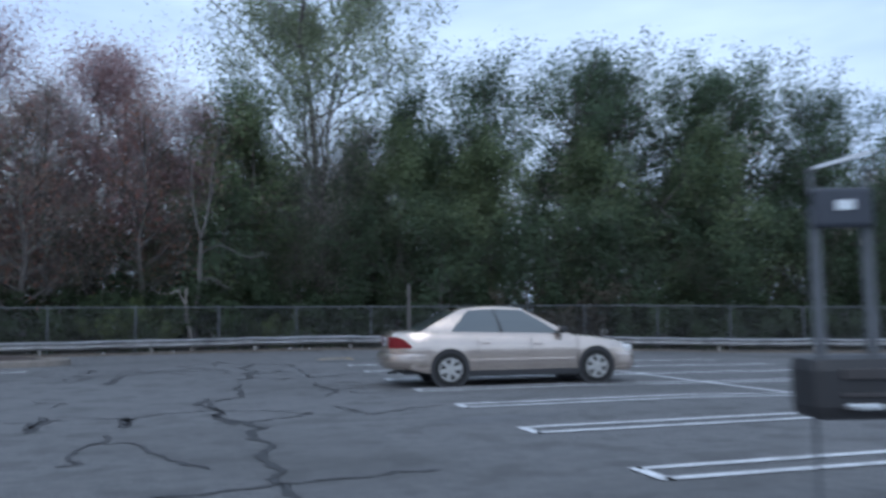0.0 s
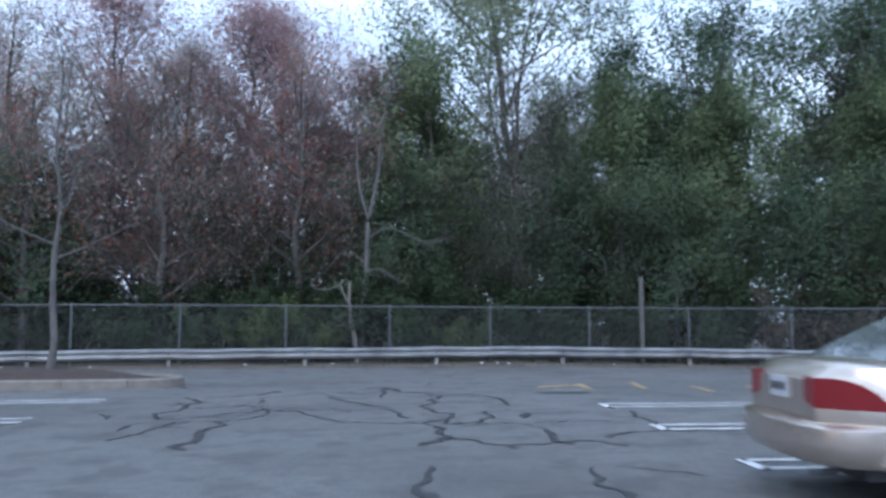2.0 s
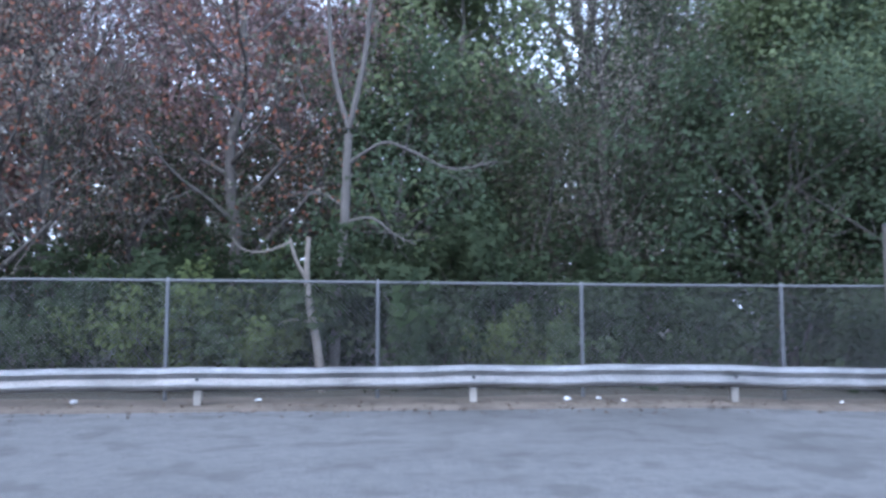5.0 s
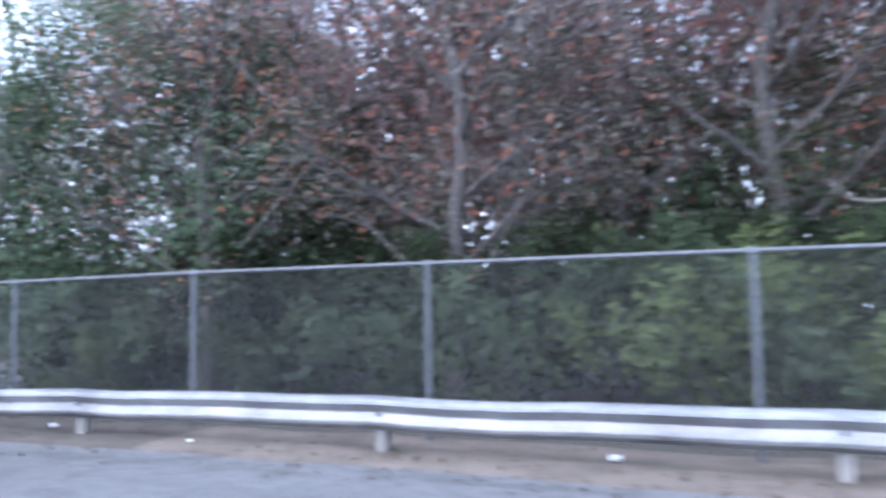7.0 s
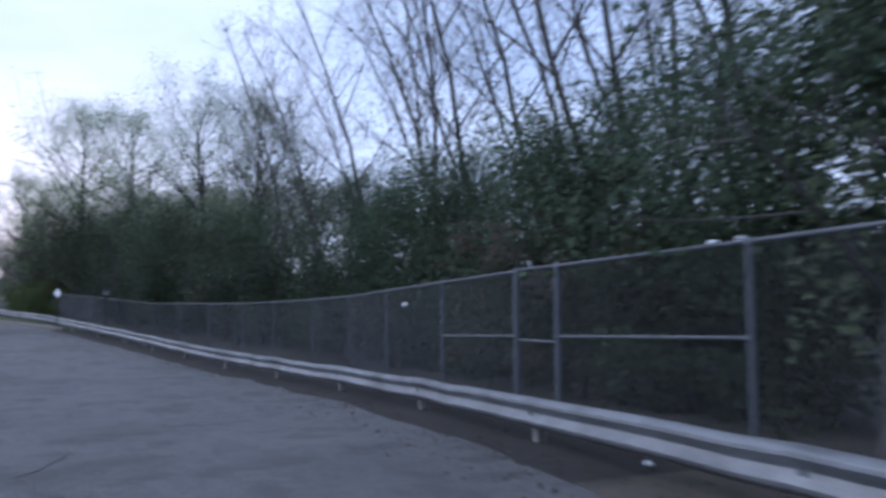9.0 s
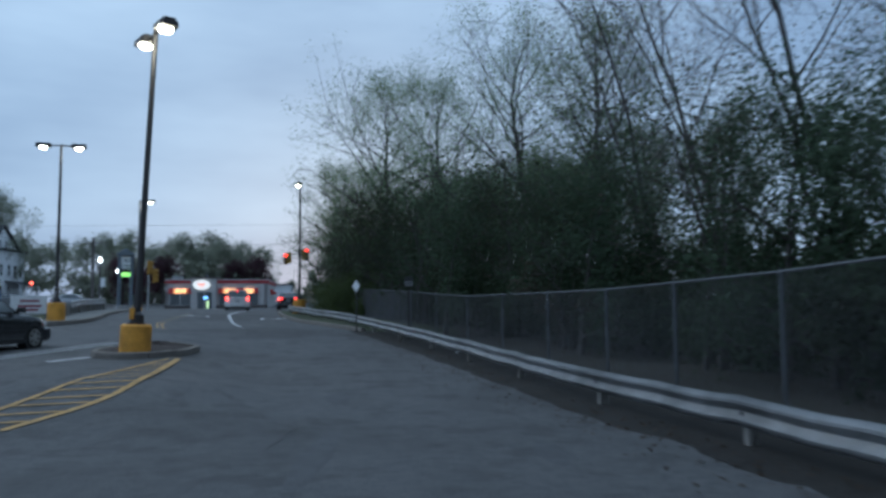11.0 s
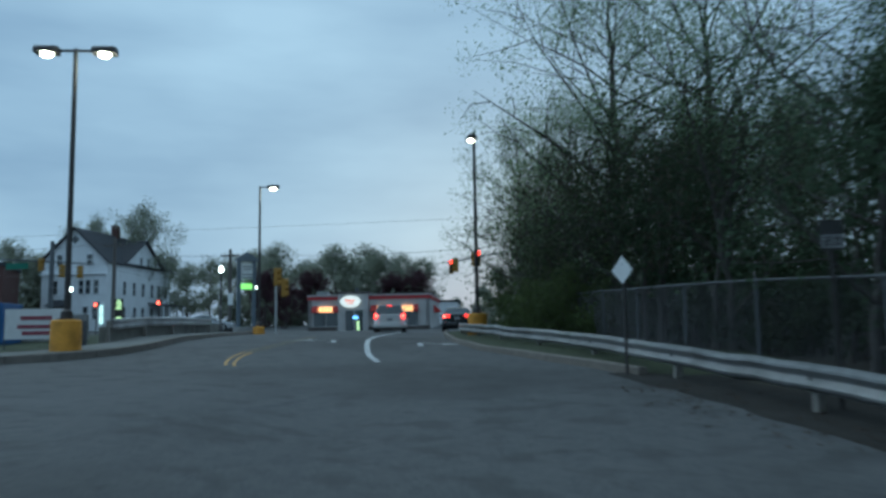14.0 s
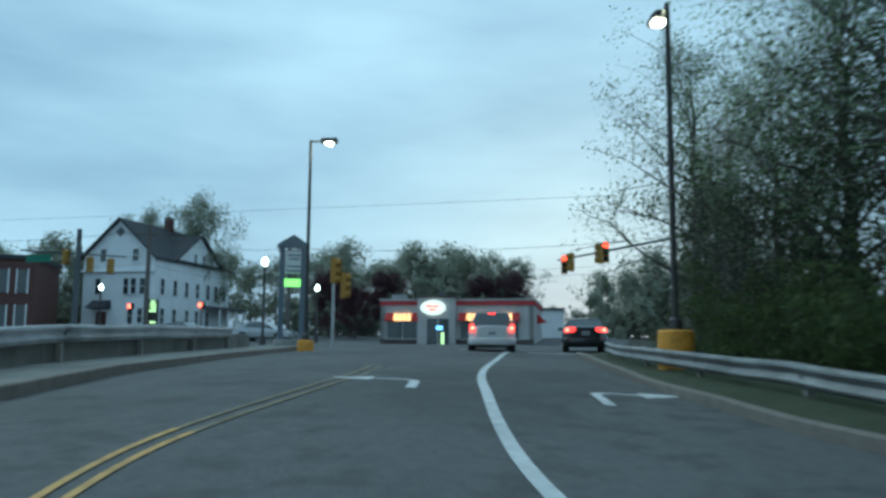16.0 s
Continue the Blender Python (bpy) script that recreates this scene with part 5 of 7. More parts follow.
near_lamp = lot_lamp(-35.75, 25.55, 7.3, 0.2, (35, 215), "double-headed car park lamp on a yellow concrete footing, lit", 0.5, 0.32, 0.075)
near_lamp.matrix_world = near_lamp.matrix_world @ Matrix.Rotation(radians(-2.4), 4, "X")
part("access_box", boxed((0.09, 0.09, 0.24), (0.14, -0.06, 0.72), bevel=0.01), DRUM, near_lamp, "small yellow box on the pole")
lot_lamp(-53.75, 15.75, 8.6, 0.14, (105, 285), "double-headed lamp on a yellow footing by the pavement, lit", 0.75)
lot_lamp(-65.7, 24.4, 8.9, 0.15, (195,), "tall lamp with one lit head among the branches", 0.85)
lot_lamp(-75.75, 11.5, 9.25, 0.10, (95,), "tall lamp with one lit head behind the guard rail", 0.28, 0.3)


def globe_lamp(x, y, top, label):
    z = lie(x, y)
    root = thing("street_lamp", label, "street lamp", "globe lamps", at=(x, y, z))
    h = top - z
    part("post", lathe(bmesh.new(), [(0.16, 0), (0.15, 0.5), (0.07, 0.6), (0.055, h - 0.34), (0.09, h - 0.3), (0.06, h - 0.24)], 12), POLE, root, smooth=True)
    part("globe", lathe(bmesh.new(), [(0.07, h - 0.24), (0.12, h - 0.16), (0.135, h - 0.06), (0.10, h + 0.06), (0.04, h + 0.14)], 16), GLOBE, root, "glowing white globe", smooth=True)
    part("finial", lathe(bmesh.new(), [(0.04, h + 0.14), (0.025, h + 0.2), (0.005, h + 0.27)], 8), POLE, root)


globe_lamp(-82.8, 6.0, 5.6, "black post with a lit white globe")
globe_lamp(-99.3, 1.2, 5.6, "black post with a lit white globe across the street")
globe_lamp(-96.0, -13.5, 5.6, "black post with a lit white globe before the house")

# ---------------------------------------------------------------- road signs and litter
SIGNBACK = material("bare_aluminium_sign_back", (0.78, 0.79, 0.80), 0.6, 0.05, var=0.12, scale=4)
WHITEP = material("white_plastic", (0.7, 0.71, 0.72), 0.5, var=0.15, scale=6)


def road_sign(x, y, top, plate, turn, label, mat=SIGNBACK, post=0.03):
    z = lie(x, y)
    root = thing("road_sign", label, "road sign", at=(x, y, z), turn=turn)
    h = top - z
    part("post", boxed((0.05, 0.03, h + 0.3), (0, 0.025, (h - 0.3) / 2 + 0.0), bevel=0.006), POLE, root)
    part("plate", plate(h), mat, root)
    for zz in (h - 0.15, h - 0.5):
        part("bolt", rod(bmesh.new(), (0, -0.012, zz), (0, -0.004, zz), 0.012, n=8), GALVPOST, root)
    return root


def diamond(h):
    bm = boxed((0.34, 0.006, 0.34), (0, 0, 0), Matrix.Rotation(radians(45), 4, "Y"))
    bmesh.ops.translate(bm, vec=(0, 0, h - 0.24), verts=bm.verts)
    return bm


road_sign(-49.5, 29.08, 2.39, diamond, 44, "diamond road sign seen from its bare metal back")
small = road_sign(-45.15, 31.2, 2.3, lambda h: boxed((0.28, 0.006, 0.34), (0, 0, h - 0.17)), 100, "rectangular road sign on a thin post before the fence", material("faded_brown_sign", (0.05, 0.05, 0.05), 0.6, var=0.3, scale=6))
part("lower_panel", boxed((0.25, 0.004, 0.15), (0, -0.006, 2.3 - lie(-45.15, 31.2) - 0.24)), material("grimy_sign_face", (0.27, 0.275, 0.28), 0.6, var=0.4, scale=8), small, "pale lower half of the sign face")
num = bmesh.new()
zc = 2.3 - lie(-45.15, 31.2) - 0.24
for dx, dz, w, h in ((-0.055, 0.04, 0.07, 0.018), (-0.029, 0.02, 0.018, 0.04), (-0.055, 0.0, 0.07, 0.018), (-0.081, -0.02, 0.018, 0.04), (-0.055, -0.04, 0.07, 0.018),
                     (0.055, 0.04, 0.07, 0.018), (0.055, -0.04, 0.07, 0.018), (0.029, 0.0, 0.018, 0.08), (0.081, 0.0, 0.018, 0.08)):
    box(num, (w, 0.003, h), (dx, -0.0105, zc + dz))
part("numerals", num, POLE, small, "dark numerals reading 20")
road_sign(-88.5, 4.0, 4.4, lambda h: boxed((0.6, 0.006, 0.8), (0, 0, h - 0.4)), 60, "plain metal road sign back beside the street")


def litter(x, y, z, s, seed, label, mat=None, name="litter"):
    """A crumpled bag or cup."""
    bm = bmesh.new()
    bmesh.ops.create_icosphere(bm, subdivisions=2, radius=s)
    for v in bm.verts:
        v.co = Vector((v.co.x * 1.4, v.co.y, v.co.z * 0.7)) * (1 + 0.5 * noise.noise(v.co * (2.2 / s) * 0.5 + Vector((seed, 0, 0))))
    bmesh.ops.translate(bm, vec=(x, y, z), verts=bm.verts)
    return tagged(link(name, bm, mat or WHITEP), label, "litter")


rl = random.Random(77)
for x, dy in ((5.6, 0.15), (6.1, 0.25), (6.35, -0.1), (-1.3, 0.2), (-5.5, -0.2), (-8.0, 0.3), (-9.1, -0.35), (1.2, 0.3), (9.6, 0.1), (-13.2, 0.3), (-40, 0.4)):
    s = rl.uniform(0.02, 0.045)
    litter(x, rail_y(x) + dy, lie(x) + 0.05 + s * 0.5, s, x, "crumpled white litter on the verge under the rail")
for x in (-12.9, -12.55):
    litter(x, fence_line(x), fence_top(x) + 0.03, 0.035, x * 3, "scrap of white plastic caught on the fence top")
litter(-21.2, fence_line(-21.2) - 0.02, fence_top(-21.2) - 0.3, 0.055, 4, "torn white plastic bag caught in the fence")
# a forked pale tree and a broken snag behind the fence
def limbed(name, label, cat, at, bark, limbs, twig_seed, twigs=5):
    """A bare tree from its main limbs, each (points, first radius, last radius), with fine twigs along the upper ones."""
    rng = np.random.default_rng(twig_seed)
    root = thing(name, label, cat, at=at)
    thin = []
    for pts, ra, rb in limbs:
        line = curve_points(pts, 0.16)
        n = len(line) - 1
        rings = []
        for k, p in enumerate(line):
            d = (line[min(k + 1, n)] - line[max(k - 1, 0)]).normalized()
            u = d.cross(Vector((0, 1, 0.001))).normalized()
            v = d.cross(u)
            r = (ra + (rb - ra) * k / n) * (1 + 0.12 * noise.noise(p * 2.3))
            rings.append([p + u * r * math.cos(q * math.tau / 8) + v * r * math.sin(q * math.tau / 8) for q in range(8)])
        part("trunk" if ra > 0.075 else "bough", loft(bmesh.new(), rings), bark, root, smooth=True)
        if ra > 0.075:
            continue
        for m in range(int(twigs * n * 0.16)):
            k = int(rng.uniform(0.3, 1.0) * n)
            d = np.array(line[min(k + 1, n)] - line[max(k - 1, 0)])
            d = d / np.linalg.norm(d) + rng.normal(0, 0.55, 3)
            p = np.array(line[k])
            for q in range(3):
                e = p + d / np.linalg.norm(d) * rng.uniform(0.15, 0.4)
                thin.append((p, e, 0.009 - 0.0025 * q, 0.0065 - 0.0025 * q))
                d = d + rng.normal(0, 0.35, 3) + np.array([0, 0, 0.2])
                p = e
    if thin:
        V, Q = join_tubes([(thin, 3)])
        tagged(raw_mesh("twigs", V, Q, bark, root), kind="stuff")
    return root


limbed("tree", "pale grey tree forking into two upright limbs with drooping boughs", "tree", (2.42, 38.0, -0.1), GREYBARK, [
    ([(-0.15, 0, 0), (-0.12, 0, 1.5), (0.0, 0, 2.6), (0.04, 0, 3.8), (0.08, 0, 4.9)], 0.105, 0.08),
    ([(0.08, 0, 4.9), (-0.12, 0.1, 5.6), (-0.28, 0.2, 6.6), (-0.35, 0.2, 8.0), (-0.5, 0.3, 9.6)], 0.055, 0.018),
    ([(0.08, 0, 4.9), (0.22, -0.1, 5.5), (0.4, -0.1, 6.5), (0.55, 0.0, 8.2), (0.9, 0.1, 10.0)], 0.06, 0.018),
    ([(0.06, 0, 4.2), (0.7, -0.4, 4.55), (1.2, -0.5, 4.4), (2.0, -0.6, 4.05), (2.9, -0.7, 4.25)], 0.035, 0.012),
    ([(0.03, 0, 3.1), (0.5, -0.4, 3.15), (0.9, -0.5, 2.85), (1.4, -0.6, 2.6)], 0.03, 0.012),
    ([(0.0, 0, 3.4), (-0.5, 0.3, 3.7), (-1.2, 0.5, 3.65)], 0.02, 0.008)], 41)
limbed("dead_trunk", "short pale dead trunk with a broken top, behind the fence", "tree trunk", (1.85, 36.75, -0.1), PALEBARK, [
    ([(0.22, 0, 0), (0.14, 0, 0.8), (0.0, 0, 1.5), (-0.06, 0, 2.1), (-0.03, 0, 2.75)], 0.085, 0.04),
    ([(-0.04, 0, 1.95), (-0.24, -0.05, 2.3), (-0.36, -0.05, 2.72)], 0.04, 0.02),
    ([(-0.33, -0.05, 2.62), (-0.55, -0.1, 2.5), (-0.86, -0.1, 2.42), (-1.17, -0.1, 2.5), (-1.36, -0.1, 2.8)], 0.022, 0.008),
    ([(0.05, 0, 1.25), (-0.3, -0.15, 1.3), (-0.55, -0.2, 1.2)], 0.014, 0.006)], 42, 0)

# ---------------------------------------------------------------- vehicles
def car_paint(name, base, metal=0.35):
    return material(name, base, 0.24, metal, var=0.08, scale=2, fine=60, coat=0.6)


CARGLASS = material("dark_car_glass", (0.09, 0.103, 0.108), 0.04, var=0.0, spec=0.7, coat=0.35)
TYRE = material("tyre_rubber", (0.012, 0.012, 0.012), 0.9, var=0.3, scale=10)
ALLOY = material("alloy_wheel", (0.45, 0.44, 0.42), 0.4, 0.7, var=0.15, scale=8)
BLACKP = material("black_plastic", (0.02, 0.02, 0.022), 0.55, var=0.2, scale=8)
REDLENS = material("red_tail_lens", (0.17, 0.010, 0.013), 0.12, var=0.1, scale=10, coat=0.5)
CLEARLENS = material("clear_lamp_lens", (0.6, 0.6, 0.6), 0.12, var=0.05, scale=10)
PLATE = material("white_plate", (0.42, 0.43, 0.46), 0.5, var=0.1, scale=20)
BRAKE = glow("brake_light_glow", (1.0, 0.035, 0.03), 2.2)
BRAKECORE = glow("brake_light_core", (1.0, 0.14, 0.09), 5.0)


def lerp_at(x, table):
    xs = [p[0] for p in table]
    return float(np.interp(x, xs, [p[1] for p in table]))


def wheel(parent, x, y, r, side, width=0.2):
    tyre = lathe(bmesh.new(), [(r * 0.66, -width / 2), (r * 0.93, -width / 2), (r, -width / 2 + 0.03), (r, width / 2 - 0.03), (r * 0.93, width / 2), (r * 0.66, width / 2)], 32, "y", (x, y, r))
    w = part("wheel", tyre, TYRE, parent, "black tyre on an alloy rim", smooth=False)
    o = side * (width / 2 + 0.008)
    bm = lathe(bmesh.new(), [(r * 0.66, o - side * 0.05), (r * 0.66, o + side * 0.012), (r * 0.58, o + side * 0.012), (r * 0.56, o - side * 0.04), (0.02, o - side * 0.05)], 28, "y", (x, y, r))
    lathe(bm, [(r * 0.15, o - side * 0.05), (r * 0.15, o + side * 0.01), (r * 0.1, o + side * 0.02)], 14, "y", (x, y, r))
    for k in range(6):
        a = k * math.tau / 6 + 0.3
        b2 = boxed((0.075, 0.03, r * 0.5), (0, 0, r * 0.33), bevel=0.008)
        bmesh.ops.transform(b2, matrix=Matrix.Translation((x, y + o, r)) @ Matrix.Rotation(a, 4, "Y"), verts=b2.verts)
        merge(bm, b2)
    part("rim", bm, ALLOY, w)
    part("brake_disc", lathe(bmesh.new(), [(r * 0.6, o - side * 0.085), (r * 0.6, o - side * 0.08), (0.02, o - side * 0.08)], 20, "y", (x, y, r)), BLACKP, w)


def car(label, at, turn, paint, L=(2.40, 2.18), wb=2.715, W=1.785, deck=(), cabin=(), wr=0.31, sill=0.2, lit=False, tall=0.0, name="car", box_tail=False):
    """A car built about the middle of its wheelbase, facing +x. deck: (x, z) of the body's upper edge; cabin: base and roof stations."""
    root = thing(name, label, "car", at=at, turn=turn)
    rear, front = -L[0], L[1]
    ax = (-wb / 2, wb / 2)
    xs = set(np.linspace(rear, front, 40).tolist())
    arch = wr + 0.04
    for a in ax:
        xs |= {a + arch * math.cos(k * math.pi / 14) for k in range(15)}
    xs = sorted(xs)

    def half(x):
        f = min(1.0, (x - rear) / 0.62, (front - x) / 0.8)
        return W / 2 * (1 - 0.36 * (1 - max(0.0, f)) ** 2.2)

    def bottom(x):
        z = sill + (0.17 * max(0, 1 - (x - rear) / 0.85)) + (0.04 * max(0, 1 - (front - x) / 0.5))
        for a in ax:
            d = abs(x - a)
            if d < arch:
                z = max(z, wr + math.sqrt(arch * arch - d * d))
        return z

    def tuck(z):
        """The flank draws in below the rubbing strip."""
        return 1.0 - 0.05 * max(0.0, min(1.0, (0.58 - z) / 0.4)) ** 1.5

    loops = []
    for x in xs:
        w, zb, zt = half(x), bottom(x), lerp_at(x, deck)
        zb = min(zb, zt - 0.08)
        mid = min(max(0.62, zb + 0.02), zt - 0.05)
        side = [(w * tuck(zb) - 0.04, zb), (w * tuck(zb + 0.02), zb + 0.02), (w * tuck(mid), mid), (w * 0.985, zt - 0.10 if zt - 0.10 > mid else mid + 0.01), (w * 0.93, zt - 0.025), (w * 0.80, zt), (w * 0.4, zt + 0.015)]
        ring = [(x, y, z) for y, z in side] + [(x, -y, z) for y, z in side[::-1]]
        loops.append(ring)
    part("body", loft(bmesh.new(), loops), paint, root, smooth=True)
    # underside
    part("underbody", boxed((front - rear - 0.5, W - 0.35, 0.25), ((front + rear) / 2, 0, sill + 0.16)), BLACKP, root)
    for a in ax:
        for s in (1, -1):
            wl_ = lathe(bmesh.new(), [(arch + 0.005, s * (W / 2 - 0.02)), (arch + 0.005, s * (W / 2 - 0.26)), (0.02, s * (W / 2 - 0.26))], 24, "y", (a, 0, wr))
            part("wheel_arch", wl_, BLACKP, root, "black wheel well")
            wheel(root, a, s * (W / 2 - 0.115), wr, s)
    # cabin
    (rb, rbz), (rt, rtz), (ft, ftz), (fb, fbz) = cabin
    wb_, wt = W / 2 * 0.90, W / 2 * 0.66

    def shell(u, v, s):
        """A point of the cabin's side: u from rear to front, v from belt to roof."""
        xb, zb_ = rb + (fb - rb) * u, rbz + (fbz - rbz) * u - 0.09
        xt, zt_ = rt + (ft - rt) * u, rtz + (ftz - rtz) * u + 0.035 * math.sin(math.pi * u)
        vv = v ** 0.92
        return Vector((xb + (xt - xb) * v, s * (wb_ + (wt - wb_) * v ** 1.35), zb_ + (zt_ - zb_) * vv))

    N, Mv = 14, 6
    bm = bmesh.new()
    grid = {}
    for s in (1, -1):
        for i in range(N + 1):
            for j in range(Mv + 1):
                grid[s, i, j] = bm.verts.new(shell(i / N, j / Mv, s))
        for i in range(N):
            for j in range(Mv):
                q = (grid[s, i, j], grid[s, i + 1, j], grid[s, i + 1, j + 1], grid[s, i, j + 1])
                bm.faces.new(q if s > 0 else q[::-1])
    for i in range(N):
        a, b = grid[1, i, Mv], grid[1, i + 1, Mv]
        c, d = grid[-1, i + 1, Mv], grid[-1, i, Mv]
        ca = bm.verts.new((a.co + d.co) / 2 + Vector((0, 0, 0.03)))
        cb = bm.verts.new((b.co + c.co) / 2 + Vector((0, 0, 0.03)))
        bm.faces.new((a, b, cb, ca))
        bm.faces.new((ca, cb, c, d))
    for i in (0, N):
        for j in range(Mv):
            q = (grid[1, i, j], grid[1, i, j + 1], grid[-1, i, j + 1], grid[-1, i, j])
            bm.faces.new(q)
    bmesh.ops.remove_doubles(bm, verts=bm.verts, dist=0.001)
    bmesh.ops.recalc_face_normals(bm, faces=bm.faces)
    part("cabin", bm, paint, root, smooth=True)

    def pane(u0, u1, v0, v1, s, slant0=0.0, slant1=0.0):
        bm = bmesh.new()
        rows = []
        for i in range(7):
            row = []
            for j in range(5):
                v = v0 + (v1 - v0) * j / 4
                a0, a1 = u0 + slant0 * (j / 4), u1 + slant1 * (j / 4)
                p = shell(a0 + (a1 - a0) * i / 6, v, s)
                row.append(bm.verts.new(p + Vector((0, s * 0.008, 0.003))))
            rows.append(row)
        for a, b in zip(rows, rows[1:]):
            for k in range(4):
                bm.faces.new((a[k], b[k], b[k + 1], a[k + 1]))
        bmesh.ops.recalc_face_normals(bm, faces=bm.faces)
        return bm

    for s in (1, -1):
        part("side_window", pane(0.20, 0.525, 0.13, 0.90, s, -0.03, 0.0), CARGLASS, root, "dark tinted side window")
        part("side_window", pane(0.545, 0.93, 0.13, 0.90, s, 0.0, 0.02), CARGLASS, root, "dark tinted side window")
        part("pillar", pane(0.525, 0.545, 0.12, 0.91, s), BLACKP, root, "black door pillar")

    def end_glass(u, push):
        bm = bmesh.new()
        rows = []
        for j in range(6):
            v = 0.07 + 0.85 * j / 5
            p = shell(u, v, 1)
            row = []
            for i in range(9):
                f = i / 8 * 2 - 1
                row.append(bm.verts.new((p.x + push * (1.0 + 0.9 * (1 - f * f)), p.y * f * 0.93, p.z + 0.012)))
            rows.append(row)
        for a, b in zip(rows, rows[1:]):
            for k in range(8):
                bm.faces.new((a[k], a[k + 1], b[k + 1], b[k]))
        bmesh.ops.recalc_face_normals(bm, faces=bm.faces)
        return bm

    part("rear_window", end_glass(0.0, -0.014), CARGLASS, root, smooth=True)
    part("windscreen", end_glass(1.0, 0.014), CARGLASS, root, smooth=True)
    # trim
    for s in (1, -1):
        yb = s * (W / 2 + 0.004)
        for x in (-0.86, 0.12, 1.0):
            if rear + 0.6 < x < front - 0.8:
                part("door_gap", boxed((0.008, 0.006, 0.50), (x, yb * 0.996, 0.60)), BLACKP, root)
        for x in (-0.62, 0.36):
            part("door_handle", boxed((0.16, 0.03, 0.03), (x - 0.1, yb * 0.992, lerp_at(x, deck) - 0.17), bevel=0.01), paint, root)
        part("side_moulding", boxed((wb - 2 * arch - 0.1, 0.02, 0.05), (0, yb, 0.46), bevel=0.008), paint, root)
        part("rocker", boxed((wb - 2 * arch, 0.03, 0.11), (0, s * (W / 2 * 0.95), sill + 0.03)), BLACKP, root)
        m = boxed((0.12, 0.2, 0.13), (fb - 0.32, s * (W / 2 + 0.07), fbz + 0.07), bevel=0.035)
        part("door_mirror", m, BLACKP, root, "black door mirror")
        hl = boxed((0.22, 0.34, 0.12), (front - 0.20, s * (W / 2 - 0.34), lerp_at(front - 0.2, deck) - 0.10), Matrix.Rotation(radians(-s * 16), 4, "Z"), bevel=0.03)
        part("headlight", hl, CLEARLENS, root, "clear headlight")
        # tail lamp wraps the corner
        zt = (deck[0][1] + deck[1][1]) / 2 - 0.05
        if box_tail:
            tl = boxed((0.10, 0.17, 0.32), (rear + 0.09, s * (W / 2 - 0.14), 0.98), bevel=0.03)
        else:
            tl = bmesh.new()
            run = [(rear + d, half(rear + d) + 0.008) for d in (0.36, 0.29, 0.22, 0.15, 0.08, 0.03)] + [(rear - 0.008, half(rear) - e) for e in (0.01, 0.08, 0.16)]
            rows_ = []
            for k, (x, y) in enumerate(run):
                g = (0.18, 0.55, 0.80, 0.94, 1.0, 1.0, 1.0, 0.92, 0.82)[k]
                lo_ = zt - 0.165 + 0.02 * max(0, k - 6)
                hi_ = lo_ + 0.20 * g
                rows_.append([(x, s * y, lo_), (x, s * y, hi_), (x + 0.03, s * (y - 0.05), hi_), (x + 0.03, s * (y - 0.05), lo_)])
            loft(tl, rows_)
        lamp = part("tail_lamp", tl, BRAKE if lit else REDLENS, root, "red brake lamp, lit" if lit else "red tail lamp")
        if lit:
            cz = 0.98 if box_tail else zt - 0.07
            part("lamp_core", lathe(bmesh.new(), [(0.075, rear - 0.03), (0.06, rear - 0.045), (0.01, rear - 0.05)], 12, "x", (0, s * (W / 2 - 0.17), cz)), BRAKECORE, lamp)
    if lit:
        hb = boxed((0.03, 0.3, 0.05), (rt - 0.05, 0, rtz - 0.06))
        part("high_brake_lamp", hb, BRAKE, root, "high red brake lamp, lit")
    # bumpers and plate
    def bumper(tip, ax_x, z0, z1, sgn):
        """A moulded bumper that wraps from one wheel arch round the end to the other."""
        run = [(ax_x, 1.0), (ax_x + 0.45 * (tip - ax_x), 0.995), (tip - sgn * 0.19, 0.93), (tip - sgn * 0.06, 0.76), (tip, 0.45), (tip + sgn * 0.01, 0.0)]
        run = run + [(x, -y) for x, y in run[-2::-1]]
        loops = []
        for x, y in run:
            yy = y * W / 2
            f = 0.93
            loops.append([(x - sgn * 0.03, yy * 0.97, z0), (x + sgn * 0.015, yy * 1.012, z0 + 0.06), (x + sgn * 0.02, yy * 1.015, (z0 + z1) / 2), (x + sgn * 0.01, yy * 1.01, z1 - 0.03),
                          (x - sgn * 0.03, yy * 0.98, z1), (x - sgn * 0.14, yy * f * 0.96, z1), (x - sgn * 0.14, yy * f * 0.96, z0)])
        return loft(bmesh.new(), loops)

    part("rear_bumper", bumper(rear - 0.09, -wb / 2 - arch - 0.03, 0.33, 0.60, -1), paint, root, smooth=True)
    part("front_bumper", bumper(front + 0.03, wb / 2 + arch + 0.03, 0.22, 0.54, 1), paint, root, smooth=True)
    pz = 0.80 if not box_tail else 0.78
    pl = part("number_plate", boxed((0.015, 0.31, 0.15), (rear - 0.012, 0, pz), bevel=0.003), PLATE, root, "white plate with plain bars")
    for k in range(3):
        part("bar", boxed((0.004, 0.06, 0.06), (rear - 0.022, -0.09 + 0.09 * k, pz)), BLACKP, pl)
    part("exhaust", rod(bmesh.new(), (rear + 0.15, -0.5, 0.27), (rear - 0.02, -0.5, 0.26), 0.025), GALVPOST, root)
    return root


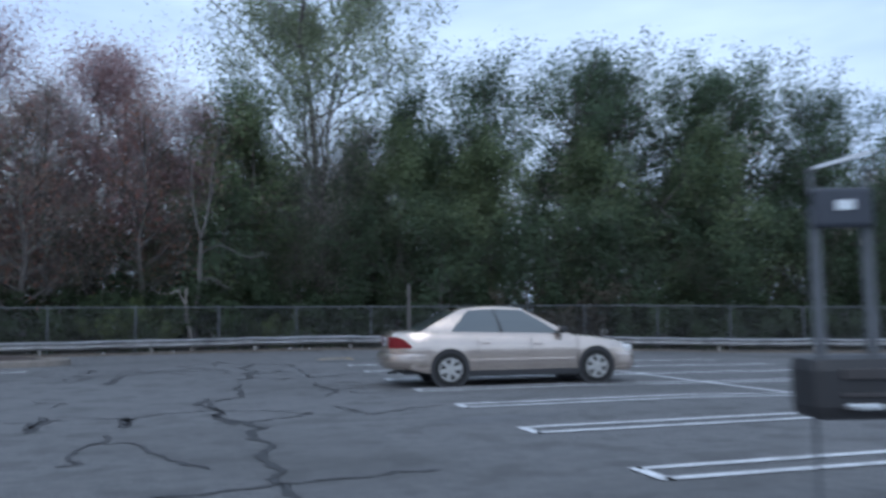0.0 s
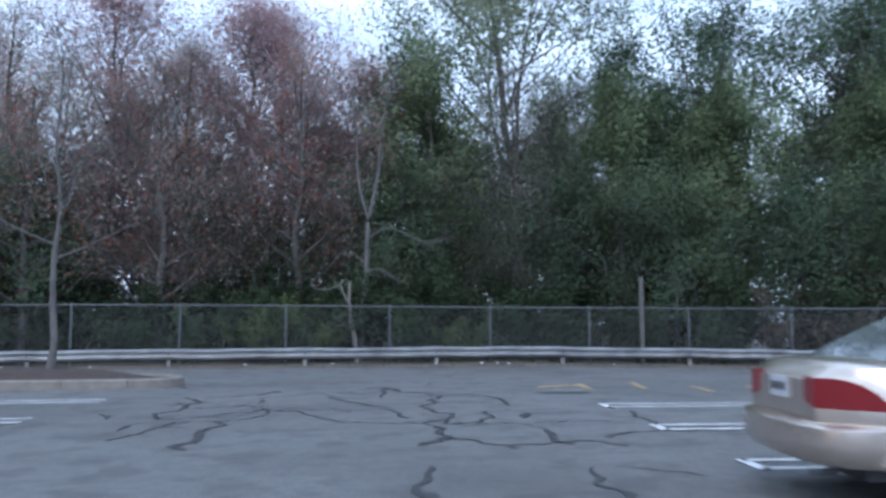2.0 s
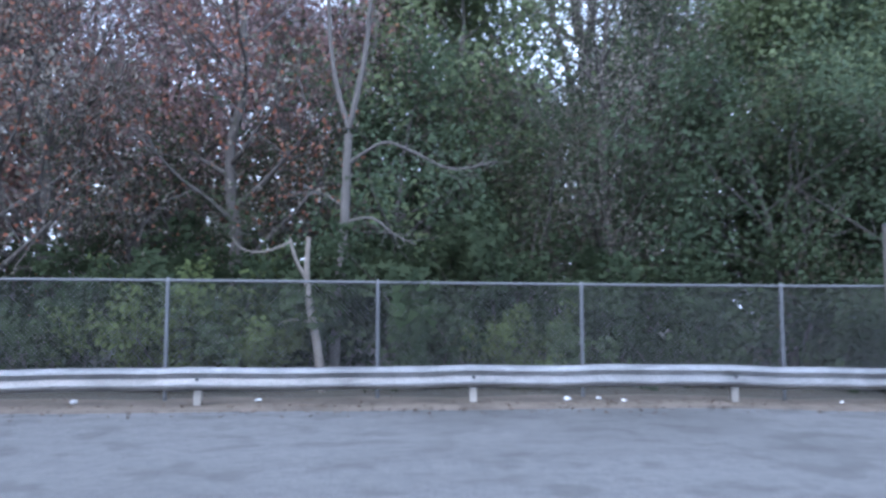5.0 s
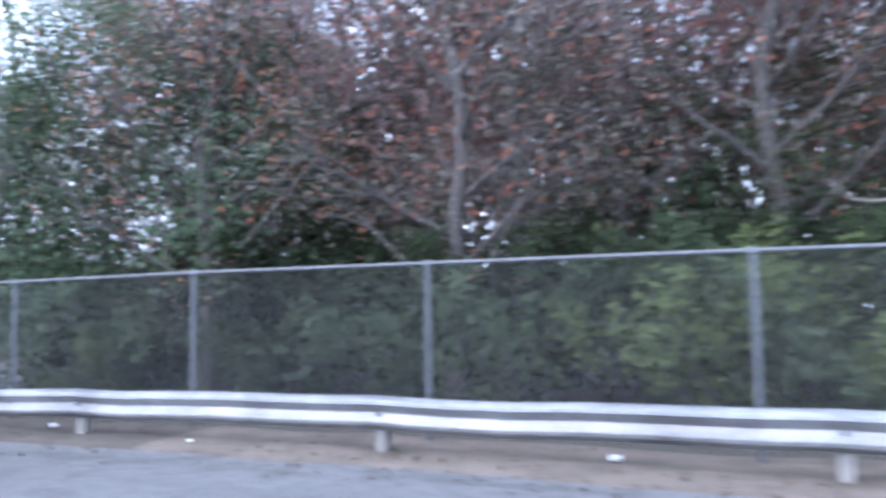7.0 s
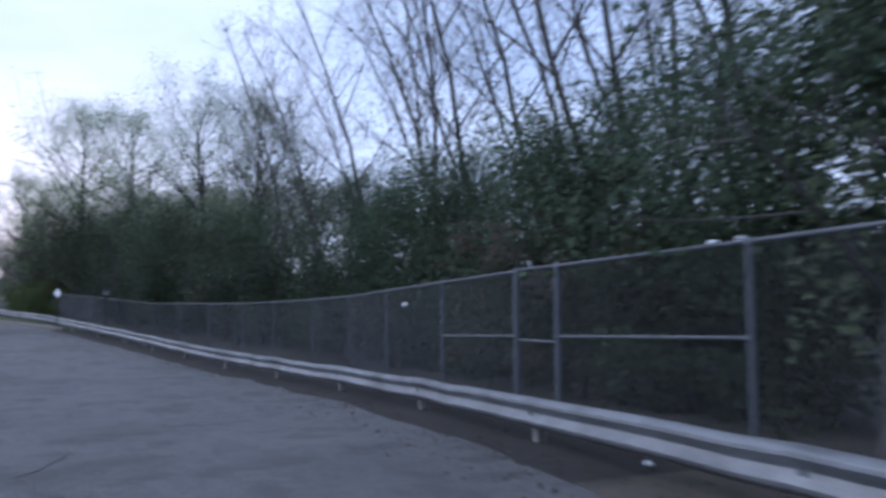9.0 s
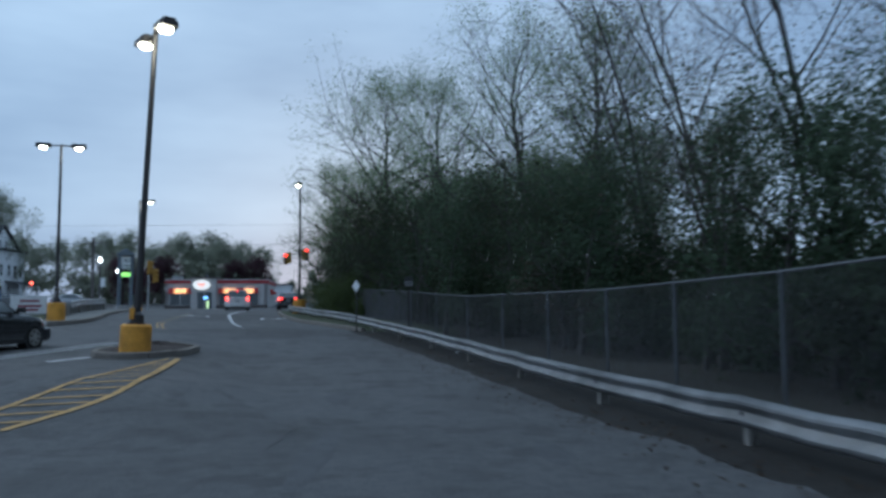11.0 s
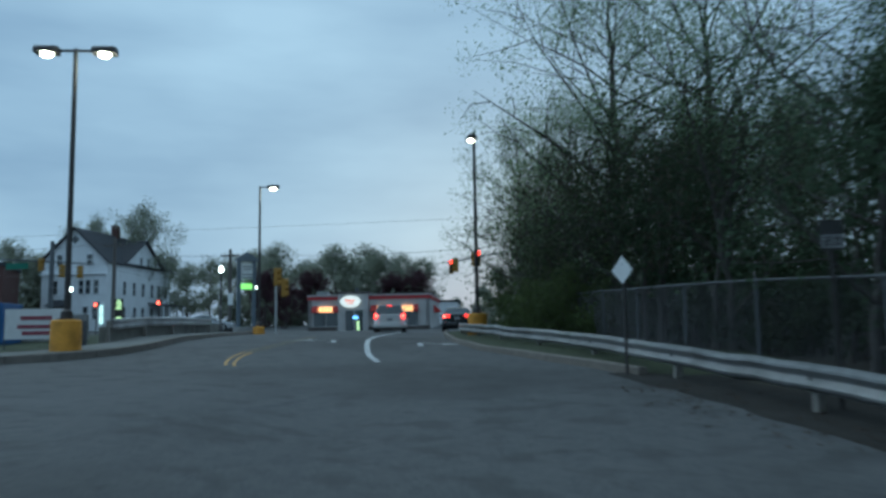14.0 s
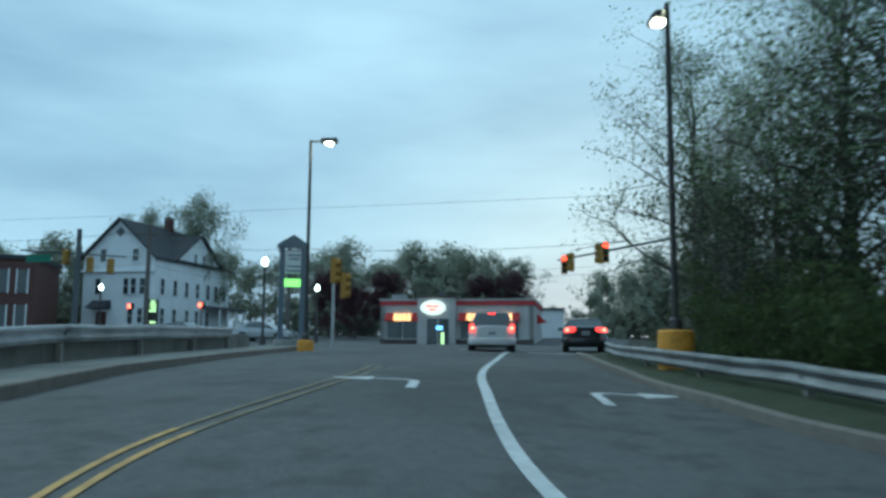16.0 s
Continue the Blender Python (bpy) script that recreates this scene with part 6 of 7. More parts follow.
SEDAN_DECK = [(-2.40, 0.86), (-2.34, 0.955), (-2.2, 0.985), (-1.7, 0.99), (-1.0, 0.945), (0.0, 0.91), (0.9, 0.89), (1.3, 0.865), (1.8, 0.785), (2.06, 0.70), (2.18, 0.58)]
SEDAN_CABIN = [(-1.98, 1.0), (-1.12, 1.365), (-0.02, 1.38), (1.02, 0.91)]
GOLD = car_paint("champagne_metallic_paint", (0.53, 0.45, 0.39), 0.82)
car("champagne metallic saloon car parked across white stall lines", (6.03, 15.52, 0), -10.8, GOLD, deck=SEDAN_DECK, cabin=SEDAN_CABIN)

VAN_DECK = [(-2.2, 1.02), (-2.15, 1.08), (-1.6, 1.07), (0, 1.02), (0.9, 1.0), (1.5, 0.95), (2.0, 0.80), (2.25, 0.62)]
VAN_CABIN = [(-2.1, 1.06), (-1.92, 1.60), (0.2, 1.63), (1.25, 1.0)]
car("white sport utility vehicle with glowing brake lamps waiting at the lights", (-81.3, 17.2, lie(-80)), 193, car_paint("white_car_paint", (0.62, 0.62, 0.62), 0.0),
    L=(2.2, 2.25), W=1.84, wb=2.66, deck=VAN_DECK, cabin=VAN_CABIN, wr=0.34, sill=0.26, lit=True, box_tail=True)
DARKPAINT = car_paint("dark_grey_car_paint", (0.03, 0.032, 0.036), 0.3)
car("dark grey crossover car with glowing brake lamps at the lights", (-84.8, 20.6, lie(-84)), 188, DARKPAINT,
    L=(2.25, 2.25), W=1.86, deck=VAN_DECK, cabin=[(-2.1, 1.02), (-1.55, 1.40), (0.2, 1.43), (1.25, 0.96)], wr=0.34, sill=0.26, lit=True)
car("dark grey saloon car parked beside white stall lines", (-37.36, 21.0, lie(-37.36, 21.0)), 171, DARKPAINT, deck=SEDAN_DECK, cabin=SEDAN_CABIN)
SILVER = car_paint("silver_car_paint", (0.42, 0.43, 0.45), 0.4)
for x, y, tn, p, lb in ((-93.5, -26.0, 70, SILVER, "silver saloon car on the far street"), (-101.0, -3.5, 95, SILVER, "silver saloon car parked by the house"),
                        (-100.5, -9.5, 80, DARKPAINT, "dark saloon car on the far street")):
    car(lb, (x, y, lie(x, y)), tn, p, deck=SEDAN_DECK, cabin=SEDAN_CABIN)

# ---------------------------------------------------------------- restaurant across the street
STUCCO = material("grey_white_stucco", (0.52, 0.50, 0.49), 0.85, var=0.15, scale=2, fine=40, bump=0.2, stain=0.15)
REDTRIM = material("red_trim_paint", (0.42, 0.035, 0.045), 0.5, var=0.15, scale=4)
AWNING = material("red_awning_cloth", (0.5, 0.04, 0.035), 0.75, var=0.2, scale=6)
WARMLIT = glow("warm_lit_window", (1.0, 0.42, 0.16), 2.2)
SIGNLIT = glow("lit_sign_face", (1.0, 0.93, 0.84), 0.75)
REDLIT = glow("lit_red_shape", (1.0, 0.12, 0.05), 0.6)
DARKGLASS = material("dark_window_glass", (0.04, 0.05, 0.06), 0.08, var=0.1, scale=3, spec=0.7)
BROWNSTONE = material("brown_stone_base", (0.10, 0.085, 0.08), 0.85, var=0.4, scale=5, bump=0.5)
BLUELIT = glow("blue_lit_panel", (0.25, 0.5, 1.0), 2.0)
GREENLIT = glow("yellow_green_lit_panel", (0.75, 1.0, 0.45), 0.8)
WHITELIT = glow("pale_lit_window", (0.75, 1.0, 0.9), 1.0)

r0 = thing("restaurant", "low grey-white restaurant with red trim, awnings and a lit oval sign", "restaurant", at=(-97.6, 10.5, 1.6), turn=95.6)
XL, XR, DEP, H = -3.95, 5.75, 9.0, 2.95
for nm, size, at in (("wall", (XR - XL, 0.3, H), ((XL + XR) / 2, 0.15, H / 2)), ("wall", (0.3, DEP, H), (XR - 0.15, DEP / 2, H / 2)),
                     ("wall", (0.3, DEP, H), (XL + 0.15, DEP / 2, H / 2)), ("wall", (XR - XL, 0.3, H), ((XL + XR) / 2, DEP - 0.15, H / 2))):
    part(nm, boxed(size, at), STUCCO, r0)
part("roof", boxed((XR - XL - 0.5, DEP - 0.5, 0.12), ((XL + XR) / 2, DEP / 2, H - 0.2)), CONCRETE, r0)
for size, at in (((XR - XL + 0.1, 0.08, 0.26), ((XL + XR) / 2, -0.03, H - 0.2)), ((0.08, DEP, 0.26), (XR + 0.03, DEP / 2, H - 0.2))):
    part("fascia", boxed(size, at), REDTRIM, r0, "red painted fascia band")
for size, at in (((XR - XL + 0.2, 0.4, 0.1), ((XL + XR) / 2, 0.1, H + 0.02)), ((0.4, DEP, 0.1), (XR - 0.08, DEP / 2, H + 0.02))):
    part("coping", boxed(size, at, bevel=0.02), STUCCO, r0)
part("plinth", boxed((XR - XL + 0.02, 0.06, 0.5), ((XL + XR) / 2, -0.03, 0.25)), BROWNSTONE, r0)
part("tower", boxed((2.4, 1.6, 3.1), (-0.28, 0.35, 1.55), bevel=0.02), STUCCO, r0)
part("tower_cap", boxed((2.62, 1.8, 0.16), (-0.28, 0.35, 3.15), bevel=0.03), BROWNSTONE, r0)
sg = lathe(bmesh.new(), [(0.5, -0.62), (0.5, -0.50)], 40, "y", (0, 0, 0))
bmesh.ops.scale(sg, vec=(1.55, 1, 0.92), verts=sg.verts)
bmesh.ops.translate(sg, vec=(-0.45, 0, 2.45), verts=sg.verts)
ov = part("oval_sign", sg, SIGNLIT, r0, "glowing oval sign with plain red shapes")
for k in range(5):
    part("red_shape", boxed((0.11, 0.02, 0.16 if k else 0.24), (-0.80 + 0.17 * k, -0.635, 2.53)), REDLIT, ov)
for k in range(3):
    part("red_shape", boxed((0.12, 0.02, 0.13), (-0.62 + 0.17 * k, -0.635, 2.30)), REDLIT, ov)
door = part("door", boxed((1.5, 0.08, 1.75), (-0.15, -0.48, 0.9)), DARKGLASS, r0, "dark glass entrance doors")
for x in (-0.88, -0.15, 0.58):
    part("frame", boxed((0.07, 0.1, 1.8), (x, -0.5, 0.9)), STUCCO, door)
part("frame", boxed((1.55, 0.1, 0.08), (-0.15, -0.5, 1.8)), STUCCO, door)
part("lit_poster", boxed((0.4, 0.02, 0.24), (-0.05, -0.54, 1.2)), BLUELIT, door, "small blue lit panel")
part("lit_poster", boxed((0.2, 0.02, 0.75), (0.15, -0.54, 0.55)), GREENLIT, door, "pale green lit strip")
for cx, w in ((-2.5, 2.0), (2.2, 2.0), (4.0, 1.6)):
    win = part("window", boxed((w, 0.06, 1.15), (cx, -0.04, 1.08)), DARKGLASS, r0, "wide dark window under an awning")
    part("frame", boxed((0.05, 0.08, 1.15), (cx, -0.06, 1.08)), STUCCO, win)
    part("sill", boxed((w + 0.1, 0.12, 0.06), (cx, -0.07, 0.5)), STUCCO, win)
    part("lit_transom", boxed((w * 0.62, 0.04, 0.42), (cx, -0.10, 1.86)), WARMLIT, win, "warm lit glass above the window")
    for k in range(5):
        part("mullion", boxed((0.05, 0.05, 0.44), (cx - w * 0.28 + k * w * 0.14, -0.125, 1.86)), BROWNSTONE, win)
    for s in (-1, 1):
        aw = bmesh.new()
        x0, x1 = cx + s * w * 0.31, cx + s * w * 0.54
        loft(aw, [[(x, -0.05, 2.15), (x, -0.55, 1.72), (x, -0.55, 1.62), (x, -0.05, 1.62)] for x in (min(x0, x1), max(x0, x1))])
        part("awning", aw, AWNING, r0, "red cloth awning")
aw = bmesh.new()
loft(aw, [[(XR + 0.04, y, 2.2), (XR + 0.6, y, 1.7), (XR + 0.04, y, 1.6)] for y in (3.0, 4.4)])
part("awning", aw, AWNING, r0, "red cloth awning")
part("rooftop_unit", boxed((0.9, 0.9, 0.5), (-3.2, 2.0, H + 0.2), bevel=0.03), CONCRETE, r0)
part("rooftop_vent", boxed((0.25, 0.25, 0.4), (-0.2, 0.9, 3.4), bevel=0.03), GALVPOST, r0)

# ---------------------------------------------------------------- white house
CLAP = material("white_clapboard", (0.84, 0.85, 0.87), 0.75, var=0.1, scale=1.5, fine=30, bump=0.1, stain=0.12)
SHINGLE = material("charcoal_roof_shingle", (0.05, 0.052, 0.06), 0.9, var=0.3, scale=2, fine=20, bump=0.6, bscale=14)
BRICKM = material("dark_red_brick", (0.11, 0.055, 0.048), 0.85, var=0.35, scale=3, fine=25, bump=0.4)
house = thing("house", "white clapboard house with steep dark roof and cross gable", "house", at=(-110.8, -19.8, 2.3), turn=105.65 + 22 - 35)
HW, HL, EV, RG = 7.2, 13.8, 7.2, 10.6


def gable_wall(w, z0, ev, rg, t, at, turn):
    bm = bmesh.new()
    loft(bm, [[(-w, y, z0), (0, y, z0), (0, y, ev), (-w / 2, y, rg), (-w, y, ev)] for y in (0, t)])
    bmesh.ops.transform(bm, matrix=Matrix.Translation(at) @ Matrix.Rotation(radians(turn), 4, "Z"), verts=bm.verts)
    return bm


# the corner nearest the camera is the origin: the gable front runs to -x, the long side runs to +y
part("wall", gable_wall(HW, 0, EV, RG, 0.2, (0, 0, 0), 0), CLAP, house)
part("wall", gable_wall(HW, 0, EV, RG, 0.2, (0, HL - 0.2, 0), 0), CLAP, house)
part("wall", boxed((0.2, HL - 0.4, EV), (-0.1, HL / 2, EV / 2)), CLAP, house)
part("wall", boxed((0.2, HL - 0.4, EV), (-HW + 0.1, HL / 2, EV / 2)), CLAP, house)
slope = math.atan2(RG - EV, HW / 2)
ln = math.hypot(RG - EV, HW / 2) + 0.45
for s in (1, -1):
    bm = boxed((ln, HL + 0.8, 0.14))
    bmesh.ops.transform(bm, matrix=Matrix.Translation((-HW / 2 + s * math.cos(slope) * (ln / 2), HL / 2, RG + 0.12 - math.sin(slope) * ln / 2)) @ Matrix.Rotation(s * slope, 4, "Y"), verts=bm.verts)
    part("roof", bm, SHINGLE, house, "steep charcoal shingle roof")
# cross gable on the long side
gw, g0 = 8.4, 3.2
bm = bmesh.new()
loft(bm, [[(x, g0, EV - 0.2), (x, g0 + gw, EV - 0.2), (x, g0 + gw / 2, RG - 0.7)] for x in (-HW / 2, 0.12)])
part("cross_gable", bm, CLAP, house)
sl2 = math.atan2(RG - 0.7 - EV, gw / 2)
l2 = math.hypot(RG - 0.7 - EV, gw / 2) + 0.35
for s in (1, -1):
    bm = boxed((HW / 2 + 0.5, l2, 0.12))
    bmesh.ops.transform(bm, matrix=Matrix.Translation((-HW / 4 + 0.2, g0 + gw / 2 + s * math.cos(sl2) * l2 / 2, RG - 0.58 - math.sin(sl2) * l2 / 2)) @ Matrix.Rotation(-s * sl2, 4, "X"), verts=bm.verts)
    part("roof", bm, SHINGLE, house)
part("chimney", boxed((0.7, 0.7, 1.8), (-HW / 2, 7.8, RG + 0.5), bevel=0.02), BRICKM, house, "red brick chimney")
for y0, y1, z in ((-0.25, -0.02, 5.9),):
    part("belt_eave", boxed((HW + 0.2, 0.3, 0.16), (-HW / 2, -0.14, z)), CLAP, house)


def house_window(x, y, z, w, h, face, lit=None):
    """face 0: on the gable front, 1: on the long side."""
    flip = face == 1
    sz = (lambda a, b, c: (b, a, c)) if flip else (lambda a, b, c: (a, b, c))
    pos = (x + 0.03, y, z) if flip else (x, -0.03, z)
    o = (1, 0, 0) if flip else (0, -1, 0)
    win = part("window", boxed(sz(w, 0.06, h), pos), lit or DARKGLASS, house, "lit window" if lit else "")
    for dx, dz, a, c in ((w / 2, 0, 0.1, h + 0.2), (-w / 2, 0, 0.1, h + 0.2), (0, h / 2, w + 0.2, 0.1), (0, -h / 2, w + 0.26, 0.1), (0, 0, w, 0.05)):
        p = Vector(pos) + Vector(o) * 0.03 + (Vector((0, dx, dz)) if flip else Vector((dx, 0, dz)))
        part("frame", boxed(sz(a, 0.07, c), p), CLAP, win)


for x in (-5.2, -1.9):
    house_window(x, 0, 7.35, 0.7, 1.2, 0)
dm = boxed((0.65, 0.08, 0.65), (0, 0, 0), Matrix.Rotation(radians(45), 4, "Y"))
bmesh.ops.translate(dm, vec=(-HW / 2, -0.04, 9.5), verts=dm.verts)
part("diamond_window", dm, DARKGLASS, house)
for x in (-5.6, -2.75, -2.0, -1.1):
    house_window(x, 0, 4.55, 0.62, 1.5, 0)
for x in (-2.2, -1.2):
    house_window(x, 0, 1.9, 0.6, 1.4, 0)
house_window(-0.45, 0, 1.7, 0.55, 2.0, 0, WHITELIT)
for y in (1.3, 3.4, 5.4, 7.4, 9.4, 11.0, 12.7):
    house_window(0, y, 4.55, 0.7, 1.5, 1)
for y in (1.4, 3.4, 5.6, 7.4, 9.4):
    house_window(0, y, 1.9, 0.7, 1.5, 1)
for y in (6.6, 8.2):
    house_window(0.12, y, 7.5, 0.6, 1.3, 1)
porch = part("porch_roof", boxed((2.0, 5.4, 0.14), (1.0, 11.3, 3.05), Matrix.Rotation(radians(8), 4, "Y")), SHINGLE, house)
for y in (8.8, 10.4, 12.2, 13.8):
    part("porch_post", boxed((0.14, 0.14, 2.8), (1.8, y, 1.45)), CLAP, house)
part("porch_deck", boxed((2.0, 5.4, 0.35), (1.0, 11.3, 0.18)), CLAP, house)
hood = bmesh.new()
loft(hood, [[(x, -1.1, 2.6), (x, -0.02, 3.3), (x, -0.02, 2.5)] for x in (-6.1, -4.2)])
part("door_hood", hood, SHINGLE, house)
part("front_door", boxed((1.0, 0.08, 2.1), (-5.1, -0.05, 1.2)), BRICKM, house, "brown front door under a hood")

# brick building beyond the house
bb = thing("brick_building", "two-storey dark brick building with rows of tall windows", "building", at=(-103.0, -25.5, 2.0), turn=118)
part("wall", boxed((14, 8, 6.5), (-7, 4, 3.25)), BRICKM, bb)
part("roof", boxed((14.4, 8.4, 0.35), (-7, 4, 6.65)), SHINGLE, bb)
for z in (1.8, 4.7):
    for k in range(9):
        w = part("window", boxed((0.85, 0.08, 1.9), (-0.9 - 1.45 * k, -0.03, z)), DARKGLASS, bb)
        for dx in (-0.42, 0.42):
            part("frame", boxed((0.1, 0.1, 2.0), (-0.9 - 1.45 * k + dx, -0.06, z)), CLAP, w)

# white van-like building and low white box right of the restaurant
shed = thing("white_shed", "low white building beyond the restaurant", "building", at=(-110.5, 15.9, 2.3), turn=97)
part("wall", boxed((1.9, 5, 2.2), (-0.35, 2.5, 1.1)), CLAP, shed)
part("roof", boxed((2.1, 5.4, 0.15), (-0.35, 2.5, 2.27)), SHINGLE, shed)

# ---------------------------------------------------------------- pylon sign, traffic lights, wires
BLUEGREY = material("blue_grey_sign_frame", (0.12, 0.15, 0.19), 0.6, var=0.2, scale=4)
PANEL = material("pale_sign_panel", (0.62, 0.66, 0.69), 0.5, var=0.25, scale=3)
py_ = thing("pylon_sign", "gabled blue-grey pylon sign with a lit green strip", "sign", at=(-78.15, 9.72, lie(-78, 10) + 0.2), turn=122)
part("footing", boxed((1.3, 0.7, 0.5), (0, 0, -0.05), bevel=0.03), CONCRETE, py_)
for x in (-0.42, 0.42):
    part("post", boxed((0.2, 0.3, 4.0), (x, 0, 2.0), bevel=0.015), BLUEGREY, py_)
gb = bmesh.new()
loft(gb, [[(-0.62, y, 3.86), (0.62, y, 3.86), (0.62, y, 3.98), (0, y, 4.38), (-0.62, y, 3.98)] for y in (-0.22, 0.22)])
part("gable", gb, BLUEGREY, py_)
pn = part("panel", boxed((0.8, 0.2, 0.9), (0.05, 0, 3.28)), PANEL, py_, "pale panel with plain grey bars")
for k, (w, z) in enumerate(((0.5, 3.55), (0.4, 3.4), (0.55, 3.1), (0.6, 2.92))):
    part("bar", boxed((w, 0.02, 0.06), (0.05, -0.105, z)), BLUEGREY, pn)
part("lit_strip", boxed((0.72, 0.22, 0.30), (0.05, 0, 2.45)), glow("green_lit_sign", (0.45, 1.0, 0.2), 0.9), py_, "lit yellow-green strip")

YELLOWSIG = material("yellow_signal_housing", (0.34, 0.19, 0.03), 0.6, var=0.2, scale=6)
REDSIG = glow("red_signal_glow", (1.0, 0.03, 0.015), 6.0)
OFFLENS = material("unlit_signal_lens", (0.03, 0.03, 0.03), 0.3, var=0.1)


def signal_head(root, at, turn, red=True, parent=None):
    m = Matrix.Translation(at) @ Matrix.Rotation(radians(turn), 4, "Z")

    def put(nm, bm, mat, par, label=""):
        bmesh.ops.transform(bm, matrix=m, verts=bm.verts)
        return part(nm, bm, mat, par, label)
    hd = put("signal_head", boxed((0.34, 0.22, 1.05), bevel=0.03), YELLOWSIG, root, "yellow traffic signal housing")
    for k, z in enumerate((0.34, 0.0, -0.34)):
        on = red and k == 0
        put("lens", lathe(bmesh.new(), [(0.14, -0.115), (0.12, -0.14), (0.02, -0.15)], 16, "y", (0, 0, z)), REDSIG if on else OFFLENS, hd, "glowing red lens" if on else "unlit lens")
        vis = bmesh.new()
        for a, b in ((0.3, 0.15),):
            lathe(vis, [(0.165, -0.11), (0.165, -0.30), (0.155, -0.30), (0.155, -0.11)], 16, "y", (0, 0, z))
        put("visor", vis, YELLOWSIG, hd)


mast = thing("traffic_light", "traffic signals hung from a long arm, showing red", "traffic light", at=(0, 0, 0))
mz = lie(-88, 28)
part("pole", rod(bmesh.new(), (-87.5, 29.0, mz - 0.2), (-87.5, 29.0, mz + 6.2), 0.14, 0.1, 14), GALVPOST, mast, smooth=True)
part("arm", rod(bmesh.new(), (-87.5, 29.0, 7.5), (-96.2, 18.0, 6.75), 0.09, 0.05, 10), GALVPOST, mast, smooth=True)
signal_head(mast, (-95.5, 18.45, 6.4), 102)
signal_head(mast, (-90.2, 21.2, 6.45), 102)
signal_head(mast, (-94.6, 19.0, 6.45), 20, False)
signal_head(mast, (-91.2, 20.9, 6.5), 20, False)
ped = thing("traffic_light", "yellow side-on traffic signals on a pale corner pole", "traffic light", at=(-79.3, 11.02, lie(-79, 10)))
part("pole", rod(bmesh.new(), (0, 0, 0), (0, 0, 3.6), 0.07, 0.06, 12), GALV, ped, smooth=True)
signal_head(ped, (0, 0, 3.2), 190, False)
signal_head(ped, (-0.2, 0.35, 2.6), 200, False)
m2 = thing("traffic_light", "overhead traffic signals and a green street sign on a long arm", "traffic light", at=(0, 0, 0))
part("pole", rod(bmesh.new(), (-94.4, -14.2, 2.0), (-94.4, -14.2, 9.4), 0.22, 0.16, 12), GALVPOST, m2, smooth=True)
part("arm", rod(bmesh.new(), (-93.8, -18.4, 8.0), (-95.5, -11.2, 7.55), 0.07, 0.06, 10), GALVPOST, m2, smooth=True)
signal_head(m2, (-94.75, -13.4, 7.0), 15, False)
signal_head(m2, (-95.2, -12.1, 6.9), 15, False)
signal_head(m2, (-94.2, -15.1, 7.5), 190, False)
part("street_sign", boxed((0.05, 2.0, 0.5), (-93.8, -16.9, 7.4)), material("green_street_sign", (0.02, 0.16, 0.10), 0.5, var=0.1), m2, "green street name plate with a plain bar")
for x, y, c, lb in ((-97.0, -11.8, REDSIG, "pedestrian signal on a post, red"), (-96.0, -5.6, REDSIG, "pedestrian signal on a post, red")):
    pd = thing("pedestrian_signal", lb, "traffic light", at=(x, y, lie(x, y)))
    part("post", rod(bmesh.new(), (0, 0, 0), (0, 0, 2.4), 0.05, 0.045, 10), POLE, pd, smooth=True)
    part("housing", boxed((0.3, 0.38, 0.42), (0, 0, 2.5), bevel=0.03), POLE, pd)
    part("lens", boxed((0.02, 0.24, 0.28), (0.16, 0, 2.5)), glow("red_hand_glow", (1.0, 0.10, 0.06), 5.0), pd, "glowing red symbol panel")
lit = thing("lit_display", "tall pale green lit display by the house", "sign", at=(-94.5, -8.2, lie(-94, -8)), turn=105)
part("case", boxed((0.62, 0.2, 2.5), (0, 0, 1.6)), POLE, lit)
for k, (z, w) in enumerate(((2.7, 0.3), (2.5, 0.44), (2.3, 0.36), (2.1, 0.46), (1.35, 0.4), (1.1, 0.46), (0.85, 0.38))):
    part("panel", boxed((w, 0.02, 0.15), (0.02 * (k % 3), -0.115, z)), GREENLIT, lit, "pale green lit bar")

WOODPOLE = material("grey_utility_pole_wood", (0.14, 0.125, 0.115), 0.9, var=0.3, scale=4, bump=0.4)
UP = []
for x, y, top in ((-94.0, -8.4, 9.4), (-103.5, -3.0, 9.3), (-92.0, -45.0, 9.6), (-106.0, 26.0, 9.8), (-84.0, -70.0, 10.8), (-88.0, 64.0, 11.0)):
    p = thing("utility_pole", "grey wooden utility pole with crossarm", "utility pole", at=(x, y, lie(x, y)))
    h = top - lie(x, y)
    part("pole", rod(bmesh.new(), (0, 0, -0.3), (0, 0, h), 0.17, 0.13, 12), WOODPOLE, p, smooth=True)
    part("crossarm", boxed((0.12, 1.8, 0.12), (0.1, 0, h - 0.6)), WOODPOLE, p)
    for k in (-0.8, 0.8):
        part("insulator", rod(bmesh.new(), (0.1, k, h - 0.54), (0.1, k, h - 0.38), 0.035, n=8), GALVPOST, p)
    UP.append((x, y, top))


def wire(a, b, sag, r=0.008):
    pts = [Vector(a).lerp(Vector(b), k / 16) - Vector((0, 0, sag * 4 * (k / 16) * (1 - k / 16))) for k in range(17)]
    side = Vector((-(pts[-1] - pts[0]).y, (pts[-1] - pts[0]).x, 0)).normalized()
    bm = loft(bmesh.new(), [[p + side * r, p + Vector((0, 0, r)), p - side * r, p - Vector((0, 0, r))] for p in pts])
    tagged(link("overhead_wire", bm, POLE), "black overhead utility wire", "wire", "overhead wires")


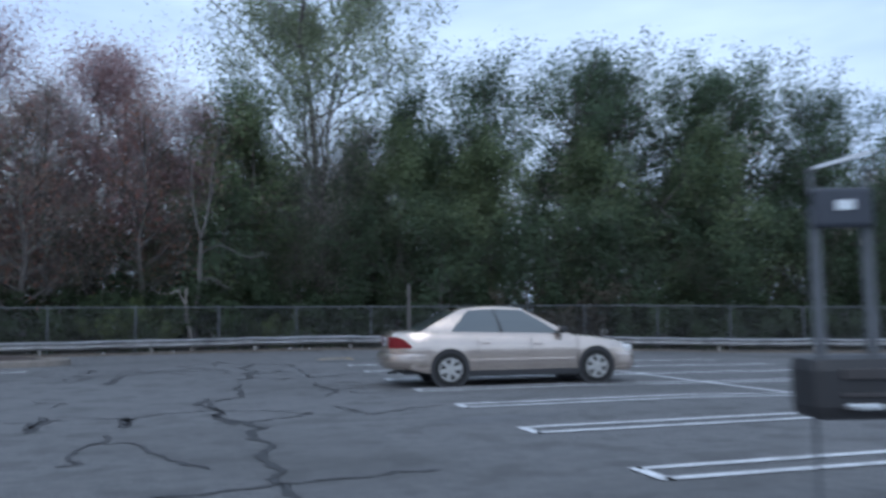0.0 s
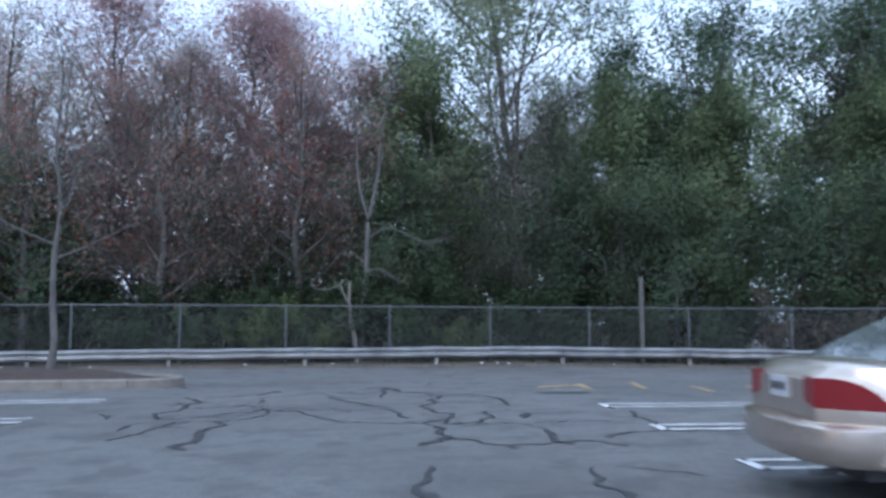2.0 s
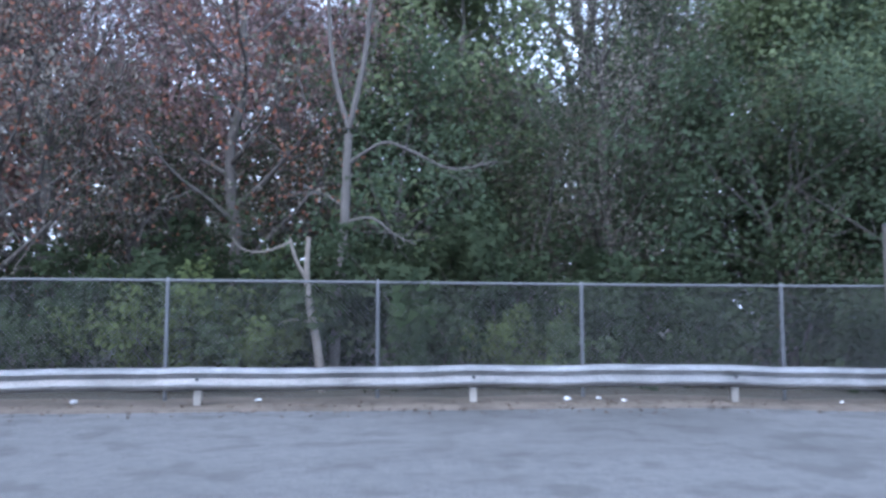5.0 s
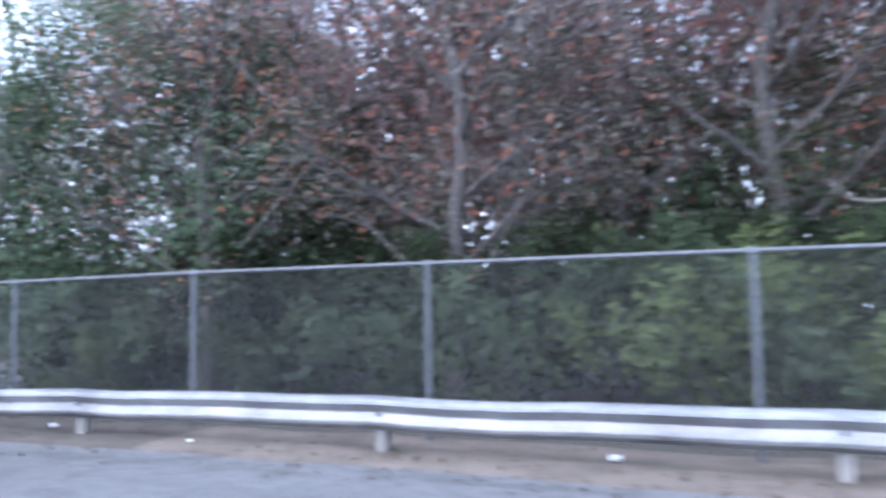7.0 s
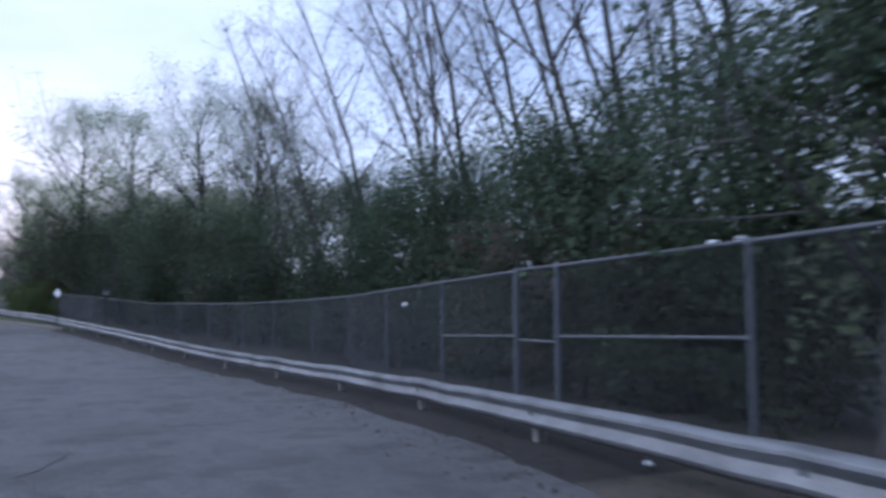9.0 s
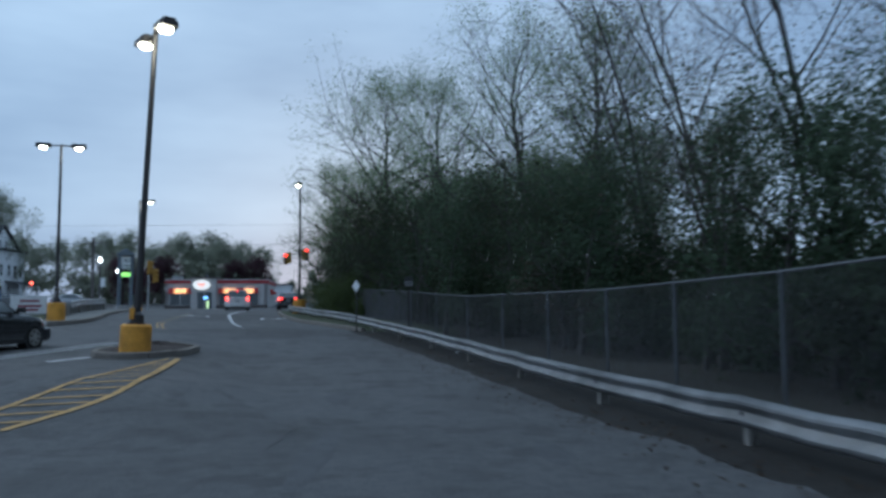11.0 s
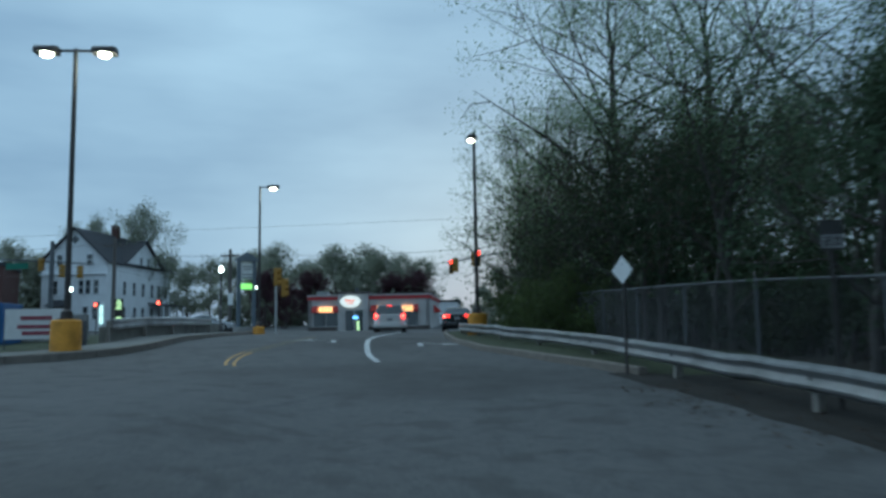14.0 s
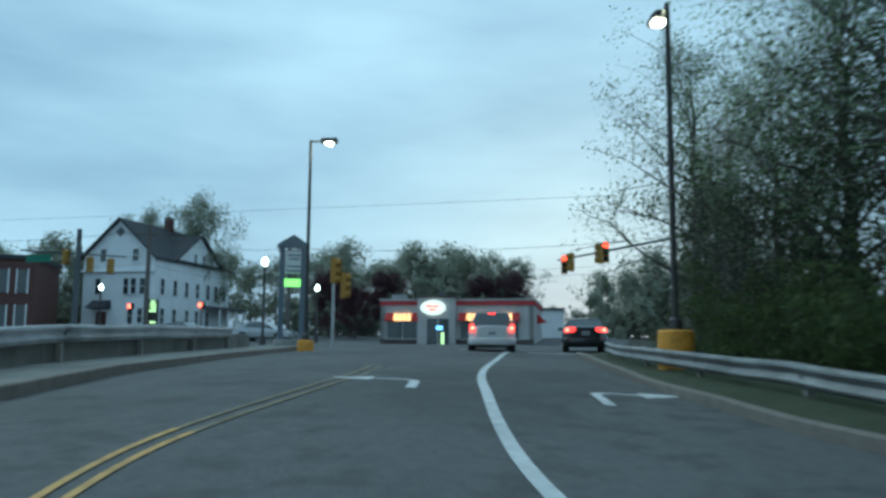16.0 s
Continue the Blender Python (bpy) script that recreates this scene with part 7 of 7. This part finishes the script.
for dz, dy in ((-0.4, 0.8), (-0.4, -0.8), (-2.0, 0.0), (-2.5, 0.1)):
    for i, j in ((2, 0), (0, 1), (1, 3)):
        a, b = UP[i], UP[j]
        wire((a[0] + 0.1, a[1] + dy, a[2] + dz), (b[0] + 0.1, b[1] + dy, b[2] + dz), 0.6)
wire((-105.9, 26.8, 9.4), (-87.9, 64.8, 10.6), 0.6)
wire((-83.9, -70.8, 9.0), (-87.9, 63.2, 9.2), 0.5)

# banners, bins and cabinets behind the pavement
BLUE = material("blue_painted_steel", (0.03, 0.11, 0.30), 0.5, var=0.25, scale=3)
fr = thing("banner", "white banner with plain dark red bars, tied to a frame", "banner", at=(-54.9, 14.0, lie(-55, 14) + 0.14), turn=105)
part("sheet", boxed((1.5, 0.02, 0.8), (0, 0, 0.62)), WHITEP, fr)
for x in (-0.75, 0.75):
    part("stake", rod(bmesh.new(), (x, 0.02, -0.1), (x, 0.02, 1.05), 0.02, n=8), GALVPOST, fr)
for z, w in ((0.78, 0.8), (0.55, 0.95), (0.38, 0.7)):
    part("bar", boxed((w, 0.01, 0.1), (0.05, -0.018, z)), material("faded_red_print", (0.25, 0.06, 0.09), 0.7, var=0.2), fr)
bn = thing("skip", "dark blue steel skip behind the pavement", "skip", at=(-57.5, 9.8, lie(-57, 10)), turn=105)
part("body", boxed((2.6, 1.4, 1.25), (0, 0, 0.75), bevel=0.03), BLUE, bn)
for k in range(5):
    part("rib", boxed((0.07, 0.06, 1.1), (-1.15 + 0.575 * k, -0.72, 0.75)), BLUE, bn)
cb = thing("control_cabinet", "grey metal control cabinet by the pavement", "cabinet", at=(-56.2, 14.4, lie(-56, 14) + 0.12), turn=105)
part("body", boxed((0.4, 0.35, 0.7), (0, 0, 0.35), bevel=0.015), GALVPOST, cb)
part("door", boxed((0.34, 0.01, 0.6), (0, -0.181, 0.36)), GALVPOST, cb)
part("latch", boxed((0.03, 0.02, 0.1), (0.12, -0.19, 0.4)), POLE, cb)
low = thing("low_wall", "low grey concrete wall behind the banner", "wall", at=(-58.5, 8.2, lie(-58, 8)), turn=100)
part("panel", boxed((9.0, 0.25, 1.0), (0, 0, 0.5), bevel=0.02), CONCRETE, low)
yb = thing("bollard", "short yellow painted steel bollard by the guard rail", "bollard", at=(-74.2, 12.1, lie(-74, 12)))
part("post", lathe(bmesh.new(), [(0.11, 0), (0.11, 0.34), (0.09, 0.39), (0.02, 0.42)], 14), DRUM, yb, smooth=True)

# ---------------------------------------------------------------- trees beyond the street
FAR = [("far", -121, -22, 0, 1.45), ("far", -122, -29, 120, 1.35), ("distant", -118, -33, 60, 1.0), ("distant", -120, -6, 0, 0.8), ("distant", -112, -3.5, 100, 0.72), ("distant", -122, 3, 0, 0.85),
       ("plum", -108, -1.5, 0, 0.95), ("plum", -112, 1.5, 80, 0.95), ("distant", -124, 8, 140, 0.95), ("plum", -116, 11.6, 10, 0.95), ("plum", -117, 8.6, 60, 0.9),
       ("plum", -105.5, 1.5, 200, 0.7), ("bare", -128, 22, 0, 0.6), ("plum", -122, 24, 0, 0.6), ("back", -104, 26.5, 0, 0.6), ("back", -97, 27.5, 100, 0.6), ("rust", -90.5, 27.0, 0, 0.5),
       ("distant", -112, -50, 0, 0.8), ("distant", -118, -56, 0, 0.9), ("distant", -110, -42, 50, 0.75), ("distant", -108, -30, 50, 0.6), ("back", -82, 27.0, 120, 0.62), ("back", -77.5, 26.0, 220, 0.7),
       ("distant", -135, -2, 10, 0.85), ("distant", -136, 6, 99, 0.85), ("distant", -132, -34, 10, 0.9), ("distant", -140, 20, 10, 0.9)]
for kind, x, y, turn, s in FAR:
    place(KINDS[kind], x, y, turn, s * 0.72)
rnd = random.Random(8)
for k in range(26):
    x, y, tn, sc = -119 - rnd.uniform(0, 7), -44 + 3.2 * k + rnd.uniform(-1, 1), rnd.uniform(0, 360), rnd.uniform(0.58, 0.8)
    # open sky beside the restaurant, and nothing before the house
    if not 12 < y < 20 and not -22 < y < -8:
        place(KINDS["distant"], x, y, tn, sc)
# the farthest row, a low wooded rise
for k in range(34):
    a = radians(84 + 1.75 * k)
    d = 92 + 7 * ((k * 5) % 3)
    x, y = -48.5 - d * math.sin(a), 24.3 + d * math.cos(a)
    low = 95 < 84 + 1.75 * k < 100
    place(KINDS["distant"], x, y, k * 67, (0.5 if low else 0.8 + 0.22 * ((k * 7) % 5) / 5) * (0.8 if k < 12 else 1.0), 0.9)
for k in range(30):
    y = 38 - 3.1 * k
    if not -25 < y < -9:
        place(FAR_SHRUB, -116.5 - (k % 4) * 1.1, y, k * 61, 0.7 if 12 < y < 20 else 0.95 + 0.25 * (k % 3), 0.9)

# ---------------------------------------------------------------- trolley bay by the first stalls
SIGNBLUE = material("dark_slate_sign", (0.03, 0.036, 0.05), 0.5, var=0.2, scale=5)
bay = thing("trolley_bay", "black trolley bay bumper with a slate sign on two grey posts", "trolley bay", at=(2.08, 4.65, 0), turn=-22.1)
for x in (0.19, 0.45):
    part("post", boxed((0.042, 0.042, 1.02), (x - 0.018, 0.15, 1.25), bevel=0.008), GALVPOST, bay)
part("panel", boxed((0.29, 0.07, 0.20), (0.30, 0.12, 1.745), bevel=0.02), SIGNBLUE, bay, "dark slate panel with a plain pale shape")
part("shape", boxed((0.09, 0.006, 0.05), (0.30, 0.081, 1.755), bevel=0.002), PANEL, bay)
for x in (0.165, 0.435):
    part("upright", boxed((0.02, 0.03, 0.14), (x, 0.15, 1.89), bevel=0.004), GALVPOST, bay)
part("light_bar", boxed((0.30, 0.05, 0.018), (0.31, 0.12, 1.985), Matrix.Rotation(radians(-15), 4, "Y")), GALV, bay)
bk = boxed((1.5, 0.3, 0.31), (0.81, 0.15, 0.86), bevel=0.07)
part("bumper", bk, BLACKP, bay, "rounded black plastic bumper")
for z, h in ((0.93, 0.05), (0.83, 0.02), (0.77, 0.02)):
    part("groove", boxed((1.1, 0.02, h), (0.75, -0.004, z), bevel=0.004), POLE, bay)
part("badge", boxed((0.17, 0.012, 0.03), (0.30, -0.008, 0.775), bevel=0.004), PANEL, bay, "pale oval badge")
for x in (0.13, 1.38):
    part("leg", rod(bmesh.new(), (x, 0.15, 0), (x, 0.15, 0.74), 0.012, n=8), GALVPOST, bay, smooth=True)
    part("foot", boxed((0.16, 0.16, 0.012), (x, 0.15, 0.006)), GALVPOST, bay)

# the first of each kind of plant stands at the far end of the woods
for i, ob in enumerate(list(KINDS.values()) + BUSH + [FAR_SHRUB]):
    ob.location = (54 + 5 * i, 44 + (i % 3) * 4, lie(54) - 0.1)
